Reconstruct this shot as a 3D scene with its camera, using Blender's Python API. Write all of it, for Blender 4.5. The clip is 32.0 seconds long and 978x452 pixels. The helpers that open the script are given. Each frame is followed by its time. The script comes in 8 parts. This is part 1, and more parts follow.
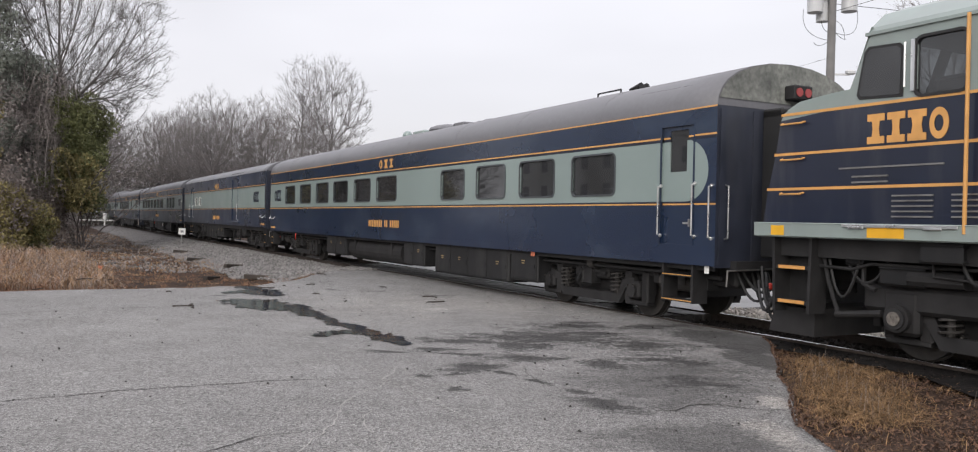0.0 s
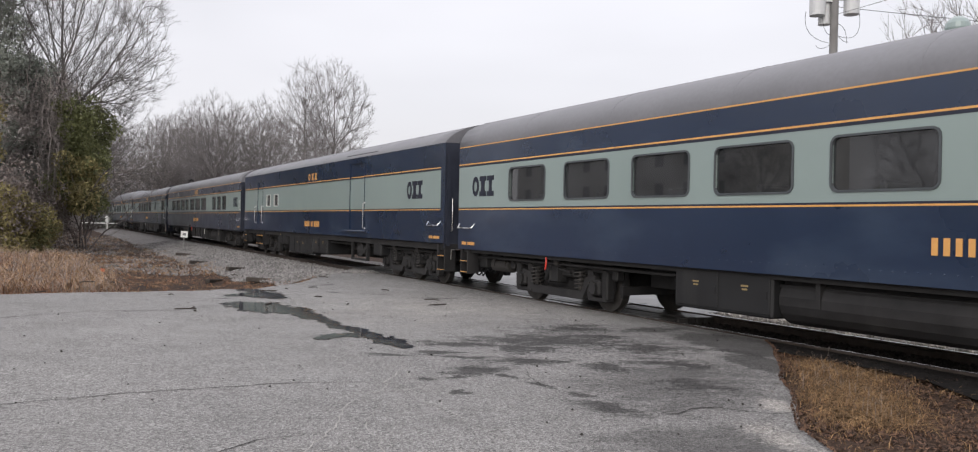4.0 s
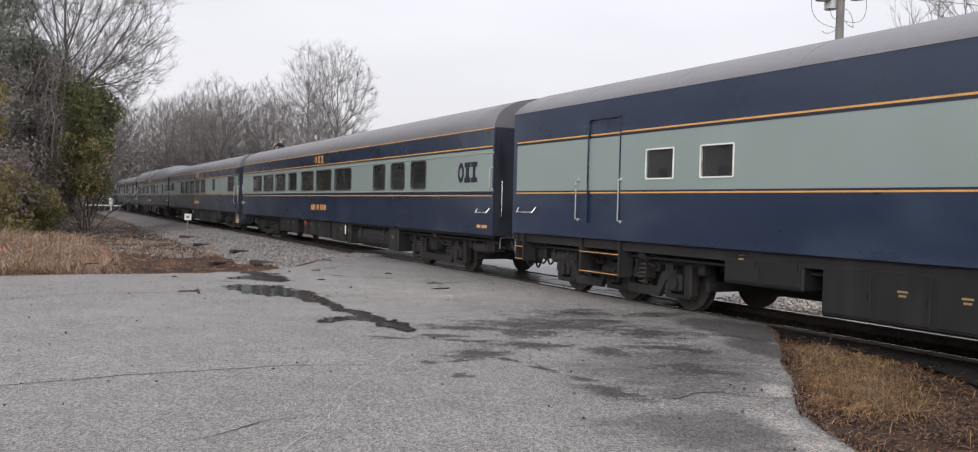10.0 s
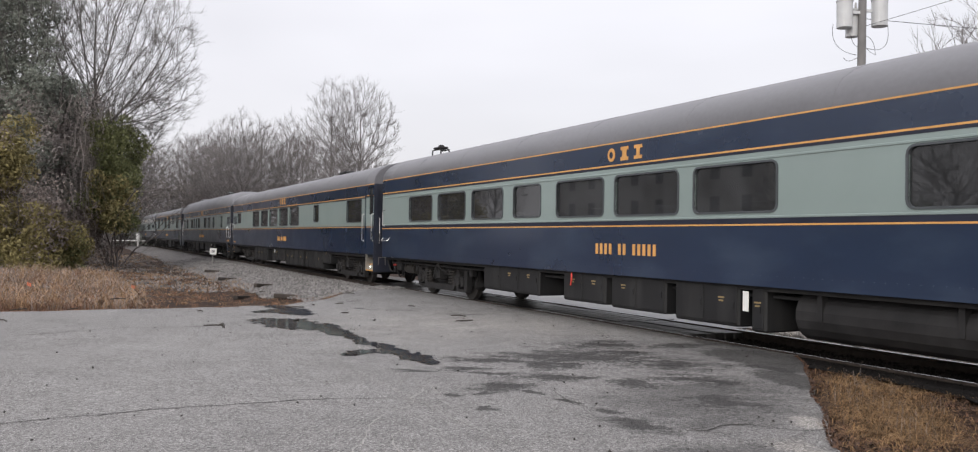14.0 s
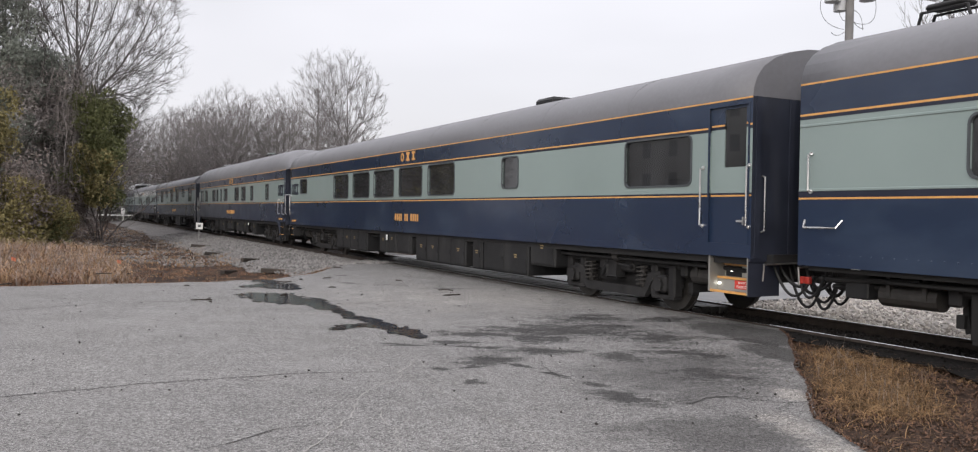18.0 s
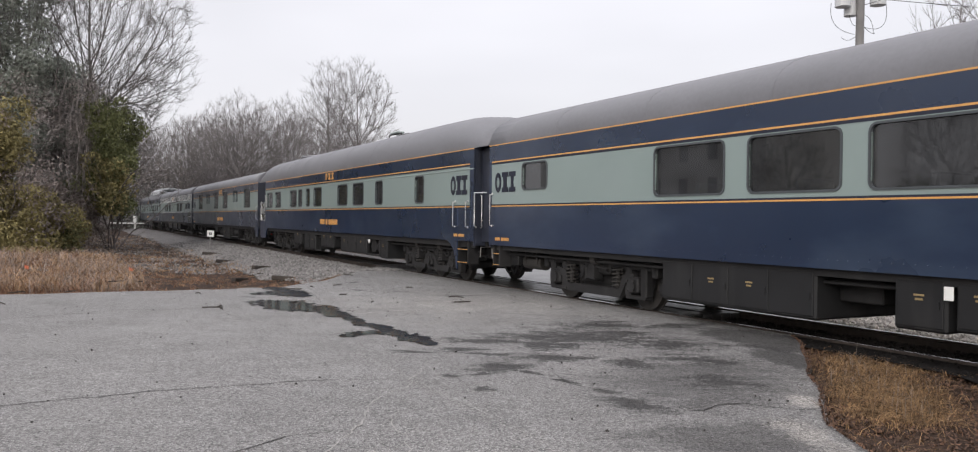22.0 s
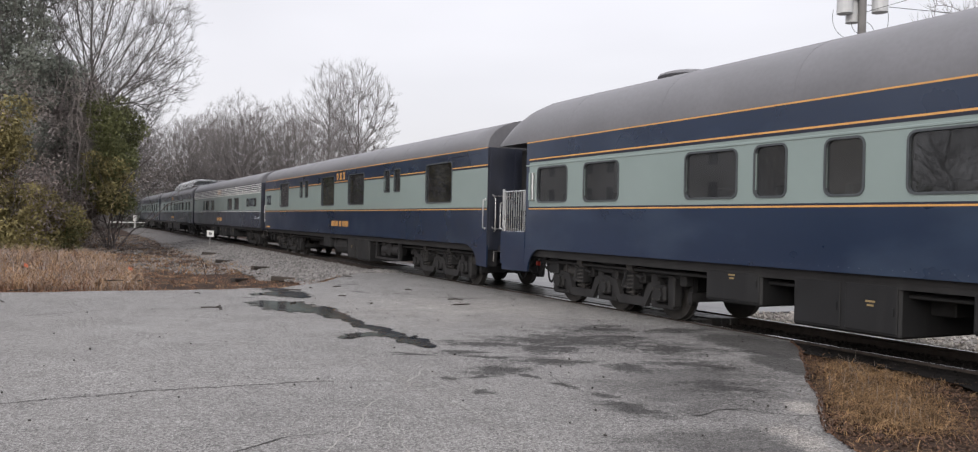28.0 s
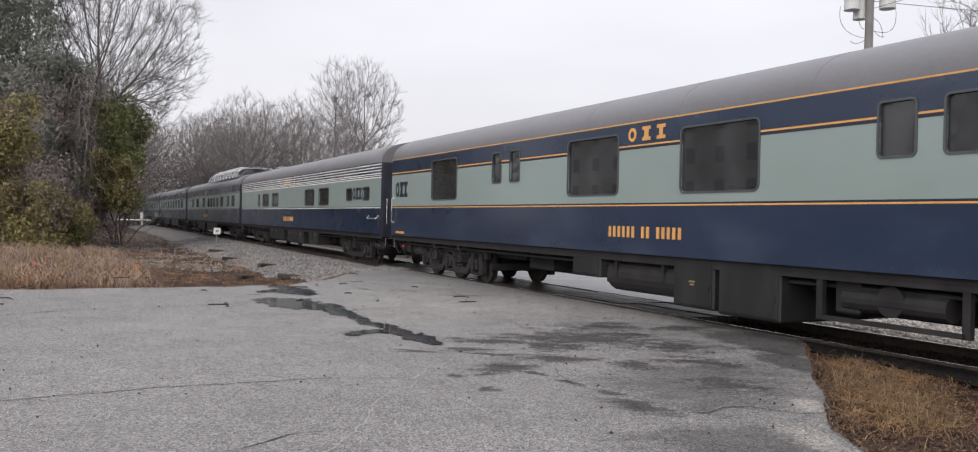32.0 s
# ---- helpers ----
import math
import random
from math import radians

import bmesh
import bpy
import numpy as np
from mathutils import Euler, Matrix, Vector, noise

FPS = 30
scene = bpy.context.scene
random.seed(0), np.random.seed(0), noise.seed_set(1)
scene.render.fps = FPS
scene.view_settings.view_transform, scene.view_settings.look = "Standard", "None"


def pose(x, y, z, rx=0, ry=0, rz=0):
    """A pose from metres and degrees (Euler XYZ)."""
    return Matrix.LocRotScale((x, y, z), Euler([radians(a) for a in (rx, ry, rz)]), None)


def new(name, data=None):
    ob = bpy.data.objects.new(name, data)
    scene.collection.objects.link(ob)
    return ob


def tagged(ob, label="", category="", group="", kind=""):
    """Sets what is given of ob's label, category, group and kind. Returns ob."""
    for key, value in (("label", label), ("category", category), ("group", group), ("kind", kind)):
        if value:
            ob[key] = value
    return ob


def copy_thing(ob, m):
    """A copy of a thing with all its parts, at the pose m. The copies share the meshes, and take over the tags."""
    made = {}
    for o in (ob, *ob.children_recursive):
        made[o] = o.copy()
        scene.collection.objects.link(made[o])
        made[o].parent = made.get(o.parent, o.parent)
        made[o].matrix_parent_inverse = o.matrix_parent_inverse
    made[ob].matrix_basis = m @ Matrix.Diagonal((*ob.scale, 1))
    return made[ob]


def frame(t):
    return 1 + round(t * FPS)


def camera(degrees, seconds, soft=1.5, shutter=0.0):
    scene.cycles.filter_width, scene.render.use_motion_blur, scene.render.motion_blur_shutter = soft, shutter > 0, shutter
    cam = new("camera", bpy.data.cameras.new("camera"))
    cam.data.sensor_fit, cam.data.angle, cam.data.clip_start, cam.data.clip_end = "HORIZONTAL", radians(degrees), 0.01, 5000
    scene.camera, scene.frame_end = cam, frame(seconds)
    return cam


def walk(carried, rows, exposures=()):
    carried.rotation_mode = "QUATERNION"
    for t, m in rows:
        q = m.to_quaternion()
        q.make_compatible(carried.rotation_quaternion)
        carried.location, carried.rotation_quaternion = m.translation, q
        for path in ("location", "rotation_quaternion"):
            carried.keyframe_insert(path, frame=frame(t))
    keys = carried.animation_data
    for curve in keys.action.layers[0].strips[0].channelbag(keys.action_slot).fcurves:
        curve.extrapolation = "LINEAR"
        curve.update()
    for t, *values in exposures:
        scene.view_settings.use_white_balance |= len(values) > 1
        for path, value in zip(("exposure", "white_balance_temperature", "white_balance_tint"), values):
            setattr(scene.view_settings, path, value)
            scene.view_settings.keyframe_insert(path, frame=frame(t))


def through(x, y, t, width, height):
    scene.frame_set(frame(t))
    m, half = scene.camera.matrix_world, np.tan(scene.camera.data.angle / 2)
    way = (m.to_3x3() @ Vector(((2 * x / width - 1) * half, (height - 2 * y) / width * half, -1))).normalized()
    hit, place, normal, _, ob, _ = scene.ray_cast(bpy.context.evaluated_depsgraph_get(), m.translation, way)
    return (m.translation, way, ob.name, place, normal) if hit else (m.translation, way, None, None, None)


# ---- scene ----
# The camera is held in the hand at one spot: metres, z = 0 at the top of the rails.
cam = camera(60.42, 32.0, soft=1.15)
EYE = (0.0, 0.0, 1.662)
TURNS = [  # seconds, yaw, pitch, roll
    (0, -0.08, -0.44, -1.1), (0.5, -0.38, -0.64, -1.07), (1, -0.34, -0.85, -1.06), (1.5, -0.37, -0.95, -1.15),
    (2, -0.56, -0.79, -1.12), (2.5, -0.8, -0.76, -1.08), (3, -0.32, -0.74, -1.07), (3.5, -0.21, -0.45, -1.05),
    (5.5, 1.16, -0.1, -1.36), (6, 0.59, -0.23, -1.18), (6.5, 0.62, -0.55, -1.12), (7, 0.41, -0.76, -1.17),
    (7.5, 0.34, -1.04, -1.13), (8, 0.38, -0.85, -1.09), (8.5, 0.36, -0.59, -0.97), (9, 0.52, -0.97, -0.49),
    (9.5, 0.58, -1, -1.01), (10, 0.28, -1.33, -1.39), (10.5, 0.51, -0.87, -1.21), (11, 0.51, -0.24, -1.01),
    (11.5, 0.88, -0.19, -1.08), (12, 0.86, -0.19, -0.99), (12.5, 0.87, 0.18, -1.25), (13, 1.28, 0.2, -1.17),
    (13.5, 1.63, 0.38, -0.79), (14, 1.82, 0.8, -0.81), (14.5, 1.88, 0.99, -0.74), (16.5, 1.28, -0.52, -0.9),
    (17, 1.09, -0.61, -1.31), (17.5, 0.97, -0.56, -0.95), (18, 0.97, -0.93, -0.81), (18.5, 0.7, -1.08, -0.7),
    (19, -0.24, -0.69, -0.74), (19.5, 1.57, -0.82, -0.85), (20, 1.63, -0.7, -0.79), (20.5, 1.46, -0.64, -0.68),
    (21, 1.32, -0.65, -0.72), (21.5, 1.54, -0.59, -0.63), (22, 1.65, -0.48, -0.61), (22.5, 1.47, -0.01, -0.68),
    (23, 1.66, -0.01, -0.85), (23.5, 1.53, 0.03, -0.76), (24, 1.53, -0.42, -0.54), (24.5, 1.62, -0.41, -0.58),
    (25, 1.51, -0.57, -0.68), (25.5, 1.45, -0.8, -0.69), (27.5, 1.55, -0.42, -1.34), (28, 1.65, -0.28, -1.2),
    (28.5, 1.7, -0.43, -1.09), (29, 1.86, -0.51, -0.91), (29.5, 2.01, -0.63, -1.02), (30, 2.01, -0.61, -1.08),
    (30.5, 2.03, -0.64, -1), (31, 1.95, -0.63, -1.15), (31.5, 2, -0.55, -1.11), (32, 2.06, -0.47, -1.19),
]
walk(cam, [(t, pose(*EYE, 90 + p, r, y)) for t, y, p, r in TURNS], exposures=[(0, 0.0), (32, 0.0)])

# The track: a straight line that passes the camera; a runs along it away from the camera, b across it.
THETA = 0.49434
TRACK_B = 10.493
ALONG = Vector((-math.sin(THETA), math.cos(THETA), 0))
ACROSS = Vector((math.cos(THETA), math.sin(THETA), 0))
# How far the train has rolled at each time, in metres.
ROLL = [(0, -11.65), (2, -2.60), (4, 6.59), (6, 15.36), (8, 24.02), (10, 32.92), (12, 41.68), (14, 50.56), (16, 59.30), (18, 68.02), (20, 76.97), (22, 86.03), (24, 95.05), (26, 104.10), (28, 113.04), (30, 122.01), (32, 131.08)]


def place(a, b, z=0.0):
    return ALONG * a + ACROSS * b + Vector((0, 0, z))


def ab_of(x, y):
    return x * ALONG.x + y * ALONG.y, x * ACROSS.x + y * ACROSS.y


# ---- light: an overcast winter sky, brightest overhead, and a weak wide sun behind the clouds ----
SUN_EL, SUN_AZ = 22.0, 200.0
world = bpy.data.worlds.new("overcast")
scene.world = world
world.use_nodes = True
wn, wl = world.node_tree.nodes, world.node_tree.links
wn.clear()
sky = wn.new("ShaderNodeTexSky")
sky.sky_type, sky.sun_disc = "NISHITA", False
sky.sun_elevation, sky.sun_rotation = radians(SUN_EL), radians(SUN_AZ)
sky.air_density, sky.dust_density = 1.0, 4.0
geo = wn.new("ShaderNodeTexCoord")
sep = wn.new("ShaderNodeSeparateXYZ")
wl.new(geo.outputs["Generated"], sep.inputs[0])
grad = wn.new("ShaderNodeMapRange")
grad.inputs["From Min"].default_value, grad.inputs["From Max"].default_value = 0.0, 1.0
grad.inputs["To Min"].default_value, grad.inputs["To Max"].default_value = 0.77, 1.85
rise = wn.new("ShaderNodeMath")
rise.operation = "POWER"
rise.use_clamp = True
rise.inputs[1].default_value = 1.7
wl.new(sep.outputs["Z"], rise.inputs[0])
wl.new(rise.outputs[0], grad.inputs["Value"])
cl = wn.new("ShaderNodeTexNoise")
cl.inputs["Scale"].default_value, cl.inputs["Detail"].default_value = 2.2, 3.0
mapn = wn.new("ShaderNodeMapping")
mapn.inputs["Scale"].default_value = (1, 1, 3.2)
wl.new(geo.outputs["Generated"], mapn.inputs[0])
wl.new(mapn.outputs[0], cl.inputs["Vector"])
clr = wn.new("ShaderNodeMapRange")
clr.inputs["From Min"].default_value, clr.inputs["From Max"].default_value = 0.3, 0.7
clr.inputs["To Min"].default_value, clr.inputs["To Max"].default_value = 0.93, 1.06
wl.new(cl.outputs["Fac"], clr.inputs["Value"])
mul = wn.new("ShaderNodeMath")
mul.operation = "MULTIPLY"
wl.new(grad.outputs[0], mul.inputs[0])
wl.new(clr.outputs[0], mul.inputs[1])
tint = wn.new("ShaderNodeMix")
tint.data_type, tint.blend_type = "RGBA", "MULTIPLY"
tint.inputs["Factor"].default_value = 1.0
tint.inputs["A"].default_value = (0.995, 0.975, 1.025, 1)
wl.new(mul.outputs[0], tint.inputs["B"])
bg_cloud, bg_sky = wn.new("ShaderNodeBackground"), wn.new("ShaderNodeBackground")
bg_sky.inputs["Strength"].default_value = 0.02
wl.new(tint.outputs["Result"], bg_cloud.inputs["Color"])
wl.new(sky.outputs[0], bg_sky.inputs["Color"])
addw, wout = wn.new("ShaderNodeAddShader"), wn.new("ShaderNodeOutputWorld")
wl.new(bg_cloud.outputs[0], addw.inputs[0])
wl.new(bg_sky.outputs[0], addw.inputs[1])
wl.new(addw.outputs[0], wout.inputs[0])
sun = new("sun", bpy.data.lights.new("sun", "SUN"))
sun.data.energy, sun.data.angle, sun.data.color = 1.5, radians(40), (1.0, 0.97, 0.93)
sun.matrix_world = pose(0, 0, 30, 90 - SUN_EL, 0, 180 - SUN_AZ)


# ---- materials ----
def mat(name, color, rough=0.6, metal=0.0, var=0.12, scale=3.0, fine=0.0, fine_scale=60.0, bump=0.0, bump_scale=80.0,
        rvar=0.08, coat=0.0, island=0.0, obvar=0.0, grime=0.0, spec=0.5, drift=(2.2, 2.2, 0.35), dust=(0.16, 0.155, 0.15)):
    """A painted or weathered surface: two scales of colour noise, noisy gloss and a fine relief."""
    m = bpy.data.materials.new(name)
    m.use_nodes = True
    n, l = m.node_tree.nodes, m.node_tree.links
    bsdf = n["Principled BSDF"]
    co = n.new("ShaderNodeTexCoord")
    big = n.new("ShaderNodeTexNoise")
    big.inputs["Scale"].default_value, big.inputs["Detail"].default_value = scale, 5.0
    l.new(co.outputs["Object"], big.inputs["Vector"])
    small = n.new("ShaderNodeTexNoise")
    small.inputs["Scale"].default_value, small.inputs["Detail"].default_value = fine_scale, 2.0
    l.new(co.outputs["Object"], small.inputs["Vector"])
    f1 = n.new("ShaderNodeMapRange")
    f1.inputs["From Min"].default_value, f1.inputs["From Max"].default_value = 0.28, 0.72
    f1.inputs["To Min"].default_value, f1.inputs["To Max"].default_value = 1 - var, 1 + var
    l.new(big.outputs["Fac"], f1.inputs["Value"])
    f2 = n.new("ShaderNodeMapRange")
    f2.inputs["From Min"].default_value, f2.inputs["From Max"].default_value = 0.3, 0.7
    f2.inputs["To Min"].default_value, f2.inputs["To Max"].default_value = 1 - fine, 1 + fine
    l.new(small.outputs["Fac"], f2.inputs["Value"])
    k = n.new("ShaderNodeMath")
    k.operation = "MULTIPLY"
    l.new(f1.outputs[0], k.inputs[0])
    l.new(f2.outputs[0], k.inputs[1])
    last = k
    if island or obvar:
        src = n.new("ShaderNodeNewGeometry").outputs["Random Per Island"] if island else n.new("ShaderNodeObjectInfo").outputs["Random"]
        f3 = n.new("ShaderNodeMapRange")
        f3.inputs["To Min"].default_value, f3.inputs["To Max"].default_value = 1 - (island or obvar), 1 + (island or obvar)
        l.new(src, f3.inputs["Value"])
        k2 = n.new("ShaderNodeMath")
        k2.operation = "MULTIPLY"
        l.new(k.outputs[0], k2.inputs[0])
        l.new(f3.outputs[0], k2.inputs[1])
        last = k2
    mix = n.new("ShaderNodeMix")
    mix.data_type, mix.blend_type = "RGBA", "MULTIPLY"
    mix.inputs["Factor"].default_value = 1.0
    mix.inputs["A"].default_value = (*color, 1)
    l.new(last.outputs[0], mix.inputs["B"])
    outc = mix.outputs["Result"]
    if grime:
        gn = n.new("ShaderNodeTexNoise")
        gn.inputs["Scale"].default_value, gn.inputs["Detail"].default_value = 1.1, 8.0
        gm = n.new("ShaderNodeMapping")
        gm.inputs["Scale"].default_value = drift
        l.new(co.outputs["Object"], gm.inputs[0])
        l.new(gm.outputs[0], gn.inputs["Vector"])
        gr = n.new("ShaderNodeMapRange")
        gr.inputs["From Min"].default_value, gr.inputs["From Max"].default_value = 0.5, 0.75
        gr.inputs["To Min"].default_value, gr.inputs["To Max"].default_value = 0.0, grime
        l.new(gn.outputs["Fac"], gr.inputs["Value"])
        gx = n.new("ShaderNodeMix")
        gx.data_type = "RGBA"
        l.new(gr.outputs[0], gx.inputs["Factor"])
        l.new(outc, gx.inputs["A"])
        gx.inputs["B"].default_value = (*dust, 1)
        outc = gx.outputs["Result"]
    l.new(outc, bsdf.inputs["Base Color"])
    fr = n.new("ShaderNodeMapRange")
    fr.inputs["From Min"].default_value, fr.inputs["From Max"].default_value = 0.3, 0.7
    fr.inputs["To Min"].default_value, fr.inputs["To Max"].default_value = max(0.02, rough - rvar), min(1, rough + rvar)
    l.new(big.outputs["Fac"], fr.inputs["Value"])
    l.new(fr.outputs[0], bsdf.inputs["Roughness"])
    bsdf.inputs["Metallic"].default_value = metal
    bsdf.inputs["Coat Weight"].default_value = coat
    bsdf.inputs["Coat Roughness"].default_value = 0.12
    bsdf.inputs["Specular IOR Level"].default_value = spec
    if bump:
        bt = n.new("ShaderNodeTexNoise")
        bt.inputs["Scale"].default_value, bt.inputs["Detail"].default_value = bump_scale, 3.0
        l.new(co.outputs["Object"], bt.inputs["Vector"])
        bp = n.new("ShaderNodeBump")
        bp.inputs["Strength"].default_value, bp.inputs["Distance"].default_value = bump, 0.01
        l.new(bt.outputs["Fac"], bp.inputs["Height"])
        l.new(bp.outputs[0], bsdf.inputs["Normal"])
    return m


def glass_mat(name, tint, gloss=1.0):
    """Tinted glass; a thin uneven pale film paints in a dim brightness."""
    m = bpy.data.materials.new(name)
    m.use_nodes = True
    n, l = m.node_tree.nodes, m.node_tree.links
    n.remove(n["Principled BSDF"])
    tr, gl, mx = n.new("ShaderNodeBsdfTransparent"), n.new("ShaderNodeBsdfGlossy"), n.new("ShaderNodeMixShader")
    fr = n.new("ShaderNodeFresnel")
    fr.inputs["IOR"].default_value = 1.62
    tr.inputs["Color"].default_value = (*tint, 1)
    gl.inputs["Roughness"].default_value = 0.02
    gl.inputs["Color"].default_value = (gloss, gloss, gloss, 1)
    film, df, ns, nr = n.new("ShaderNodeMixShader"), n.new("ShaderNodeBsdfDiffuse"), n.new("ShaderNodeTexNoise"), n.new("ShaderNodeMapRange")
    df.inputs["Color"].default_value = (0.40, 0.42, 0.45, 1)
    ns.inputs["Scale"].default_value, ns.inputs["Detail"].default_value = 1.4, 4.0
    nr.inputs["From Min"].default_value, nr.inputs["From Max"].default_value = 0.3, 0.7
    nr.inputs["To Min"].default_value, nr.inputs["To Max"].default_value = 0.03, 0.10
    l.new(n.new("ShaderNodeTexCoord").outputs["Object"], ns.inputs["Vector"])
    l.new(ns.outputs["Fac"], nr.inputs["Value"])
    l.new(nr.outputs[0], film.inputs[0])
    l.new(tr.outputs[0], film.inputs[1])
    l.new(df.outputs[0], film.inputs[2])
    l.new(fr.outputs[0], mx.inputs[0])
    l.new(film.outputs[0], mx.inputs[1])
    l.new(gl.outputs[0], mx.inputs[2])
    l.new(mx.outputs[0], n["Material Output"].inputs["Surface"])
    return m


def leaf_mat(name, color, through=0.2, var=0.3, scale=0.5, island=0.45):
    """A thin leaf: light scatters off it and through it."""
    m = mat(name, color, 0.6, var=var, scale=scale, island=island, spec=0.25)
    n, l = m.node_tree.nodes, m.node_tree.links
    b = n["Principled BSDF"]
    tl, mx = n.new("ShaderNodeBsdfTranslucent"), n.new("ShaderNodeMixShader")
    l.new(b.inputs["Base Color"].links[0].from_socket, tl.inputs["Color"])
    mx.inputs[0].default_value = through
    l.new(b.outputs[0], mx.inputs[1])
    l.new(tl.outputs[0], mx.inputs[2])
    l.new(mx.outputs[0], n["Material Output"].inputs["Surface"])
    return m


# Navy blotches: dulled paint, strengthened to paint in reflected haze.
BLUE = mat("navy_coach_enamel", (0.0095, 0.0215, 0.0520), 0.30, var=0.14, scale=0.5, coat=0.6, bump=0.012, bump_scale=4, grime=0.30, spec=0.45, drift=(0.55, 1.0, 1.3), dust=(0.070, 0.100, 0.148))
ENDB = mat("sooty_navy_end", (0.023, 0.027, 0.042), 0.5, var=0.3, scale=2, grime=0.15)
PALE = mat("grey_green_enamel", (0.226, 0.282, 0.272), 0.36, var=0.05, scale=0.6, coat=0.3, bump=0.015, bump_scale=4, grime=0.22, drift=(0.5, 1.0, 1.1), dust=(0.27, 0.315, 0.32))
GOLD = mat("orange_gold_paint", (0.60, 0.31, 0.095), 0.45, var=0.1, scale=5)
STENCIL = mat("faded_stencil_paint", (0.26, 0.19, 0.09), 0.7)
PIN = mat("dark_pinstripe", (0.012, 0.015, 0.03), 0.4)
ROOF = mat("sooty_roof_paint", (0.138, 0.138, 0.150), 0.5, var=0.14, scale=0.7, fine=0.05, fine_scale=14, bump=0.03, bump_scale=12, grime=0.25, drift=(0.4, 1.6, 1.6), dust=(0.085, 0.083, 0.085))
UNDER = mat("black_underframe", (0.021, 0.0205, 0.0215), 0.7, var=0.35, scale=4, bump=0.2, bump_scale=30, grime=0.08, spec=0.3)
BOXM = mat("charcoal_equipment_paint", (0.016, 0.0162, 0.0175), 0.6, var=0.2, scale=2.5, bump=0.08, bump_scale=25, grime=0.10, spec=0.3)
STEEL = mat("worn_steel", (0.30, 0.29, 0.28), 0.42, metal=0.9, var=0.2, scale=6)
WHEELM = mat("dirty_wheel_steel", (0.045, 0.042, 0.04), 0.55, metal=0.3, var=0.3, scale=8, bump=0.1)
RAILTOP = mat("polished_rail", (0.55, 0.55, 0.56), 0.22, metal=1.0, var=0.1, scale=3)
RUST = mat("rusty_rail_web", (0.05, 0.041, 0.037), 0.9, spec=0.15, var=0.3, scale=8, bump=0.2)
CHROME = mat("bare_grabiron", (0.62, 0.62, 0.62), 0.3, metal=0.85, var=0.08)
RUBBER = mat("black_rubber", (0.016, 0.016, 0.017), 0.65)
WFRAME = mat("dark_window_gasket", (0.060, 0.068, 0.074), 0.4)
GLASS = glass_mat("tinted_coach_glass", (0.15, 0.155, 0.16))
CLEARG = glass_mat("clear_cab_glass", (0.62, 0.66, 0.66))
INSIDE = mat("dim_interior", (0.19, 0.205, 0.225), 0.8)
BLOCKER = mat("dark_inner_blocker", (0.11, 0.105, 0.10), 0.6, var=0.25, scale=1.5)
RED = mat("signal_red_paint", (0.55, 0.045, 0.03), 0.45)
WHITE = mat("white_paint", (0.75, 0.75, 0.73), 0.5, var=0.08)
YELLOW = mat("safety_yellow", (0.75, 0.40, 0.02), 0.5)
GREYLOCO = mat("loco_grey_enamel", (0.235, 0.28, 0.268), 0.45, var=0.10, scale=1.2, coat=0.2, grime=0.25, bump=0.01, bump_scale=5)
LOCO_NAVY = mat("loco_navy_enamel", (0.0085, 0.0135, 0.032), 0.36, var=0.16, scale=0.6, coat=0.4, bump=0.012, bump_scale=4, grime=0.22, spec=0.4)
SOOTED = mat("sooted_end_enamel", (0.155, 0.16, 0.145), 0.55, var=0.45, scale=2.2, fine=0.3, fine_scale=14, grime=0.3, bump=0.03, bump_scale=9)
WORN_HUB = mat("worn_bearing_steel", (0.22, 0.20, 0.18), 0.5, metal=0.5, var=0.6, scale=14)
SILVER = mat("stainless_steel", (0.58, 0.59, 0.6), 0.3, metal=0.9, var=0.08)
ALU = mat("brushed_step_metal", (0.42, 0.41, 0.38), 0.45, metal=0.7)


# ---- mesh helpers ----
def box(bm, x0, x1, y0, y1, z0, z1, bev=0.0):
    got = bmesh.ops.create_cube(bm, size=1.0)["verts"]
    for v in got:
        v.co = Vector(((x0 + x1) / 2 + v.co.x * (x1 - x0), (y0 + y1) / 2 + v.co.y * (y1 - y0), (z0 + z1) / 2 + v.co.z * (z1 - z0)))
    if bev:
        es = list({e for v in got for e in v.link_edges})
        bmesh.ops.bevel(bm, geom=es, offset=bev, segments=1, affect="EDGES")


def rod(bm, p, q, r, n=8, r2=None):
    p, q = Vector(p), Vector(q)
    d = q - p
    m = Matrix.Translation((p + q) / 2) @ d.to_track_quat("Z", "Y").to_matrix().to_4x4()
    bmesh.ops.create_cone(bm, cap_ends=True, segments=n, radius1=r, radius2=r if r2 is None else r2, depth=d.length, matrix=m)


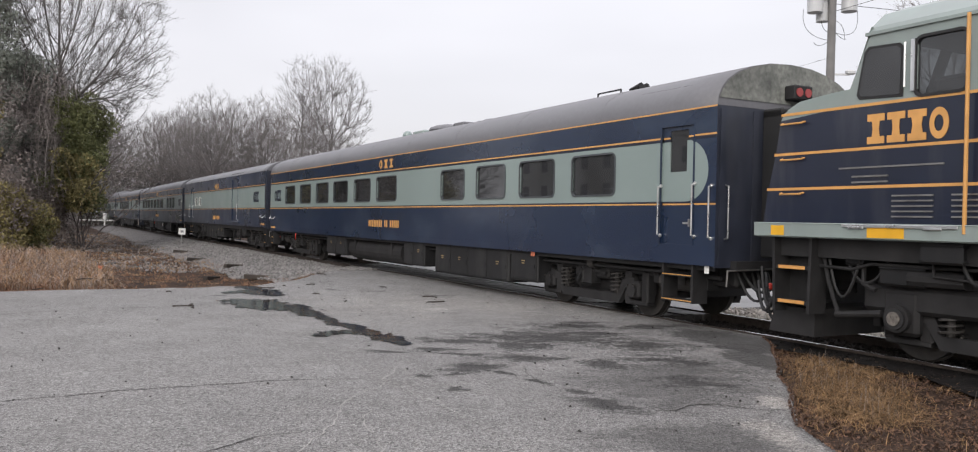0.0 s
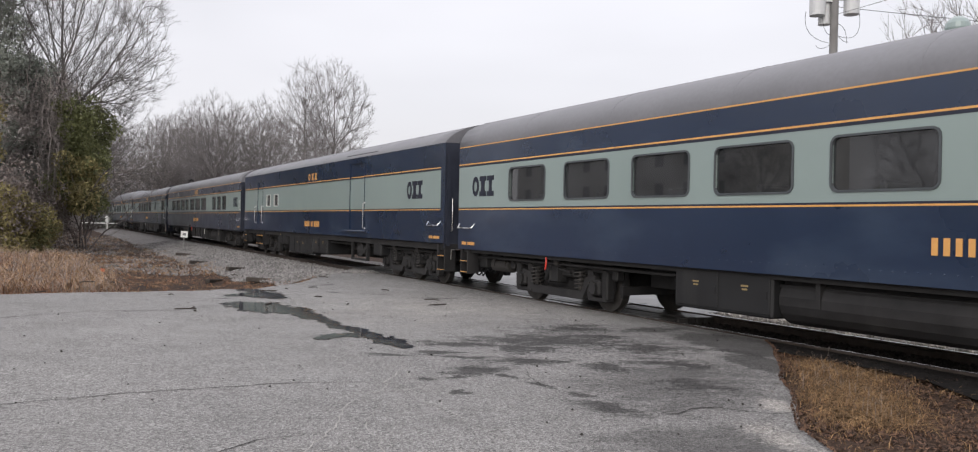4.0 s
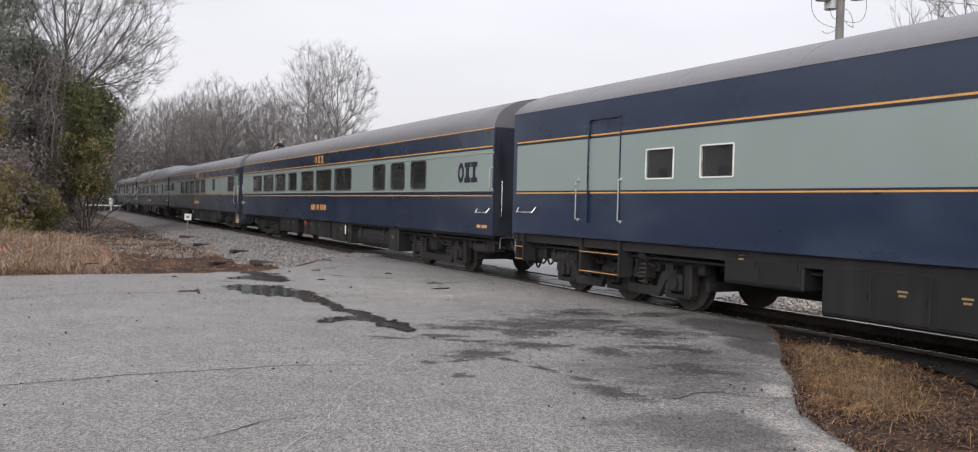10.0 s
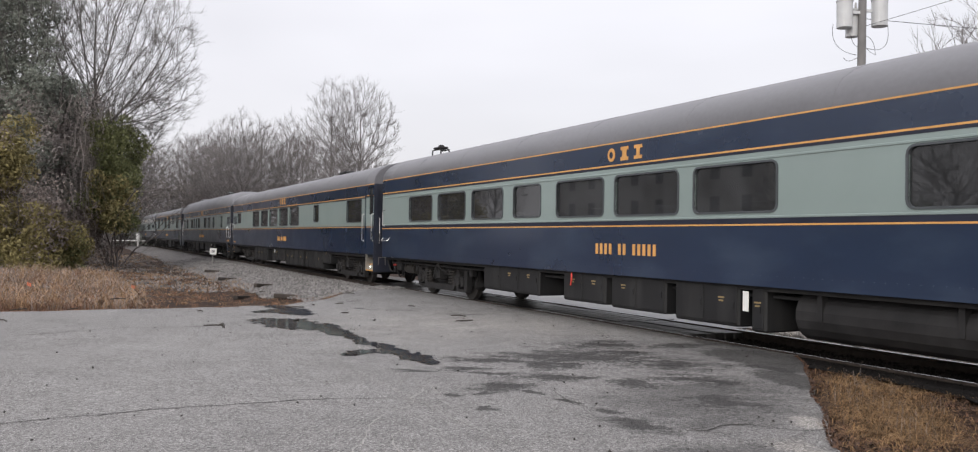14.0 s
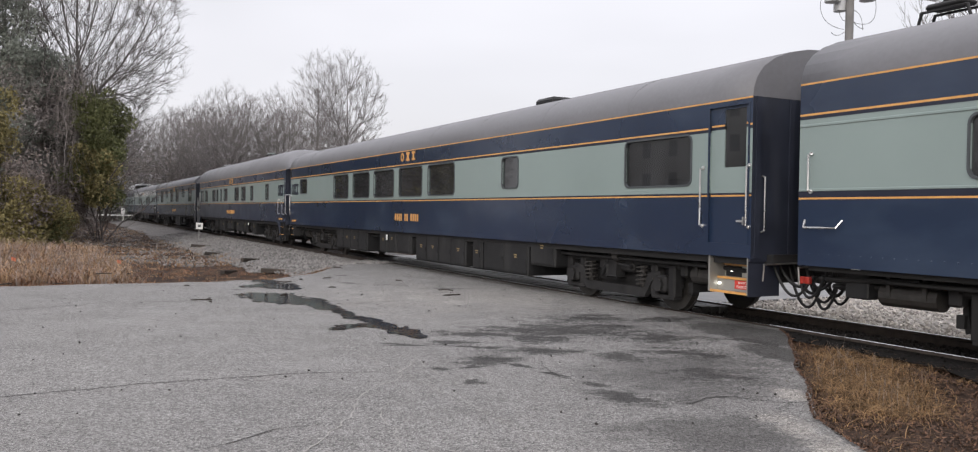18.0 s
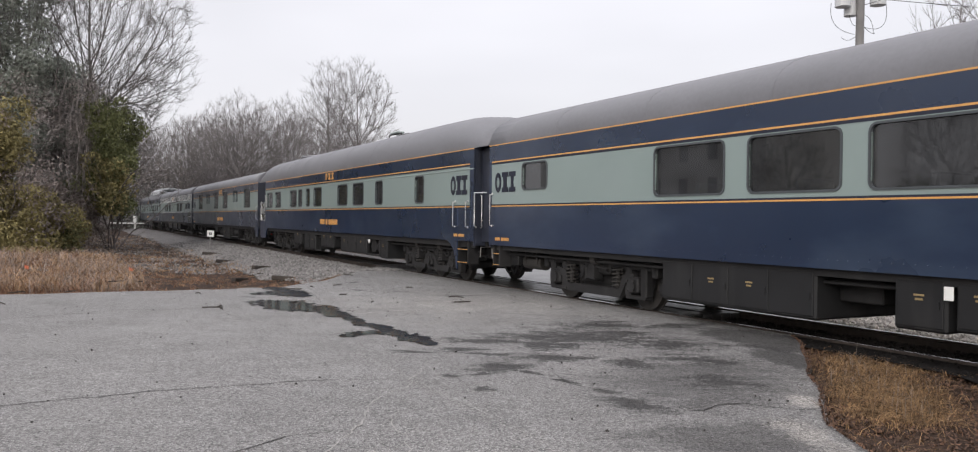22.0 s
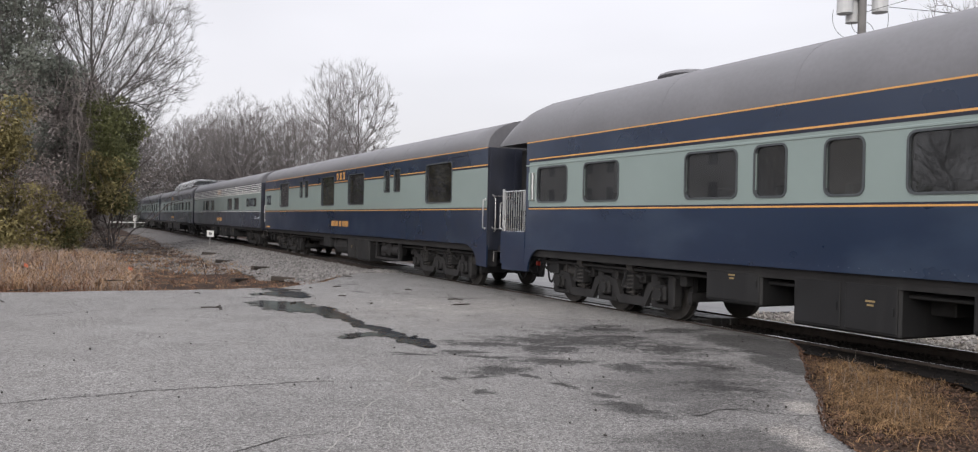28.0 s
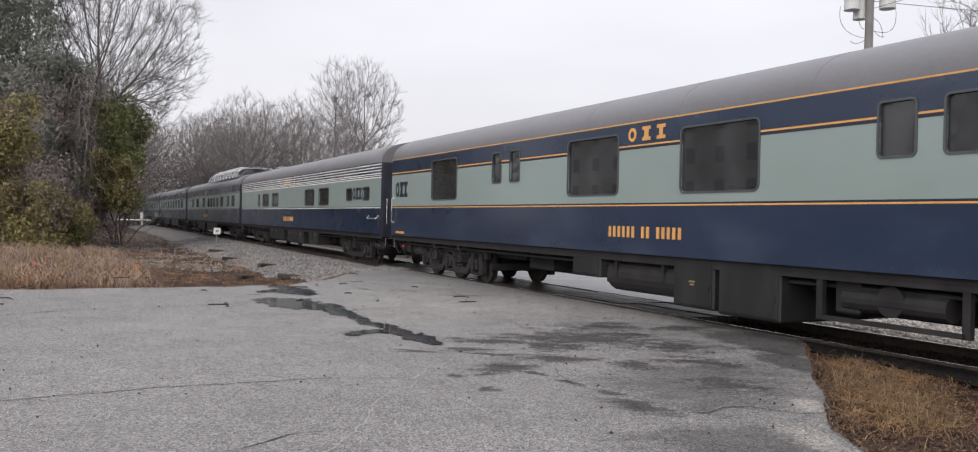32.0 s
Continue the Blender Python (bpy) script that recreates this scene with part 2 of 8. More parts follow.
def bent(bm, pts, r, n=6):
    """One continuous bent bar through the points."""
    pts = [Vector(p) for p in pts]
    closed = (pts[0] - pts[-1]).length < 1e-6
    if closed:
        pts = pts[:-1]
    m = len(pts)
    rings = []
    s = None
    for i, p in enumerate(pts):
        before = pts[i - 1] if i or closed else p
        after = pts[(i + 1) % m] if i < m - 1 or closed else p
        d0, d1 = (p - before), (after - p)
        d0 = d0.normalized() if d0.length > 1e-9 else d1.normalized()
        d1 = d1.normalized() if d1.length > 1e-9 else d0
        d = (d0 + d1).normalized()
        if s is None:
            s = d.orthogonal().normalized()
        s = (s - d * s.dot(d)).normalized()
        t = d.cross(s)
        k = r / max(0.5, d.dot(d1))
        rings.append([bm.verts.new(p + (s * math.cos(2 * math.pi * j / n) + t * math.sin(2 * math.pi * j / n)) * (r + k) / 2) for j in range(n)])
    for i in range(m if closed else m - 1):
        a, b = rings[i], rings[(i + 1) % m]
        for j in range(n):
            bm.faces.new((a[j], a[(j + 1) % n], b[(j + 1) % n], b[j]))
    if not closed:
        bm.faces.new(rings[0][::-1])
        bm.faces.new(rings[-1])


def flat_bar(bm, path, y, half_y, half_w):
    """A bar of rectangular section along a path in the x, z plane."""
    rows = []
    m = len(path)
    for i, (x, z) in enumerate(path):
        (xa, za), (xb, zb) = path[max(i - 1, 0)], path[min(i + 1, m - 1)]
        ln = math.hypot(xb - xa, zb - za)
        nx, nz = -(zb - za) / ln * half_w, (xb - xa) / ln * half_w
        rows.append([bm.verts.new(v) for v in ((x - nx, y - half_y, z - nz), (x + nx, y - half_y, z + nz), (x + nx, y + half_y, z + nz), (x - nx, y + half_y, z - nz))])
    for a, b in zip(rows, rows[1:]):
        for j in range(4):
            bm.faces.new((a[j], a[(j + 1) % 4], b[(j + 1) % 4], b[j]))
    bm.faces.new(rows[0])
    bm.faces.new(rows[-1])
    bmesh.ops.recalc_face_normals(bm, faces=bm.faces)


def hose(bm, pts, r, n=6, steps=10):
    """A sagging pipe through three points."""
    a, b, c = (Vector(p) for p in pts)
    b = 2 * b - (a + c) / 2
    bent(bm, [(1 - u) ** 2 * a + 2 * u * (1 - u) * b + u * u * c for u in (i / steps for i in range(steps + 1))], r, n)


def disc(bm, c, r, half, n=16, axis="Y"):
    d = {"X": Vector((half, 0, 0)), "Y": Vector((0, half, 0)), "Z": Vector((0, 0, half))}[axis]
    rod(bm, Vector(c) - d, Vector(c) + d, r, n)


def mesh_of(name, bm, material, smooth=False):
    me = bpy.data.meshes.new(name)
    bm.to_mesh(me)
    bm.free()
    me.materials.append(material)
    if smooth:
        for p in me.polygons:
            p.use_smooth = True
    return me


def part(name, bm, material, parent, label="", smooth=False):
    ob = new(name, bm if isinstance(bm, bpy.types.Mesh) else mesh_of(name, bm, material, smooth))
    ob.parent = parent
    if label:
        ob["label"] = label
    return ob


def rounded(w, h, r, n=4):
    """The outline of a rounded rectangle round the origin, counter-clockwise."""
    out = []
    for cx, cz, a0 in ((w / 2 - r, h / 2 - r, 0), (-w / 2 + r, h / 2 - r, 90), (-w / 2 + r, -h / 2 + r, 180), (w / 2 - r, -h / 2 + r, 270)):
        for i in range(n + 1):
            a = radians(a0 + 90 * i / n)
            out.append((cx + r * math.cos(a), cz + r * math.sin(a)))
    return out


def ring(bm, x, z, y, w, h, r, border, depth, sgn):
    """A rounded frame round a window; sgn: the side that it faces (-1 or 1 along y)."""
    o, i = rounded(w + 2 * border, h + 2 * border, r + border), rounded(w, h, r)
    loops = []
    for pts, yy in ((o, y - sgn * 0.002), (o, y + sgn * depth), (i, y + sgn * depth), (i, y - sgn * 0.05)):
        loops.append([bm.verts.new((x + p[0], yy, z + p[1])) for p in pts])
    for la, lb in zip(loops, loops[1:]):
        for k in range(len(la)):
            bm.faces.new((la[k], la[(k + 1) % len(la)], lb[(k + 1) % len(lb)], lb[k]))
    bmesh.ops.recalc_face_normals(bm, faces=bm.faces)


def pierced(bm, x0, x1, z0, z1, y, holes, depth, sgn):
    """A wall sheet at y with openings (hx0, hx1, hz0, hz1) and their reveals."""
    holes = [h for h in holes if h[2] < z1 - 1e-4 and h[3] > z0 + 1e-4 and h[0] < x1 and h[1] > x0]
    xs = sorted({x0, x1, *[min(max(v, x0), x1) for h in holes for v in h[:2]]})
    zs = sorted({z0, z1, *[min(max(v, z0), z1) for h in holes for v in h[2:4]]})
    vt = {}

    def v(x, z):
        if (x, z) not in vt:
            vt[x, z] = bm.verts.new((x, y, z))
        return vt[x, z]

    for xa, xb in zip(xs, xs[1:]):
        for za, zb in zip(zs, zs[1:]):
            cx, cz = (xa + xb) / 2, (za + zb) / 2
            if any(h[0] < cx < h[1] and h[2] < cz < h[3] for h in holes):
                continue
            f = (v(xa, za), v(xb, za), v(xb, zb), v(xa, zb))
            bm.faces.new(f if sgn < 0 else f[::-1])
    for hx0, hx1, hz0, hz1 in holes:
        a0, a1 = max(hz0, z0), min(hz1, z1)
        for pa, pb in (((hx0, a0), (hx0, a1)), ((hx1, a1), (hx1, a0))):
            q = [bm.verts.new((p[0], yy, p[1])) for yy in (y, y - sgn * depth) for p in (pa, pb)]
            bm.faces.new((q[0], q[1], q[3], q[2]))
        for zz, ok in ((hz0, hz0 >= z0), (hz1, hz1 <= z1)):
            if ok:
                q = [bm.verts.new((px, yy, zz)) for yy in (y, y - sgn * depth) for px in (hx0, hx1)]
                bm.faces.new((q[0], q[1], q[3], q[2]))
    bmesh.ops.remove_doubles(bm, verts=bm.verts, dist=1e-4)


def glyph_bars(bm, x0, x1, z0, z1, y, count, fill=0.62, thick=0.006, words=()):
    """A row of plain upright bars in place of writing."""
    w = (x1 - x0) / count
    for i in range(count):
        if i in words:
            continue
        c = x0 + (i + 0.5) * w
        box(bm, c - w * fill / 2, c + w * fill / 2, y - thick, y + thick, z0, z1)


def mark_block(bm, x0, x1, z0, z1, y, k, thick=0.006):
    """A plain block in place of one sign of a company mark: an open ring, two stacked rings' ghost, a crossed slab."""
    w, h = x1 - x0, z1 - z0
    s = 0.24 * h
    if k == 0:
        cx, cz = (x0 + x1) / 2, (z0 + z1) / 2
        a = [(cx + w / 2 * math.cos(t), cz + h / 2 * math.sin(t)) for t in (2 * math.pi * i / 20 for i in range(20))]
        b = [(cx + w * 0.24 * math.cos(t), cz + h * 0.26 * math.sin(t)) for t in (2 * math.pi * i / 20 for i in range(20))]
        va, vb = ([bm.verts.new((px, y - thick, pz)) for px, pz in c] for c in (a, b))
        wa = [bm.verts.new((px, y + thick, pz)) for px, pz in a]
        for i in range(20):
            j = (i + 1) % 20
            bm.faces.new((va[i], va[j], vb[j], vb[i]))
            bm.faces.new((va[i], wa[i], wa[j], va[j]))
    else:
        f = 0.30 if k == 1 else 0.22
        c = (x0 + x1) / 2
        out = [(x0, z0), (x1, z0), (x1, z0 + s), (c + f * w, z0 + s), (c + f * w * 0.8, (z0 + z1) / 2), (c + f * w, z1 - s), (x1, z1 - s), (x1, z1),
               (x0, z1), (x0, z1 - s), (c - f * w, z1 - s), (c - f * w * 0.8, (z0 + z1) / 2), (c - f * w, z0 + s), (x0, z0 + s)]
        va = [bm.verts.new((px, y - thick, pz)) for px, pz in out]
        wa = [bm.verts.new((px, y + thick, pz)) for px, pz in out]
        bm.faces.new(va)
        for i in range(len(out)):
            j = (i + 1) % len(out)
            bm.faces.new((va[i], wa[i], wa[j], va[j]))
    bmesh.ops.recalc_face_normals(bm, faces=bm.faces)


# ---- rolling stock: x runs forward along the train, the camera's side is y < 0 ----
HALF_W = 1.53
Z_SILL, Z_TOP = 1.10, 3.44
ROOF_ARC = [(1.53, 3.45), (1.52, 3.57), (1.46, 3.71), (1.33, 3.86), (1.12, 3.99), (0.82, 4.10), (0.45, 4.175), (0.0, 4.20)]
TRAIN_TURN = math.degrees(THETA) - 90


def rolled(t):
    for (t0, s0), (t1, s1) in zip(ROLL, ROLL[1:]):
        if t <= t1:
            return s0 + (s1 - s0) * (t - t0) / (t1 - t0)
    return ROLL[-1][1]


def train_pose(c, t):
    p = place(c - rolled(t), TRACK_B)
    return pose(p.x, p.y, 0, 0, 0, TRAIN_TURN)


def make_wheelset(parent, x, r=0.457):
    bm = bmesh.new()
    rod(bm, (0, -0.98, 0), (0, 0.98, 0), 0.075, 10)
    for s in (-1, 1):
        y = s * 0.76
        rod(bm, (0, y - 0.055, 0), (0, y + 0.055, 0), r, 32)
        rod(bm, (0, y - s * 0.075, 0), (0, y - s * 0.055, 0), r + 0.025, 32)
        rod(bm, (0, y + s * 0.055, 0), (0, y + s * 0.075, 0), 0.20, 16)
        for k in range(6):
            a = radians(60 * k)
            rod(bm, (0.30 * math.cos(a), y + s * 0.05, 0.30 * math.sin(a)), (0.30 * math.cos(a), y + s * 0.062, 0.30 * math.sin(a)), 0.045, 8)
    ws = part("wheelset", bm, WHEELM, parent)
    ws.location = (x, 0, r)
    bm = bmesh.new()
    for s in (-1, 1):
        y = s * 0.76
        bmesh.ops.create_circle(bm, segments=32, radius=r + 0.002, matrix=Matrix.Translation((0, y, 0)) @ Matrix.Rotation(radians(90), 4, "X"))
        got = [v for v in bm.verts if abs(v.co.y - y) < 1e-3]
        ext = bmesh.ops.extrude_edge_only(bm, edges=[e for e in bm.edges if all(abs(v.co.y - y) < 1e-3 for v in e.verts)])
        for v in [g for g in ext["geom"] if isinstance(g, bmesh.types.BMVert)]:
            v.co.y += s * 0.05
    return ws


def coil(bm, x, y, z0, z1, r, turns=5, wire=0.017, n=10):
    pts = [(x + r * math.cos(2 * math.pi * i / n), y + r * math.sin(2 * math.pi * i / n), z0 + (z1 - z0) * i / (turns * n)) for i in range(turns * n + 1)]
    bent(bm, pts, wire, 5)


def make_truck(parent, axles=(-1.36, 1.36)):
    """A cast passenger bogie: frame, equalisers, coil springs, journal boxes and wheelsets."""
    bm = bmesh.new()
    xa, xb = axles[0], axles[-1]
    for s in (-1, 1):
        y = s * 1.02
        box(bm, xa - 0.45, xb + 0.45, y - 0.08, y + 0.08, 0.74, 0.97, 0.03)
        for ax in axles:
            for dx in (-0.24, 0.24):
                box(bm, ax + dx - 0.09, ax + dx + 0.09, y - 0.10, y + 0.10, 0.24, 0.82, 0.03)
            box(bm, ax - 0.30, ax + 0.30, y - 0.095, y + 0.095, 0.20, 0.28, 0.015)
        for e in (xa - 0.45, xb + 0.45):
            q = -0.17 if e < 0 else 0.17
            box(bm, min(e, e + q), max(e, e + q), y - 0.09, y + 0.09, 0.62, 0.90, 0.03)
        mids = [(p + q) / 2 for p, q in zip(axles, axles[1:])]
        for m in mids:
            w = (axles[1] - axles[0]) * 0.2
            box(bm, m - w, m + w, y - 0.10, y + 0.10, 0.60, 0.84, 0.04)
            box(bm, m - 0.16, m + 0.16, y + s * 0.02, y + s * 0.17, 0.50, 1.02, 0.03)
            rod(bm, (m - w, y + s * 0.14, 0.86), (m + w, y + s * 0.14, 0.70), 0.035, 8)
            rod(bm, (m - w * 1.3, y + s * 0.10, 0.97), (m + w * 0.4, y + s * 0.10, 0.97), 0.075, 12)
    box(bm, -0.28, 0.28, -1.15, 1.15, 0.72, 0.98, 0.03)
    box(bm, xa - 0.25, xb + 0.25, -0.55, 0.55, 0.36, 0.95, 0.05)
    for p, q in zip(axles, axles[1:]):
        box(bm, p + 0.52, q - 0.52, -0.86, 0.86, 0.26, 0.60, 0.03)
    for ax in axles:
        for d in (-0.55, 0.55):
            box(bm, ax + d - 0.05, ax + d + 0.05, -0.95, 0.95, 0.36, 0.52)
    # Plain backing plates, added to block light between the frame parts.
    for s in (-1, 1):
        box(bm, xa - 0.3, xb + 0.3, s * 0.9 - 0.02, s * 0.9 + 0.02, 0.40, 0.98)
    for e in (xa - 0.40, xb + 0.40):
        box(bm, e - 0.06, e + 0.06, -1.0, 1.0, 0.78, 0.92)
    tr = part("truck", bm, UNDER, parent)
    for s in (-1, 1):
        y = s * 1.10
        bm = bmesh.new()
        path = []
        for p, q in zip(axles, axles[1:]):
            path += [(p, 0.60), (p + 0.30, 0.56), (p + 0.46, 0.28), (q - 0.46, 0.28), (q - 0.30, 0.56)]
        flat_bar(bm, path + [(axles[-1], 0.60)], y, 0.05, 0.085)
        part("equaliser", bm, UNDER, tr)
        for p, q in zip(axles, axles[1:]):
            m, w = (p + q) / 2, (q - p)
            for x in ((m - w * 0.30, m + w * 0.30) if w > 2.2 else (m,)):
                bm = bmesh.new()
                coil(bm, x, s * 1.10, 0.37, 0.74, 0.125)
                rod(bm, (x, s * 1.10, 0.37), (x, s * 1.10, 0.72), 0.05, 8)
                part("coil_spring", bm, WHEELM, tr)
        for ax in axles:
            bm = bmesh.new()
            box(bm, ax - 0.15, ax + 0.15, s * 1.06 - 0.12, s * 1.06 + 0.12, 0.32, 0.62, 0.04)
            disc(bm, (ax, s * 1.20, 0.46), 0.115, 0.03, 14)
            part("journal_box", bm, UNDER, tr)
        for p, q in zip(axles, axles[1:]):
            m, w = (p + q) / 2, q - p
            bm = bmesh.new()
            disc(bm, (m + 0.08 * w, s * 1.2, 0.90), 0.115, 0.09, 14, "X")
            rod(bm, (m + 0.08 * w, s * 1.2, 0.90), (m + 0.40 * w, s * 1.17, 0.86), 0.022, 6)
            part("brake_cylinder", bm, WHEELM, tr)
            bm = bmesh.new()
            rod(bm, (m - 0.12 * w, s * 1.19, 0.52), (m - 0.06 * w, s * 1.19, 0.76), 0.045, 8)
            rod(bm, (m - 0.06 * w, s * 1.19, 0.74), (m - 0.02 * w, s * 1.19, 0.98), 0.028, 8)
            part("shock_absorber", bm, BOXM, tr)
            bm = bmesh.new()
            bent(bm, [(p + 0.1, s * 1.13, 0.985), (m, s * 1.135, 0.985), (m + 0.1, s * 1.18, 0.95), (q - 0.12, s * 1.18, 0.945)], 0.012, 6)
            part("brake_pipe", bm, STEEL, tr)
        for ax in axles:
            for d in (-0.52, 0.52):
                bm = bmesh.new()
                flat_bar(bm, [(ax + d, 0.88), (ax + d * 1.02, 0.66), (ax + d * 0.99, 0.44), (ax + d * 0.93, 0.30)], s * 0.84, 0.05, 0.035)
                part("brake_hanger", bm, UNDER, tr)
            bm = bmesh.new()
            for dx, dz in ((-0.09, 0.09), (0.09, 0.09), (-0.09, -0.09), (0.09, -0.09)):
                disc(bm, (ax + dx, s * 1.235, 0.46 + dz), 0.018, 0.012, 6)
            part("journal_bolts", bm, WHEELM, tr)
    for ax in axles:
        make_wheelset(tr, ax)
    return tr


def side_wall(car, hl, sgn, holes, spec):
    """One long side: blue panel, gold lines, pale window band and blue letterboard, each with its openings."""
    y = sgn * HALF_W
    top = spec.get("wall_top", Z_TOP)
    x0, x1 = -hl, hl
    d = spec.get("belt", 0.0)
    zones = [("lower_panel", spec.get("sill", Z_SILL), 1.950 + d, BLUE), ("window_band", 2.005, 2.966 - spec.get("upper_drop", 0.0), PALE), ("letterboard", 3.040 - spec.get("upper_drop", 0.0), top - 0.012, BLUE)]
    mf, mr = spec.get("margin", (0.0, 0.0))
    low = spec.get("upper_drop", 0.0)
    for name, z0, z1, m in zones:
        bm = bmesh.new()
        xs, xe = (x0 + mr, x1 - mf) if name == "window_band" else (x0, x1)
        if name == "window_band" and "round_end" in spec:
            c0, r = spec["round_end"]
            xe = spec["centre"] - c0
            zc = 2.005 + r
            mid = bm.verts.new((xe, y, zc))
            arc = [bm.verts.new((xe + r * math.cos(a), y, zc + r * math.sin(a))) for a in (-math.pi / 2 + math.pi * i / 20 for i in range(21))]
            for p, q in zip(arc, arc[1:]):
                bm.faces.new((mid, p, q) if sgn < 0 else (mid, q, p))
            pb = bmesh.new()
            outer = [(xe, 2.005)] + [(xe + r * math.cos(a), zc + r * math.sin(a)) for a in (-math.pi / 2 + math.pi * i / 20 for i in range(21))] + [(xe, 2.966), (x1, 2.966), (x1, 2.005)]
            f = pb.faces.new([pb.verts.new((px, y, pz)) for px, pz in outer[1:]])
            part("end_panel", pb, BLUE, car)
            pierced(bm, x0, xe, z0, min(2.005 + 2 * r, z1), y, holes, 0.06, sgn)
        else:
            pierced(bm, xs, xe, z0, z1, y, holes, 0.06, sgn)
        part(name, bm, m, car)
    for ma, mb in ((x0, x0 + mr), (x1 - mf, x1)):
        if mb > ma:
            pb = bmesh.new()
            pierced(pb, ma, mb, 1.950 + d, 3.040 - low, y, [], 0.06, sgn)
            part("end_panel", pb, BLUE, car)
    lines = [("belt_line", 1.950 + d, 1.975 + d, GOLD), ("belt_shadow_line", 1.975 + d, 2.005, PIN), ("upper_shadow_line", 2.966 - low, 3.012 - low, PIN), ("upper_line", 3.012 - low, 3.040 - low, GOLD)]
    if spec.get("top_line", True):
        lines.append(("eaves_line", top - 0.012, top + 0.012, GOLD))
    else:
        lines.append(("eaves_line", top - 0.012, top + 0.012, BLUE))
    for name, z0, z1, m in lines:
        paint = spec.get("line", m) if m is GOLD and name != "eaves_line" else m
        for xa, xb in free_runs(x0 + (0 if name == "eaves_line" else mr), x1 - (0 if name == "eaves_line" else mf), (z0 + z1) / 2, holes, 0.0):
            bm = bmesh.new()
            pierced(bm, xa, xb, z0, z1, y + sgn * 0.004, [], 0.06, sgn)
            part(name, bm, paint, car)
    for z in spec.get("mouldings", ()):
        for xa, xb in free_runs(x0, x1, z, holes, 0.04):
            bm = bmesh.new()
            box(bm, xa, xb, y - 0.012, y + 0.012, z - 0.018, z + 0.018, 0.006)
            part("moulding", bm, spec.get("moulding_paint", PALE), car)


def free_runs(x0, x1, z, holes, pad):
    cuts = sorted((h[0] - pad, h[1] + pad) for h in holes if h[2] - pad < z < h[3] + pad)
    out, at = [], x0
    for a, b in cuts:
        if a > at:
            out.append((at, a))
        at = max(at, b)
    if at < x1:
        out.append((at, x1))
    return out


def roof_shell(car, x0, x1, arc=ROOF_ARC, droop=(), material=None):
    """The arched roof; droop: (x, drop) where an end slopes down."""
    bm = bmesh.new()
    prof = [(-y, z) for y, z in arc] + [(y, z) for y, z in reversed(arc[:-1])]
    xs = [x0 + (x1 - x0) * i / 26 for i in range(27)]
    for ex, out in droop:
        xs += [ex + (out - ex) * i / 6 for i in range(1, 7)]
    xs = sorted(set(xs))
    rows = []
    for x in xs:
        k = 0.0
        for ex, out in droop:
            u = (x - ex) / (out - ex)
            if u > 0:
                k = max(k, 1 - math.sqrt(max(0.0, 1 - min(u, 1.0) ** 2)))
        base = arc[0][1]
        rows.append([bm.verts.new((x, y, base + (z - base) * (1 - 0.75 * k))) for y, z in prof])
    for ra, rb in zip(rows, rows[1:]):
        for i in range(len(prof) - 1):
            bm.faces.new((ra[i], rb[i], rb[i + 1], ra[i + 1]))
    for r in (rows[0], rows[-1]):
        bm.faces.new(r)
    bmesh.ops.recalc_face_normals(bm, faces=bm.faces)
    rf = part("roof", bm, material or ROOF, car)
    for p in rf.data.polygons:
        p.use_smooth = len(p.vertices) == 4
    n = 9
    for i in range(1, n):
        x = x0 + (x1 - x0) * i / n
        if any(min(a, b) - 0.2 < x < max(a, b) + 0.2 for a, b in droop):
            continue
        bm = bmesh.new()
        bent(bm, [(x, y, z) for y, z in prof], 0.004, 4)
        part("roof_seam", bm, material or ROOF, rf)
    return rf


def window(car, x, z, w, h, sgn, radius=0.09, frame_paint=None, border=0.032):
    bm = bmesh.new()
    y = sgn * HALF_W
    ring(bm, x, z, y, w, h, radius, border, 0.014, sgn)
    wf = part("window", bm, frame_paint or WFRAME, car)
    bm = bmesh.new()
    yy = y - sgn * 0.03
    vs = [bm.verts.new((x + px, yy, z + pz)) for px, pz in rounded(w + 0.02, h + 0.02, radius)]
    f = bm.faces.new(vs)
    part("pane", bm, GLASS, wf)


def grab(car, x, z0, z1, sgn, name="grab_iron", out=0.07):
    bm = bmesh.new()
    y = sgn * HALF_W
    bent(bm, [(x, y, z0), (x, y + sgn * out, z0 + 0.02), (x, y + sgn * out, z1 - 0.02), (x, y, z1)], 0.014, 6)
    disc(bm, (x, y + sgn * 0.01, z0), 0.03, 0.012, 8)
    disc(bm, (x, y + sgn * 0.01, z1), 0.03, 0.012, 8)
    part(name, bm, CHROME, car)


def grab_flat(car, x0, x1, z, sgn):
    bm = bmesh.new()
    y = sgn * HALF_W
    bent(bm, [(x0, y, z + 0.1), (x0 + 0.04, y + sgn * 0.07, z), (x1 - 0.04, y + sgn * 0.07, z), (x1, y, z + 0.1)], 0.014, 6)
    part("grab_iron", bm, CHROME, car)


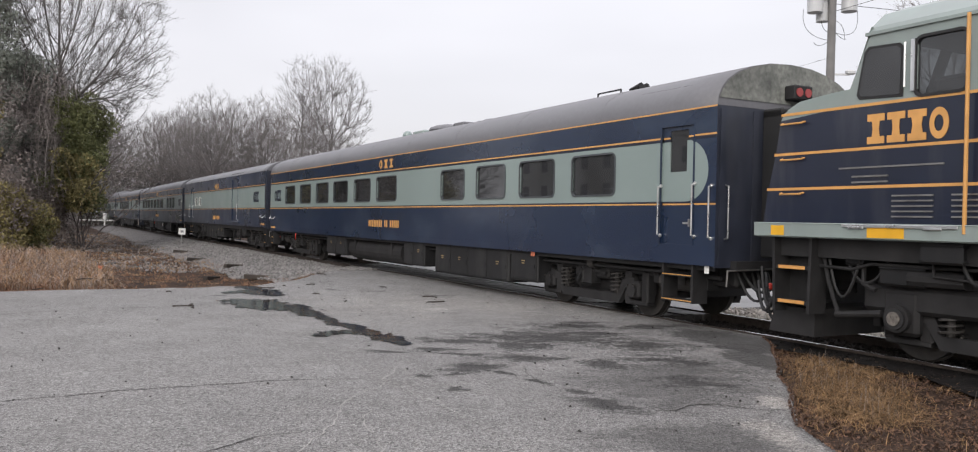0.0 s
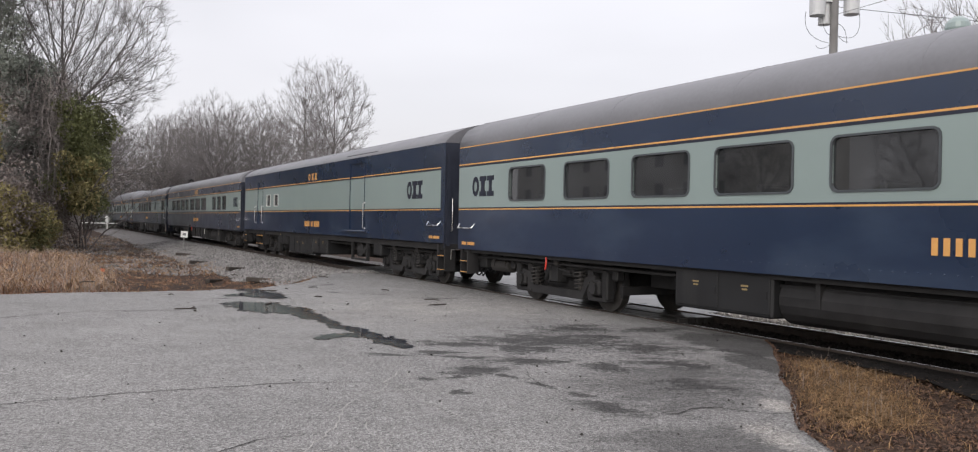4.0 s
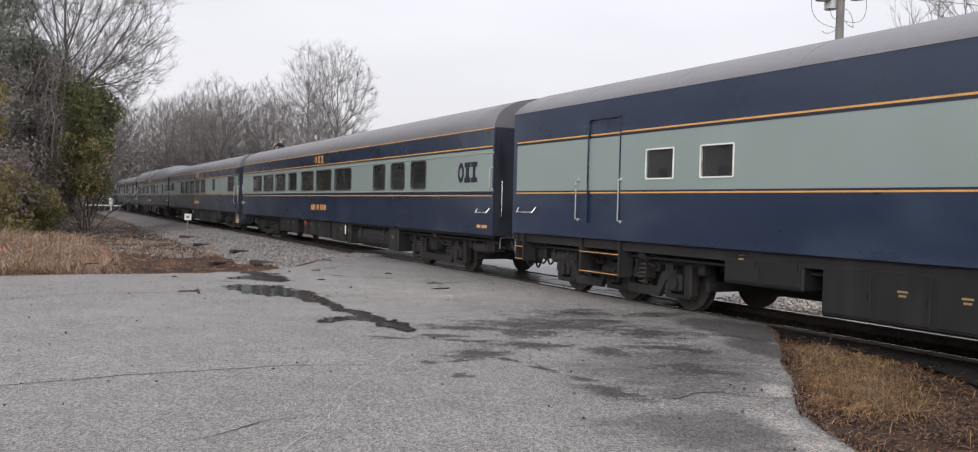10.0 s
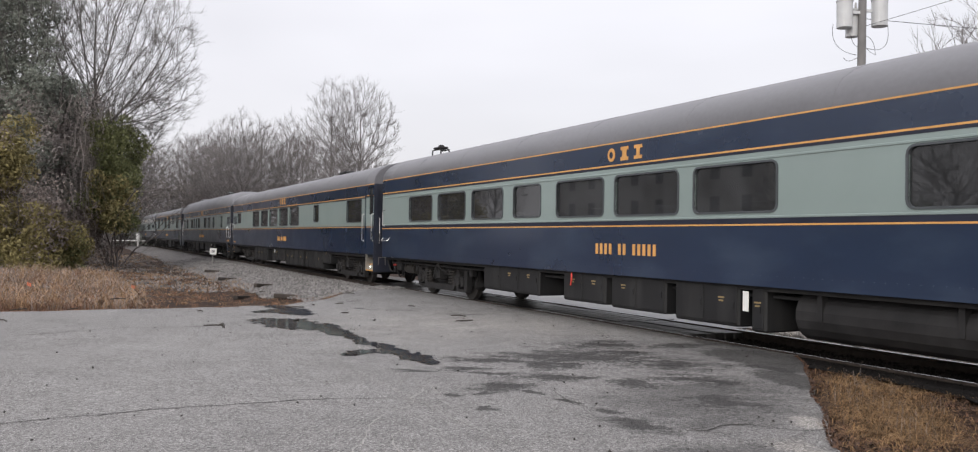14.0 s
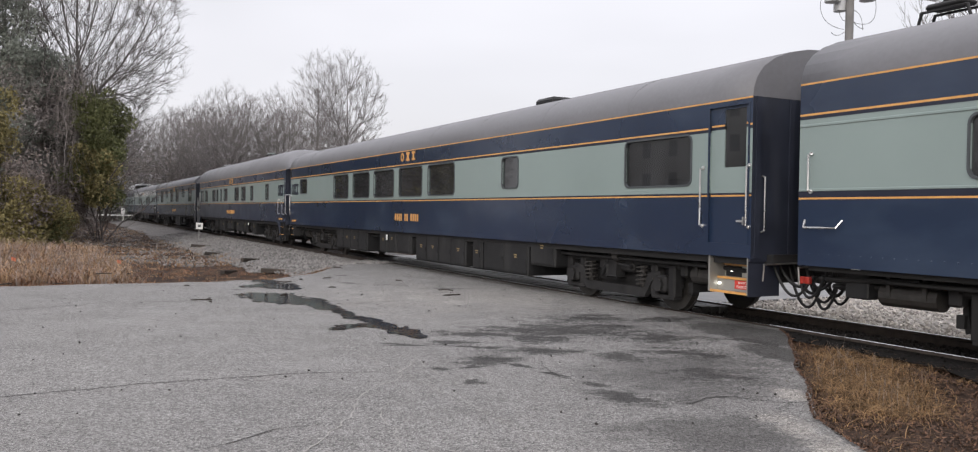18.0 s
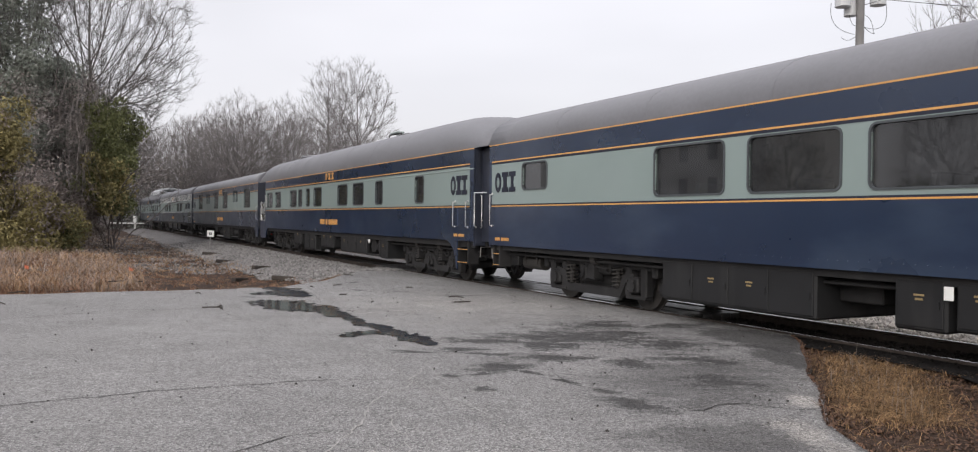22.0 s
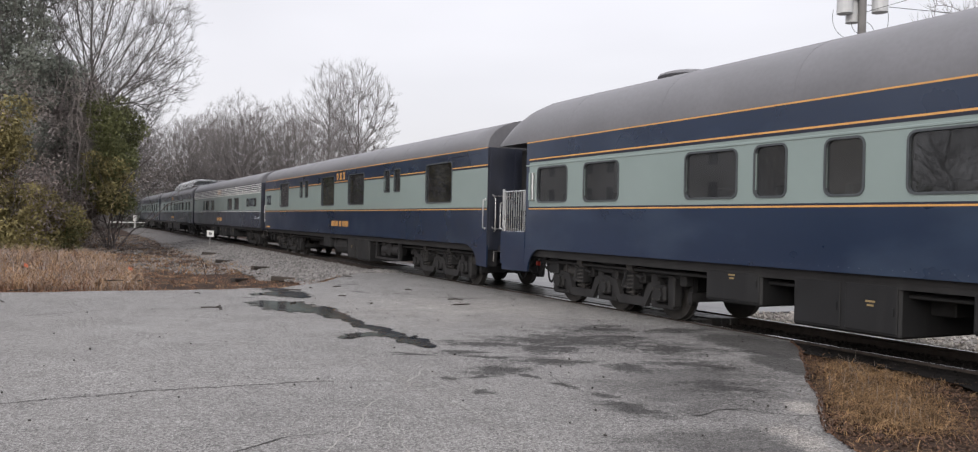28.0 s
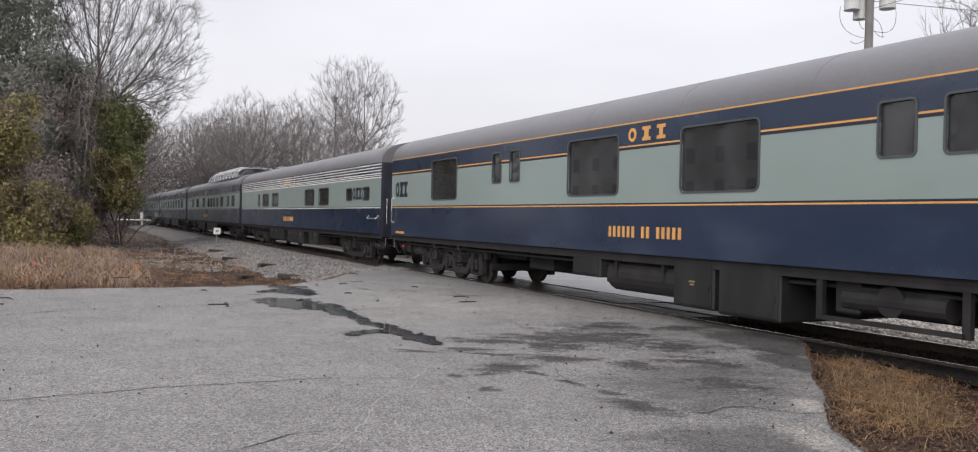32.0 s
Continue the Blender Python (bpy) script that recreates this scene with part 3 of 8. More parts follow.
def underfloor(car, x0, x1, z0, kind="box", y_out=1.42):
    bm = bmesh.new()
    if kind == "tank":
        zc, r = (z0 + 1.0) / 2, (1.0 - z0) / 2
        rod(bm, (x0, -1.0, zc), (x1, -1.0, zc), r, 18)
        for k in (0.15, 0.85):
            x = x0 + (x1 - x0) * k
            box(bm, x - 0.04, x + 0.04, -1.0 - r - 0.012, -1.0 + r, zc - 0.05, 1.02)
        ob = part("air_tank", bm, UNDER, car)
    elif kind == "frame":
        for x in (x0, x1):
            box(bm, x - 0.05, x + 0.05, -y_out, -y_out + 0.08, z0, 1.08)
        box(bm, x0, x1, -y_out, -y_out + 0.08, z0, z0 + 0.06)
        rod(bm, (x0 + 0.3, -1.2, z0 + 0.3), (x1 - 0.3, -1.2, z0 + 0.3), 0.16, 14)
        disc(bm, ((x0 + x1) / 2, -1.3, z0 + 0.33), 0.2, 0.05, 16)
        box(bm, x0 + 0.15, x0 + 0.55, -1.3, -0.5, z0 + 0.1, 0.95, 0.03)
        ob = part("generator_cradle", bm, UNDER, car)
    else:
        box(bm, x0, x1, -y_out, y_out, z0, 1.03, 0.03)
        ob = part("equipment_box", bm, BOXM, car)
        w = x1 - x0
        n = max(1, round(w / 0.9))
        for i in range(n):
            a, b = x0 + w * i / n + 0.04, x0 + w * (i + 1) / n - 0.04
            dm = bmesh.new()
            box(dm, a, b, -y_out - 0.016, -y_out, z0 + 0.05, 0.98, 0.008)
            box(dm, b - 0.07, b - 0.04, -y_out - 0.03, -y_out - 0.01, z0 + 0.28, z0 + 0.38)
            d = part("hatch", dm, BOXM, ob)
            if (i + len(car.children)) % 3 != 1:
                tm = bmesh.new()
                c = (a + b) / 2
                for q in range(2):
                    box(tm, c - 0.07 + 0.02 * q, c + 0.07 - 0.02 * q, -y_out - 0.02, -y_out - 0.016, z0 + 0.42 - 0.05 * q, z0 + 0.445 - 0.05 * q)
                part("stencil_mark", tm, STENCIL, ob)
    return ob


def steps_boarding(car, x0, x1, zs, sgn=-1):
    """A hanging ladder step with yellow-edged treads."""
    bm = bmesh.new()
    y = sgn * 1.45
    box(bm, x0 - 0.025, x0 + 0.025, y - 0.05, y + 0.25, min(zs) - 0.03, 1.1)
    st = part("boarding_step", bm, UNDER, car)
    bm = bmesh.new()
    box(bm, x1 - 0.025, x1 + 0.025, y - 0.05, y + 0.25, min(zs) - 0.03, 1.1)
    part("step_side", bm, UNDER, st)
    for z in zs:
        bm = bmesh.new()
        box(bm, x0, x1, y - 0.055, y + 0.25, z - 0.02, z + 0.012)
        part("tread", bm, UNDER, st)
        bm = bmesh.new()
        box(bm, x0, x1, y - 0.065, y - 0.055, z, z + 0.013)
        part("tread_edge", bm, GOLD, st, "orange painted tread edge")


def car_end(car, x, sg, spec):
    """The end sheet with its passage, posts, diaphragm, coupler and hoses; sg: 1 at the front, -1 at the rear."""
    bm = bmesh.new()
    arc = spec.get("arc", ROOF_ARC)
    for ex, out in spec.get("slopes", ()):
        u = (x - ex) / (out - ex)
        if u > 0:
            k = 0.25 + 0.75 * math.sqrt(max(0.0, 1 - min(u, 1.0) ** 2))
            arc = [(yy, arc[0][1] + (zz - arc[0][1]) * k - 0.01) for yy, zz in arc]
    prof = [(-HALF_W, 1.0)] + [(-y, z) for y, z in arc] + [(y, z) for y, z in reversed(arc[:-1])] + [(HALF_W, 1.0)]
    a = [bm.verts.new((x - sg * 0.006, y * 0.995, z * 0.999)) for y, z in prof]
    b = [bm.verts.new((x - sg * 0.05, y * 0.99, z * 0.999)) for y, z in prof]
    bm.faces.new(a)
    bm.faces.new(b)
    for i in range(len(prof)):
        j = (i + 1) % len(prof)
        bm.faces.new((a[i], a[j], b[j], b[i]))
    bmesh.ops.recalc_face_normals(bm, faces=bm.faces)
    end = part("end_wall", bm, spec.get("end_paint", ENDB), car)
    for y in (-1.42, 1.42, -0.75, 0.75):
        bm = bmesh.new()
        box(bm, x - 0.02 if sg < 0 else x, x if sg < 0 else x + 0.02, y - 0.05, y + 0.05, 1.05, 3.4)
        part("end_post", bm, spec.get("end_paint", ENDB), car)
    bm = bmesh.new()
    d = spec.get("diaphragm", 0.40)
    o0, o1 = (x + sg * 0.01, x + sg * d)
    for ya, yb, za, zb in ((-0.62, -0.45, 1.15, 3.42), (0.45, 0.62, 1.15, 3.42), (-0.62, 0.62, 3.28, 3.44)):
        box(bm, min(o0, o1), max(o0, o1), ya, yb, za, zb, 0.03)
    part("diaphragm", bm, RUBBER, car)
    bm = bmesh.new()
    rod(bm, (x - sg * 0.3, 0, 0.86), (x + sg * 0.42, 0, 0.86), 0.11, 8)
    box(bm, min(x + sg * 0.25, x + sg * 0.5), max(x + sg * 0.25, x + sg * 0.5), -0.16, 0.16, 0.70, 1.02, 0.04)
    box(bm, min(x - sg * 0.1, x + sg * 0.12), max(x - sg * 0.1, x + sg * 0.12), -1.2, 1.2, 0.95, 1.1)
    part("coupler", bm, UNDER, car)
    bm = bmesh.new()
    bent(bm, [(x + sg * 0.1, -1.38, 0.72), (x + sg * 0.12, -1.38, 0.96), (x + sg * 0.14, -0.3, 0.98)], 0.014, 6)
    part("uncoupling_lever", bm, STEEL, car)
    for y, low, paint in ((-0.36, 0.40, RUBBER), (-1.0, 0.52, RUBBER), (-0.7, 0.34, UNDER)):
        bm = bmesh.new()
        hose(bm, [(x - sg * 0.05, y, 0.92), (x + sg * 0.26, y * 0.97, low), (x + sg * 0.52, y * 0.9, 0.74)], 0.021)
        hs = part("train_line_hose", bm, paint, car)
        bm = bmesh.new()
        box(bm, *sorted((x + sg * 0.44, x + sg * 0.54)), y * 0.9 - 0.04, y * 0.9 + 0.04, 0.70, 0.80, 0.015)
        part("glad_hand", bm, RED if y == -1.0 else WHEELM, hs)
    bm = bmesh.new()
    bent(bm, [(x, -1.34, 2.25), (x + sg * 0.07, -1.34, 2.23), (x + sg * 0.07, -1.34, 1.45), (x, -1.34, 1.43)], 0.013, 6)
    part("end_grab_iron", bm, CHROME, car)
    for k, (y, drop) in enumerate(((-0.55, 0.22), (-0.85, 0.16))):
        bm = bmesh.new()
        hose(bm, [(x - sg * 0.1, y, 0.95), (x + sg * 0.2, y * 0.95, 0.95 - drop * 1.9), (x + sg * 0.5, y * 0.9, 0.8)], 0.026)
        part("hose", bm, RUBBER, car)


def railcar(spec):
    """One passenger car from its table of openings and fittings."""
    front, rear = spec["front"], spec["rear"]
    cc, hl = (front + rear) / 2, (rear - front) / 2
    spec["centre"] = cc
    car = new("passenger_railcar")
    tagged(car, spec["label"], "railcar", "cars of the train")
    sx = lambda c: cc - c
    wins = [(sx(max(w[0], w[1])), sx(min(w[0], w[1])), w[2], w[3]) for w in spec.get("windows", ())]
    doors = [(sx(max(d[0], d[1])), sx(min(d[0], d[1])), d[2], d[3]) for d in spec.get("doors", ())]
    holes = wins + doors
    for sgn in (-1, 1):
        side_wall(car, hl, sgn, holes, spec)
        for x0, x1, z0, z1 in wins:
            paint, rad, border = spec.get("frame", (None, 0.09 if x1 - x0 > 0.5 else 0.05, 0.032))
            window(car, (x0 + x1) / 2, (z0 + z1) / 2, x1 - x0, z1 - z0, sgn, rad, paint, border)
        for (x0, x1, z0, z1), d in zip(doors, spec.get("doors", ())):
            car_door(car, x0, x1, z0, z1, sgn, d[4])
    droop = [(sx(e), sx(o)) for e, o in spec.get("droop", ())]
    spec["slopes"] = droop
    rx0, rx1 = sx(spec.get("roof_rear", rear)), sx(spec.get("roof_front", front))
    roof_shell(car, rx0, rx1, spec.get("arc", ROOF_ARC), droop, spec.get("roof_paint"))
    bm = bmesh.new()
    box(bm, -hl + 0.06, hl - 0.06, -1.44, 1.44, 1.02, 1.22)
    box(bm, -hl + 0.3, hl - 0.3, -0.22, 0.22, 0.86, 1.02)
    for i in range(1, 24):
        x = -hl + 2 * hl * i / 24
        box(bm, x - 0.04, x + 0.04, -1.40, 1.40, 0.95, 1.02)
    part("underframe", bm, UNDER, car)
    rnd = random.Random(int(front * 10))
    bm = bmesh.new()
    tin = spec.get("truck_in", (3.85, 3.85))
    inner = hl - max(tin) - 2.2
    x = -inner
    while x < inner - 0.5:
        w = rnd.uniform(0.5, 1.7)
        if rnd.random() < 0.8:
            box(bm, x, min(x + w, inner), -rnd.uniform(0.5, 1.0), rnd.uniform(0.5, 1.0), rnd.uniform(0.48, 0.72), 1.0, 0.02)
        x += w + rnd.uniform(0.05, 0.35)
    for y in (-1.25, -1.12, 0.9):
        rod(bm, (-hl + 1.2, y, 0.93 - 0.06 * abs(y)), (hl - 1.2, y, 0.93 - 0.06 * abs(y)), 0.03, 6)
    for sg in (-1, 1):
        box(bm, -hl + 0.1, hl - 0.1, sg * 1.4 - 0.03, sg * 1.4 + 0.03, 0.94, 1.1)
    part("brake_rigging", bm, UNDER, car)
    x = -inner
    while x < inner - 1.2:
        w = rnd.uniform(1.4, 3.6)
        bm = bmesh.new()
        box(bm, x, min(x + w, inner), 0.45, 1.4, rnd.uniform(0.24, 0.40), 1.02, 0.02)
        part("equipment_box", bm, BOXM, car)
        x += w + rnd.uniform(0.1, 0.5)
    if front < 200:
        bm = bmesh.new()
        for i in range(int((2 * hl - 0.4) / 0.16)):
            x = -hl + 0.2 + 0.16 * i
            if not any(a - 0.1 < x < b + 0.1 and z0 < 1.4 for a, b, z0, z1 in doors):
                v = [bm.verts.new((x + dx, -HALF_W - dy, 1.17 + dz)) for dx, dy, dz in ((-0.012, 0, 0), (0, 0, -0.012), (0.012, 0, 0), (0, 0, 0.012), (0, 0.007, 0))]
                for k in range(4):
                    bm.faces.new((v[k], v[(k + 1) % 4], v[4]))
        rv = part("rivet_strip", bm, BLUE, car)
        tagged(rv, kind="stuff")
    bm = bmesh.new()
    box(bm, -hl + 0.1, hl - 0.1, -1.36, 1.36, 1.24, 1.28)
    for x0, x1, z0, z1 in wins:
        box(bm, (x0 + x1) / 2 - 0.45, (x0 + x1) / 2 - 0.33, -1.0, -0.3, 1.28, 2.3, 0.03)
    part("interior_floor", bm, INSIDE, car)
    # Inner wall added to keep daylight from showing through both rows of windows.
    bm = bmesh.new()
    box(bm, -hl + 0.1, hl - 0.1, 0.72, 0.78, 1.28, 3.35)
    part("corridor_wall", bm, BLOCKER, car)
    for x, sg in ((hl, 1), (-hl, -1)):
        car_end(car, x, sg, spec)
        bm = bmesh.new()
        box(bm, *sorted((x - sg * 1.75, x - sg * 0.12)), -0.95, 0.95, 0.66, 1.02, 0.05)
        part("draft_sill", bm, UNDER, car)
        bm = bmesh.new()
        rod(bm, (x - sg * 1.75, -0.98, 0.68), (x - sg * 0.95, -0.98, 0.68), 0.15, 14)
        for q in (1.1, 1.6):
            box(bm, x - sg * q - 0.03, x - sg * q + 0.03, -1.14, -0.8, 0.66, 1.0)
        part("air_reservoir", bm, WHEELM, car)
        bm = bmesh.new()
        box(bm, *sorted((x - sg * 0.86, x - sg * 0.5)), -1.2, -0.9, 0.6, 0.98, 0.02)
        part("junction_box", bm, BOXM, car)
        for y, z, ln in ((-1.2, 0.82, 1.6), (-1.05, 0.72, 1.2)):
            bm = bmesh.new()
            rod(bm, (x - sg * ln, y, z + 0.06), (x - sg * 0.2, y, z), 0.035, 8)
            part("train_pipe", bm, UNDER, car)
    # bogies
    axles = spec.get("axles", (-1.36, 1.36))
    for x in (hl - tin[0], -hl + tin[1]):
        if axles not in TRUCKS:
            TRUCKS[axles] = make_truck(car, axles)
            TRUCKS[axles].location.x = x
        else:
            tr = copy_thing(TRUCKS[axles], pose(x, 0, 0))
            tr.parent = car
    for u in spec.get("under", ()):
        x0, x1 = sorted((sx(u[0]), sx(u[1])))
        underfloor(car, x0, x1, u[2], u[3] if len(u) > 3 else "box")
    for g in spec.get("grabs", ()):
        grab(car, sx(g[0]), g[1], g[2], -1)
        grab(car, sx(g[0]), g[1], g[2], 1)
    for g in spec.get("rails", ()):
        x0, x1 = sorted((sx(g[0]), sx(g[1])))
        grab_flat(car, x0, x1, g[2], -1)
    for s in spec.get("steps", ()):
        x0, x1 = sorted((sx(s[0]), sx(s[1])))
        steps_boarding(car, x0, x1, s[2])
    for c0, c1, z0, z1 in spec.get("marks", ()):
        x0, x1 = sorted((sx(c0), sx(c1)))
        for k in range(3):
            bm = bmesh.new()
            a = x0 + (x1 - x0) * k / 3
            mark_block(bm, a + 0.02 * (x1 - x0), a + (x1 - x0) * 0.315, z0, z1, -HALF_W - 0.004, k)
            part("company_mark", bm, PIN, car, "dark blue block mark")
    if "title" in spec:
        c0, c1 = spec["title"]
        bm = bmesh.new()
        x0, x1 = sorted((sx(c0), sx(c1)))
        w = x1 - x0
        for k in range(3):
            a = x0 + k * 0.39 * w
            bm = bmesh.new()
            mark_block(bm, a, a + 0.22 * w, 3.1, 3.35, -HALF_W - 0.004, k)
            part("title_block", bm, GOLD, car, "gold block mark")
    if "name" in spec:
        c0, c1, count, gaps = spec["name"]
        x0, x1 = sorted((sx(c0), sx(c1)))
        bm = bmesh.new()
        glyph_bars(bm, x0, x1, 1.385, 1.585, -HALF_W - 0.004, count, 0.52, words=gaps)
        tagged(part("name_lettering", bm, GOLD, car, "gold lettering bars"), "gold lettering bars", kind="stuff")
    for c0, c1, z in spec.get("numbers", ()):
        bm = bmesh.new()
        x0, x1 = sorted((sx(c0), sx(c1)))
        x0, x1 = x0 * 0.88 + x1 * 0.12, x1 * 0.88 + x0 * 0.12
        glyph_bars(bm, x0, x1, z - 0.036, z + 0.036, -HALF_W - 0.004, 11, 0.6, words=(4,))
        tagged(part("number_lettering", bm, GOLD, car, "orange number bars"), "orange number bars", kind="stuff")
    car["centre"] = cc
    CARS.append((car, cc))
    car.matrix_basis = train_pose(cc, 0)
    return car, sx


def car_door(car, x0, x1, z0, z1, sgn, kind):
    y = sgn * (HALF_W - 0.035)
    bm = bmesh.new()
    win = {"vestibule": (0.16, 0.16, z1 - 0.72, z1 - 0.06), "dutch": (0.28, 0.08, z0 + 1.14, z1 - 0.04), "baggage": None, "small": None}[kind]
    holes = []
    if win:
        holes = [(x0 + win[0], x1 - win[1], win[2], win[3])]
    for a, b, m, nm in ((z0, 1.950, BLUE, "door"), (1.950, 1.975, GOLD, "door_line"), (1.975, 2.005, PIN, "door_line"), (2.005, min(2.966, z1), PALE, "door_panel"),
                        (2.966, min(3.012, z1), PIN, "door_line"), (3.012, min(3.040, z1), GOLD, "door_line"), (3.040, z1, BLUE, "door_panel")):
        if b - a < 0.005:
            continue
        for xa, xb in free_runs(x0, x1, (a + b) / 2, holes, 0.0) if nm == "door_line" else ((x0, x1),):
            bm = bmesh.new()
            pierced(bm, xa, xb, a, b, y, [] if nm == "door_line" else holes, 0.04, sgn)
            part(nm, bm, m, car)
    if holes:
        h = holes[0]
        bm = bmesh.new()
        vs = [bm.verts.new((px, y - sgn * 0.02, pz)) for px, pz in ((h[0], h[2]), (h[1], h[2]), (h[1], h[3]), (h[0], h[3]))]
        bm.faces.new(vs)
        part("door_pane", bm, GLASS, car)
    bm = bmesh.new()
    for a, b, c, d in ((x0 - 0.03, x0, z0, z1), (x1, x1 + 0.03, z0, z1), (x0 - 0.03, x1 + 0.03, z1, z1 + 0.03)):
        box(bm, a, b, sgn * HALF_W - 0.012, sgn * HALF_W + 0.012, c, d)
    part("door_frame", bm, BLUE, car)
    if kind in ("vestibule", "dutch"):
        bm = bmesh.new()
        box(bm, x1 - 0.22, x1 - 0.08, y + sgn * 0.03 - 0.015, y + sgn * 0.03 + 0.015, z0 + 0.32, z0 + 0.35)
        box(bm, x1 - 0.11, x1 - 0.08, y - 0.03, y + 0.03, z0 + 0.28, z0 + 0.40)
        part("door_handle", bm, CHROME, car)


TRUCKS, CARS = {}, []


def evenly(first, last, n, w, z0=2.12, z1=2.84):
    step = (last - first) / (n - 1)
    return [(first + i * step, first + i * step - w, z0, z1) for i in range(n)]


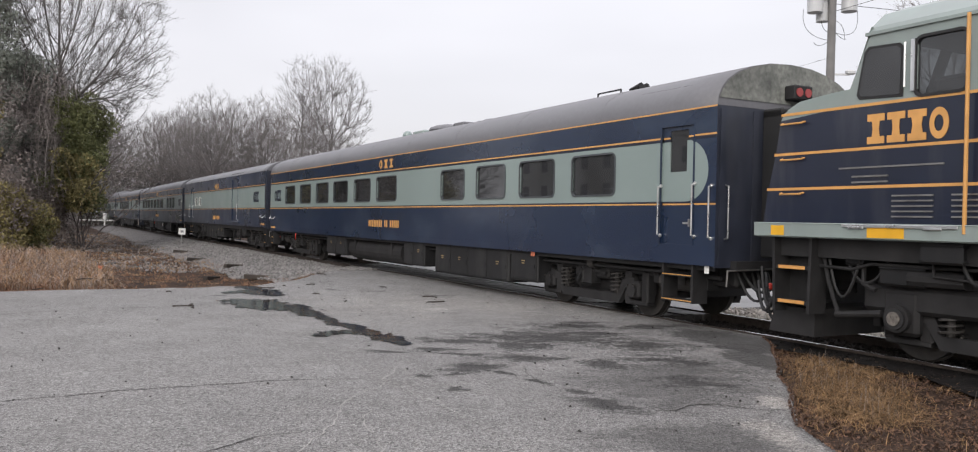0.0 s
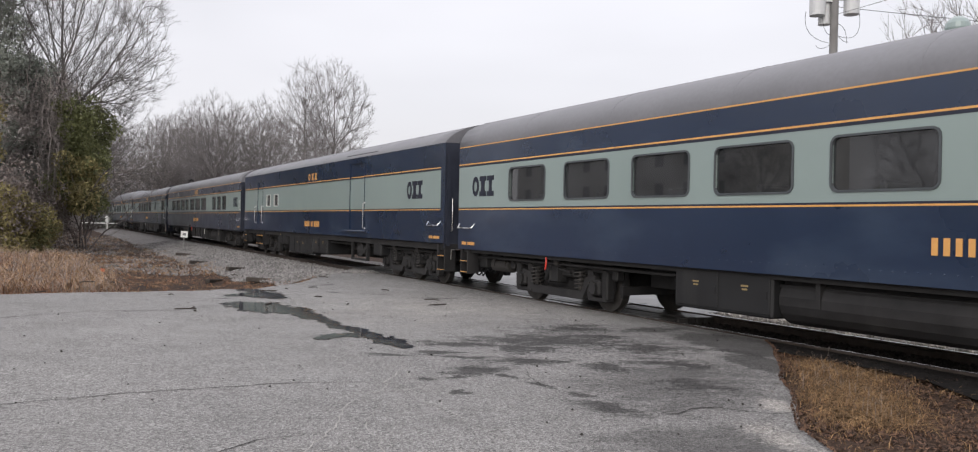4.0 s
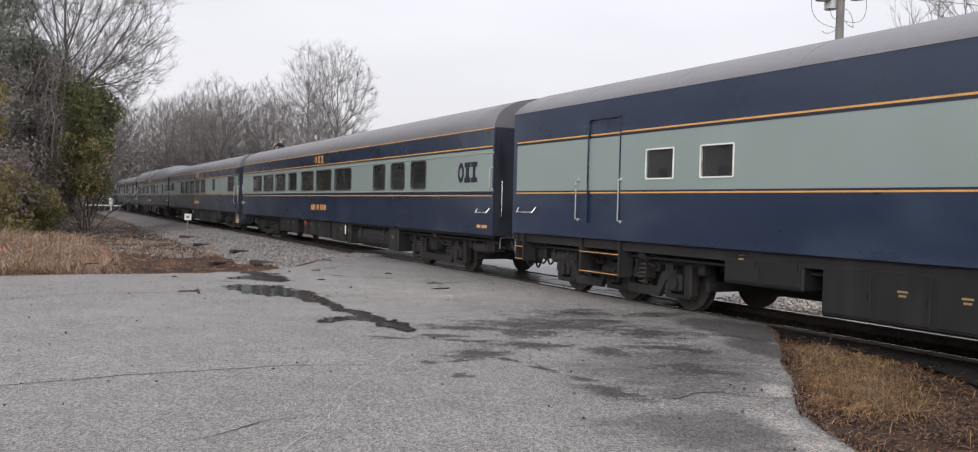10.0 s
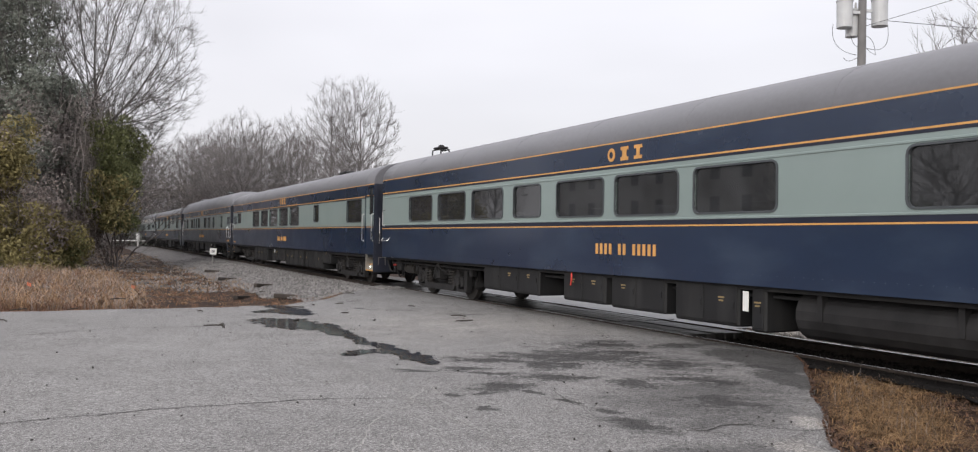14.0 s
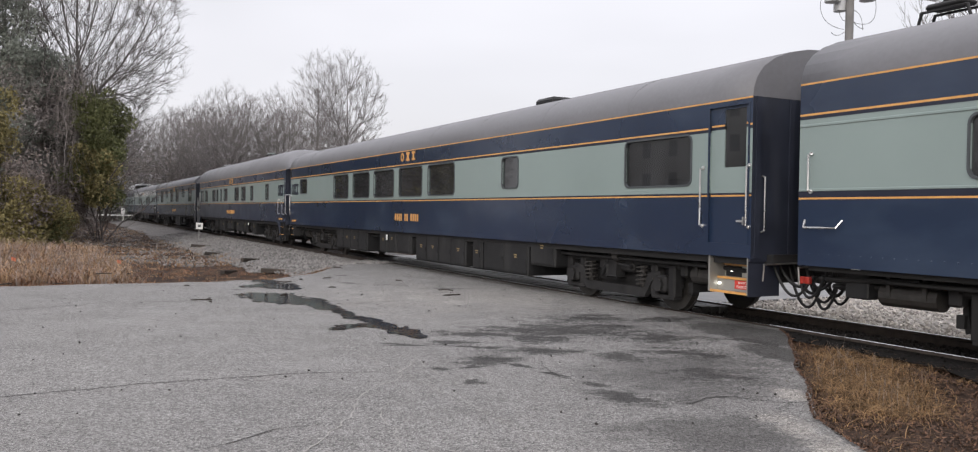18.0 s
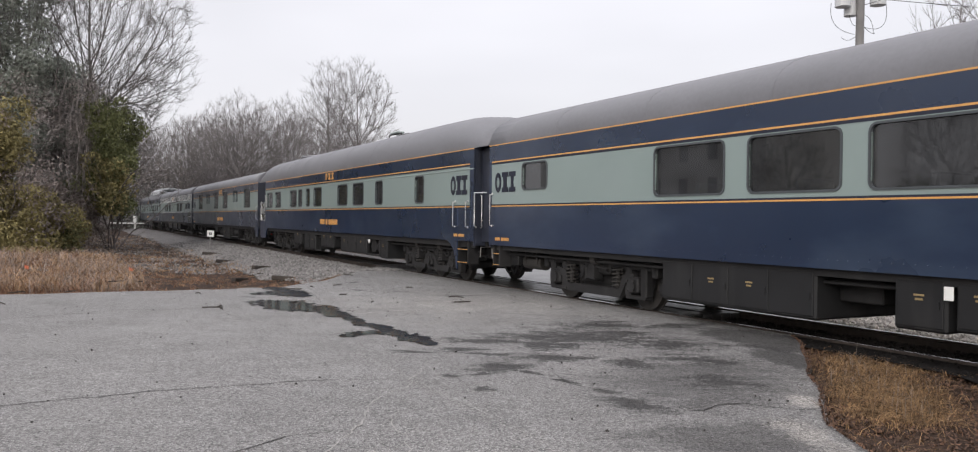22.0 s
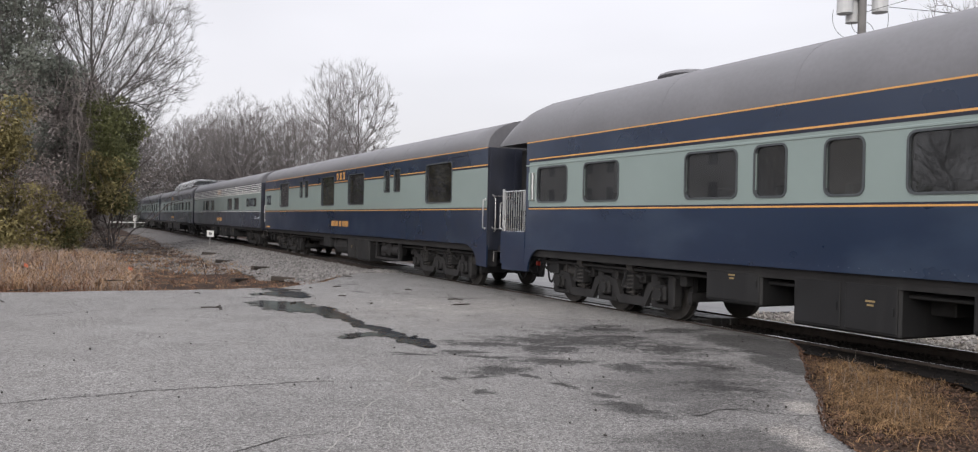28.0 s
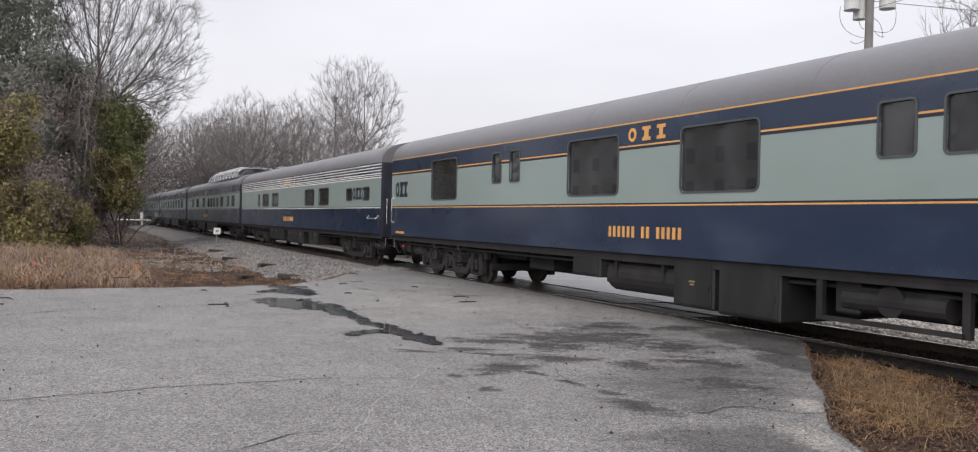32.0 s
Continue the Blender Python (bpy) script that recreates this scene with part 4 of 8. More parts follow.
SPECS = [
    dict(front=-2.2, rear=24.82, sill=1.02, label="navy and pale grey-green lounge railcar with ten windows",
         windows=[(22.36, 20.94, 2.16, 2.83), (20.2, 18.8, 2.16, 2.83), (18.1, 16.7, 2.16, 2.83), (16.1, 14.65, 2.16, 2.83), (14.0, 12.55, 2.16, 2.83),
                  (12.0, 10.45, 2.16, 2.84), (7.47, 6.2, 2.15, 2.84), (5.55, 4.23, 2.15, 2.85), (3.59, 2.27, 2.15, 2.86), (1.63, 0.31, 2.15, 2.86)],
         doors=[(-0.95, -1.7, 1.33, 3.2, "vestibule")], rails=[(24.75, 23.97, 1.52)], marks=[(24.12, 23.05, 2.26, 2.72)], title=(11.8, 10.75), name=(12.65, 10.2, 17, (8, 11)),
         grabs=[(-0.95, 1.46, 2.26), (-1.75, 1.46, 2.28), (-2.12, 1.44, 2.24)], steps=[(-0.99, -1.68, (0.84, 0.44)), (24.71, 24.37, (0.73, 0.47))], truck_in=(3.74, 3.8), numbers=[(24.72, 23.85, 1.16)], round_end=(-1.55, 0.48),
         under=[(17.1, 15.05, 0.38), (15.0, 10.5, 0.3, "tank"), (10.1, 8.7, 0.38), (8.0, 4.2, 0.3), (4.1, 3.0, 0.38)], diaphragm=0.42),
    dict(front=25.62, rear=48.66, sill=1.12, margin=(0.25, 0.15), frame=(WHITE, 0.012, 0.022), label="navy and pale grey-green baggage railcar with a wide sliding door",
         windows=[(44.15, 43.48, 2.2, 2.67), (42.83, 42.15, 2.2, 2.67)], top_line=False, wall_top=3.62,
         arc=[(1.53, 3.64), (1.50, 3.70), (1.40, 3.80), (1.22, 3.92), (0.98, 4.03), (0.70, 4.12), (0.36, 4.18), (0.0, 4.20)],
         doors=[(32.85, 31.5, 1.36, 3.46, "baggage"), (45.85, 44.9, 1.4, 3.3, "small")], marks=[(28.07, 27.0, 2.26, 2.74)], title=(37.65, 36.6),
         name=(38.1, 36.2, 14, (5, 8)), grabs=[(46.15, 1.45, 2.2), (44.83, 1.45, 2.2), (31.42, 1.4, 2.2)], rails=[(26.6, 25.85, 1.56), (48.4, 47.7, 1.56)],
         numbers=[(26.65, 25.8, 1.26)], steps=[(46.1, 44.9, (0.86, 0.5)), (26.05, 25.65, (0.8, 0.45)), (48.53, 48.24, (0.83, 0.57))], axles=(-1.68, 0.0, 1.68), truck_in=(3.2, 3.2),
         under=[(42.4, 40.9, 0.6), (40.6, 37.4, 0.33), (37.3, 35.6, 0.42), (32.9, 31.5, 0.38, "frame"), (30.9, 30.3, 0.6)]),
    dict(front=49.56, rear=76.21, sill=1.01, margin=(0.06, 0.0), label="navy and pale grey-green dining railcar with ten broad windows", belt=-0.055,
         windows=[(73.82, 72.1, 2.13, 2.81), (71.66, 69.92, 2.13, 2.81), (69.5, 67.85, 2.13, 2.81), (67.3, 66.1, 2.14, 2.81), (65.42, 63.74, 2.12, 2.81), (63.35, 61.57, 2.11, 2.81),
                  (61.16, 59.41, 2.11, 2.81), (57.31, 56.33, 2.1, 2.82), (55.83, 54.82, 2.1, 2.82), (54.33, 53.34, 2.1, 2.82)],
         marks=[(51.4, 50.35, 2.22, 2.7)], title=(63.6, 62.55), name=(64.0, 62.1, 13, (4, 7)), rails=[(50.31, 49.72, 1.52), (76.1, 75.5, 1.52)], numbers=[(50.4, 49.75, 1.2)],
         grabs=[(49.62, 2.05, 2.55), (76.0, 2.0, 2.5)], mouldings=(2.02, 2.88),
         under=[(69.0, 66.3, 0.42), (65.3, 63.8, 0.42), (63.6, 62.0, 0.40), (61.75, 60.25, 0.36), (60.0, 59.7, 0.33), (59.2, 56.3, 0.28, "tank"), (59.0, 56.4, 0.66, "tank"), (56.2, 55.5, 0.3)]),
    dict(front=77.08, rear=103.87, sill=1.05, margin=(0.0, 0.13), upper_drop=0.028, wall_top=3.39,
         arc=[(1.53, 3.40), (1.52, 3.53), (1.46, 3.69), (1.33, 3.85), (1.12, 3.985), (0.82, 4.10), (0.45, 4.175), (0.0, 4.20)], label="navy and pale grey-green lounge railcar with lit boarding steps",
         windows=[(102.24, 101.2, 2.33, 2.88), (97.58, 95.9, 2.1, 2.89), (95.37, 93.73, 2.1, 2.89), (93.27, 91.53, 2.1, 2.89), (91.08, 89.38, 2.1, 2.9),
                  (88.94, 87.28, 2.11, 2.9), (84.72, 84.0, 2.22, 2.88), (80.11, 78.4, 2.15, 2.92)],
         doors=[(77.97, 77.16, 1.25, 3.3, "dutch")], marks=[(103.58, 102.55, 2.28, 2.74)], title=(90.97, 89.9), name=(91.44, 89.58, 12, (4, 7)),
         grabs=[(78.1, 1.5, 2.4), (77.12, 1.5, 2.4), (103.7, 1.5, 2.25)], numbers=[(103.65, 102.75, 1.2)], steps=[(103.68, 103.38, (0.85, 0.59))],
         under=[(97.5, 94.2, 0.33), (93.0, 92.3, 0.38), (92.2, 91.6, 0.42), (91.5, 90.4, 0.42), (90.0, 86.8, 0.3), (86.4, 85.9, 0.3), (85.8, 83.7, 0.3), (83.6, 82.6, 0.55)]),
    dict(front=104.72, rear=129.1, margin=(0.24, 0.13), label="navy and pale grey-green office railcar with a railed rear platform",
         windows=[(128.6, 127.44, 2.12, 2.82), (126.8, 125.68, 2.12, 2.82), (123.8, 122.65, 2.12, 2.82), (122.26, 121.68, 2.12, 2.83), (120.98, 120.4, 2.12, 2.83),
                  (119.75, 118.6, 2.12, 2.83), (116.36, 115.2, 2.12, 2.83), (114.5, 113.37, 2.11, 2.83), (112.1, 111.45, 2.11, 2.83), (108.62, 107.98, 2.11, 2.84)],
         marks=[(106.13, 105.08, 2.27, 2.76)], title=(118.07, 116.96), name=(118.78, 116.39, 18, (5, 8)), mouldings=(2.9,),
         wall_top=3.40, arc=[(1.53, 3.41), (1.52, 3.57), (1.46, 3.77), (1.33, 4.01), (1.12, 4.20), (0.82, 4.35), (0.45, 4.45), (0.0, 4.48)],
         grabs=[(105.82, 1.45, 2.1), (105.05, 1.45, 2.1)], numbers=[(106.0, 105.15, 1.24)], steps=[(105.7, 105.1, (0.88, 0.55))],
         droop=[(107.6, 103.95), (129.0, 130.4)], roof_front=103.95, roof_rear=130.4, axles=(-1.68, 0.0, 1.68), truck_in=(3.65, 2.55), tail=True,
         under=[(123.4, 122.2, 0.5), (121.6, 119.9, 0.33), (119.0, 117.2, 0.5), (116.3, 113.4, 0.42), (113.3, 112.0, 0.4, "frame"), (111.9, 111.3, 0.36)]),
    dict(front=131.0, rear=156.2, label="navy and pale grey-green lounge railcar with tall square windows",
         windows=[(152.9, 151.2, 2.18, 3.24), (149.1, 148.66, 2.54, 3.22), (148.2, 147.75, 2.54, 3.22), (145.66, 143.92, 2.18, 3.25), (142.12, 140.37, 2.18, 3.22),
                  (138.32, 137.82, 2.54, 3.2), (137.42, 136.92, 2.54, 3.2), (134.85, 133.1, 2.17, 3.2)],
         marks=[(155.85, 154.8, 2.28, 2.74)], title=(143.6, 142.55), name=(144.2, 142.05, 15, (6, 9)), grabs=[(156.0, 1.5, 2.25), (131.08, 1.5, 2.2)],
         steps=[(131.45, 131.1, (0.62,))], axles=(-1.68, 0.0, 1.68), truck_in=(3.7, 3.7), numbers=[(155.9, 154.9, 1.2)],
         under=[(145.6, 144.6, 0.58), (144.5, 142.5, 0.35, "tank"), (142.4, 141.4, 0.28), (141.3, 140.0, 0.25), (139.3, 137.2, 0.4, "frame")]),
    dict(front=157.25, rear=182.7, label="navy and pale grey-green sleeper railcar with white pinstripes",
         windows=[(177.7, 177.2, 2.1, 2.72), (176.44, 174.95, 2.1, 2.72), (174.12, 172.66, 2.1, 2.72), (167.34, 165.78, 2.1, 2.75), (165.04, 163.55, 2.1, 2.75),
                  (161.12, 160.45, 2.24, 2.66), (159.17, 158.45, 2.24, 2.66)],
         marks=[(160.37, 159.3, 2.26, 2.68)], title=(171.2, 170.2), name=(171.5, 169.5, 14, (5, 8)), mouldings=(2.96, 3.09, 3.19, 3.29, 3.39), moulding_paint=WHITE,
         line=WHITE, top_line=False, rails=[(158.5, 157.5, 1.6)], under=[(175.0, 172.0, 0.45), (171.0, 168.0, 0.4), (167.0, 165.5, 0.45)]),
    dict(front=183.5, rear=209.7, label="navy and pale grey-green dome railcar with a raised glass dome",
         windows=[(206.28, 205.15, 2.15, 2.8), (203.44, 202.1, 2.15, 2.8), (199.81, 198.6, 2.15, 2.8), (197.02, 196.14, 2.15, 2.75), (195.65, 194.8, 2.15, 2.75),
                  (194.32, 193.5, 2.15, 2.75), (192.7, 191.93, 2.15, 2.75), (190.84, 189.7, 2.15, 2.8), (188.19, 187.33, 2.15, 2.8), (186.3, 185.3, 2.15, 2.8)],
         name=(199.0, 197.0, 12, (5, 7)), title=(198.6, 197.6), line=PALE, top_line=False, under=[(203.0, 199.0, 0.42), (198.0, 193.0, 0.4)]),
    dict(front=211.1, rear=236.85, label="navy and pale grey-green sleeper railcar far down the train",
         windows=evenly(234.5, 214.5, 9, 1.2), line=PALE, top_line=False, under=[(231.0, 226.0, 0.42), (224.0, 218.0, 0.4)]),
    dict(front=237.85, rear=263.0, label="navy and pale grey-green coach railcar far down the train",
         windows=evenly(261.0, 240.5, 10, 1.3), line=PALE, top_line=False, under=[(257.0, 252.0, 0.42), (250.0, 244.0, 0.4)]),
    dict(front=264.0, rear=290.0, label="navy and pale grey-green last railcar of the train",
         windows=evenly(287.5, 267.0, 10, 1.3), line=PALE, top_line=False, under=[(284.0, 279.0, 0.42), (276.0, 271.0, 0.4)]),
]

# ---- the ground: one sheet, dipping beside the ballast, with the lot's asphalt laid on it ----
EDGE_NEAR, EDGE_FAR = 8.8, 27.0


def far_edge(b):
    """Where the asphalt ends, along the track, at each offset across."""
    w = 0.35 * noise.noise(Vector((b * 0.9, 3.1, 0))) + 0.15 * noise.noise(Vector((b * 3.1, 7.7, 0)))
    return 20.0 + 1.2 * max(0.0, b - 4.6) ** 1.15 + (0.12 * (b + 4) if b < -4 else 0) + w


def near_edge(b):
    w = 0.25 * noise.noise(Vector((b * 1.3, 13.1, 0))) + 0.03 * noise.noise(Vector((b * 4.1, 17.7, 0)))
    return -0.92 + 1.03 * b - 0.9 * max(0.0, 5.6 - b) + 0.6 * w if b > 3.2 else -50.0


def paved(a, b):
    return near_edge(b) < a < far_edge(b) and b < TRACK_B - 0.85


def ground_z(x, y):
    a, b = ab_of(x, y)
    z = -0.05
    near = TRACK_B - 1.9
    if a > far_edge(min(b, 8.5)) - 0.2:
        k = min(1.0, (a - far_edge(min(b, 8.5)) + 0.2) / 3.0)
        if b < near:
            d = near - b
            drop = -0.16 - 0.16 * min(d, 3.2) if d < 3.2 else -0.67 + 0.05 * min(d - 3.2, 8.0)
            z += k * (drop + 0.05)
        else:
            z += -0.11 * k
        if b < near:
            z += k * 0.08 * noise.noise(Vector((x * 0.5, y * 0.5, 0)))
    elif a < near_edge(b) + 0.2:
        z += -0.03 + 0.04 * noise.noise(Vector((x * 1.4, y * 1.4, 0)))
    if b >= near - 0.2 and not paved(a, b):
        z = min(z, -0.17) if a > 14 or b > TRACK_B - 0.8 else z - 0.02
    if b > TRACK_B + 2.2:
        z = -0.17 - 0.2 * min(1.0, (b - TRACK_B - 2.2) / 2.0)
    return z


def ground_mat():
    m = mat("soil_and_leaf_litter", (0.048, 0.032, 0.024), 0.92, spec=0.1, var=0.45, scale=1.6, fine=0.6, fine_scale=26, bump=1.0, bump_scale=24)
    return m


SOIL = ground_mat()


def sheet(name, inside, step, a0, a1, b0, b1, zfun, material, thick=0.0):
    """A patch of surface over the plan's a, b box where inside() holds, with a skirt."""
    bm = bmesh.new()
    na, nb = round((a1 - a0) / step), round((b1 - b0) / step)
    vt = {}

    def v(i, j):
        if (i, j) not in vt:
            p = place(a0 + i * step, b0 + j * step)
            vt[i, j] = bm.verts.new((p.x, p.y, zfun(p.x, p.y)))
        return vt[i, j]

    for i in range(na):
        for j in range(nb):
            if inside(a0 + (i + 0.5) * step, b0 + (j + 0.5) * step):
                bm.faces.new((v(i, j), v(i + 1, j), v(i + 1, j + 1), v(i, j + 1)))
    if thick:
        rim = [e for e in bm.edges if e.is_boundary]
        ext = bmesh.ops.extrude_edge_only(bm, edges=rim)
        for g in ext["geom"]:
            if isinstance(g, bmesh.types.BMVert):
                g.co.z -= thick
    bmesh.ops.recalc_face_normals(bm, faces=bm.faces)
    up = sum(f.normal.z for f in bm.faces)
    if up < 0:
        bmesh.ops.reverse_faces(bm, faces=bm.faces)
    ob = new(name, mesh_of(name, bm, material))
    return ob


def build_ground():
    bm = bmesh.new()
    lim = [-900, -300, -120, -60]
    xs = lim + [-50 + i * 1.0 for i in range(91)] + [50, 70, 120, 300, 900]
    ys = [-900, -300, -100, -40, -20, -10] + [-4 + i * 1.0 for i in range(95)] + [100, 120, 160, 220, 300, 450, 700, 1200]
    g = [[bm.verts.new((x, y, ground_z(x, y) if abs(x) < 60 and -5 < y < 95 else -0.45)) for y in ys] for x in xs]
    for i in range(len(xs) - 1):
        for j in range(len(ys) - 1):
            bm.faces.new((g[i][j], g[i + 1][j], g[i + 1][j + 1], g[i][j + 1]))
    ob = new("ground", mesh_of("ground", bm, SOIL, True))
    tagged(ob, "brown soil with dead grass and leaf litter", "ground", kind="structure")


build_ground()


# ---- asphalt: aggregate, damp stains with shapes of their own, darker areas, dust ----
def asphalt_mat():
    m = bpy.data.materials.new("worn_asphalt")
    m.use_nodes = True
    n, l = m.node_tree.nodes, m.node_tree.links
    b = n["Principled BSDF"]
    b.inputs["Specular IOR Level"].default_value = 0.12
    co = n.new("ShaderNodeTexCoord").outputs["Object"]

    def tex(scale, detail=3.0, stretch=None):
        t = n.new("ShaderNodeTexNoise")
        t.inputs["Scale"].default_value, t.inputs["Detail"].default_value, t.inputs["Roughness"].default_value = scale, detail, 0.5 if detail < 5 else 0.68
        if stretch:
            mp = n.new("ShaderNodeMapping")
            mp.inputs["Scale"].default_value = stretch
            l.new(co, mp.inputs[0])
            l.new(mp.outputs[0], t.inputs["Vector"])
        else:
            l.new(co, t.inputs["Vector"])
        return t.outputs["Fac"]

    def rng(v, a, c, lo, hi):
        r = n.new("ShaderNodeMapRange")
        for k, val in zip(("From Min", "From Max", "To Min", "To Max"), (a, c, lo, hi)):
            r.inputs[k].default_value = val
        l.new(v, r.inputs["Value"])
        return r.outputs[0]

    def op(kind, a, c):
        o = n.new("ShaderNodeMath")
        o.operation = kind
        for i, v in enumerate((a, c)):
            if isinstance(v, (int, float)):
                o.inputs[i].default_value = v
            else:
                l.new(v, o.inputs[i])
        return o.outputs[0]

    def blob(x, y, rx, ry, turn):
        mp = n.new("ShaderNodeMapping")
        mp.vector_type = "TEXTURE"
        mp.inputs["Location"].default_value = (x, y, 0)
        mp.inputs["Rotation"].default_value = (0, 0, radians(turn))
        mp.inputs["Scale"].default_value = (rx, ry, 1)
        l.new(co, mp.inputs[0])
        ln = n.new("ShaderNodeVectorMath")
        ln.operation = "LENGTH"
        fl = n.new("ShaderNodeVectorMath")
        fl.operation = "MULTIPLY"
        fl.inputs[1].default_value = (1, 1, 0)
        l.new(mp.outputs[0], fl.inputs[0])
        l.new(fl.outputs[0], ln.inputs[0])
        return op("SUBTRACT", 1.0, ln.outputs["Value"])

    def most(spots):
        v = None
        for args in spots:
            w = blob(*args)
            v = w if v is None else op("MAXIMUM", v, w)
        return v

    ragged = op("ADD", op("ADD", rng(tex(1.3, 6.0), 0.35, 0.65, -0.7, 0.7), rng(tex(4.5, 9.0, (0.5, 0.9, 1.0)), 0.35, 0.65, -1.0, 1.0)), rng(tex(19.0, 6.0), 0.33, 0.67, -1.0, 1.0))
    soft = most(((1.0, 12.04, 1.7, 1.3, 14), (2.3, 11.5, 0.9, 0.8, -30), (1.34, 13.46, 1.1, 0.7, 11), (-0.32, 11.5, 0.9, 0.5, -10), (1.43, 9.84, 0.6, 0.5, -20), (2.2, 10.2, 0.7, 0.6, 0),
                 (-0.14, 9.51, 0.6, 0.4, 44), (1.16, 7.64, 0.75, 0.3, -55), (2.61, 13.52, 0.9, 0.4, 30), (0.4, 10.2, 0.9, 0.4, 0), (2.2, 8.9, 0.7, 0.8, 0)))
    damp = rng(op("ADD", op("MULTIPLY", soft, 1.7), op("MULTIPLY", ragged, 0.62)), 0.2, 1.25, 0.0, 0.92)
    core = most(((-0.62, 10.77, 0.40, 0.20, -1), (-0.24, 10.36, 0.42, 0.11, -14), (0.55, 11.27, 0.55, 0.46, -11), (1.54, 12.6, 0.62, 0.22, 10), (-0.2, 9.36, 0.44, 0.10, 70),
                 (-0.32, 9.05, 0.26, 0.09, 33), (0.22, 9.16, 0.28, 0.09, -41), (-0.29, 8.26, 0.13, 0.13, 18), (-0.66, 8.91, 0.13, 0.15, 0), (0.99, 8.18, 0.18, 0.15, -25),
                 (1.06, 7.74, 0.3, 0.08, -65), (0.55, 8.72, 0.28, 0.06, -41), (-1.36, 10.55, 0.3, 0.06, -17), (-1.25, 10.44, 0.26, 0.06, 3), (-3.54, 19.24, 0.45, 0.10, -43),
                 (-2.41, 18.96, 0.5, 0.10, -18), (-1.25, 18.25, 0.6, 0.10, 0), (-4.18, 21.38, 0.45, 0.12, 50), (-5.48, 17.3, 0.22, 0.08, -8), (3.36, 11.28, 0.6, 0.2, -64)))
    spot = rng(op("ADD", op("MULTIPLY", core, 1.2), op("MULTIPLY", ragged, 0.55)), 0.0, 0.5, 0.0, 0.9)
    # A broad darker area and a darker strip towards the track.
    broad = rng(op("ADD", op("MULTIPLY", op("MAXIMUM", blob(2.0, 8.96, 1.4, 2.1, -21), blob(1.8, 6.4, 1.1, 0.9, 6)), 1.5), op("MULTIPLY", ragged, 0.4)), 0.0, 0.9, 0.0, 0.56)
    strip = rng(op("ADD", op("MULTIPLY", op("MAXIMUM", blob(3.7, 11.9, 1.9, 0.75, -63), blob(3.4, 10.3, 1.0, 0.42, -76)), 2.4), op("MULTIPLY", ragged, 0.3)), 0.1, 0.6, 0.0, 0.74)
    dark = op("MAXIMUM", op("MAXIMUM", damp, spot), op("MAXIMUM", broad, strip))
    pale = rng(op("ADD", op("MULTIPLY", most(((2.36, 6.64, 0.6, 0.24, -83), (2.72, 7.9, 0.4, 0.2, -91), (2.4, 6.0, 0.5, 0.24, -85))), 1.5), op("MULTIPLY", ragged, 0.5)), 0.1, 0.7, 0.0, 0.85)
    far = rng(op("ADD", op("MULTIPLY", blob(-0.62, 16.5, 4.2, 3.4, 13), 1.3), op("MULTIPLY", ragged, 0.6)), 0.1, 1.1, 0.0, 0.45)
    stone = n.new("ShaderNodeTexVoronoi")
    stone.inputs["Scale"].default_value = 70.0
    l.new(co, stone.inputs["Vector"])
    pits = n.new("ShaderNodeTexVoronoi")
    pits.inputs["Scale"].default_value = 36.0
    l.new(co, pits.inputs["Vector"])
    grain = op("MULTIPLY", op("MULTIPLY", rng(tex(150.0, 2.0), 0.3, 0.7, 0.45, 1.55), rng(stone.outputs["Color"], 0.0, 1.0, 0.3, 1.7)), op("MULTIPLY", rng(tex(34.0, 4.0), 0.3, 0.7, 0.8, 1.2), rng(pits.outputs["Distance"], 0.06, 0.2, 0.45, 1.0)))
    mott = op("MULTIPLY", rng(tex(0.3, 6.0), 0.3, 0.7, 0.85, 1.15), rng(tex(2.6, 6.0, (0.6, 1.3, 1)), 0.3, 0.7, 0.90, 1.10))
    val = op("MULTIPLY", grain, mott)
    ramp = n.new("ShaderNodeMix")
    ramp.data_type = "RGBA"
    ramp.inputs["A"].default_value, ramp.inputs["B"].default_value = (0.210, 0.204, 0.198, 1), (0.325, 0.306, 0.283, 1)
    l.new(op("MAXIMUM", pale, far), ramp.inputs["Factor"])
    # Stains and darker areas share one dark colour.
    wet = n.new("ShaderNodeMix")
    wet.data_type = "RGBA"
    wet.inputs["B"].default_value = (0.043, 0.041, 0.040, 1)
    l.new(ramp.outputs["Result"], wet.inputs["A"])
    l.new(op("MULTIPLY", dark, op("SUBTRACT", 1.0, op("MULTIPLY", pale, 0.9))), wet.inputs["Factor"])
    fin = n.new("ShaderNodeMix")
    fin.data_type, fin.blend_type = "RGBA", "MULTIPLY"
    fin.inputs["Factor"].default_value = 1.0
    l.new(wet.outputs["Result"], fin.inputs["A"])
    l.new(val, fin.inputs["B"])
    l.new(fin.outputs["Result"], b.inputs["Base Color"])
    l.new(rng(tex(0.8, 4.0), 0.3, 0.7, 0.5, 0.66), b.inputs["Roughness"])
    bp = n.new("ShaderNodeBump")
    bp.inputs["Strength"].default_value, bp.inputs["Distance"].default_value = 0.8, 0.012
    l.new(op("ADD", op("MULTIPLY", stone.outputs["Distance"], 0.8), op("MULTIPLY", tex(60.0, 4.0), 0.9)), bp.inputs["Height"])
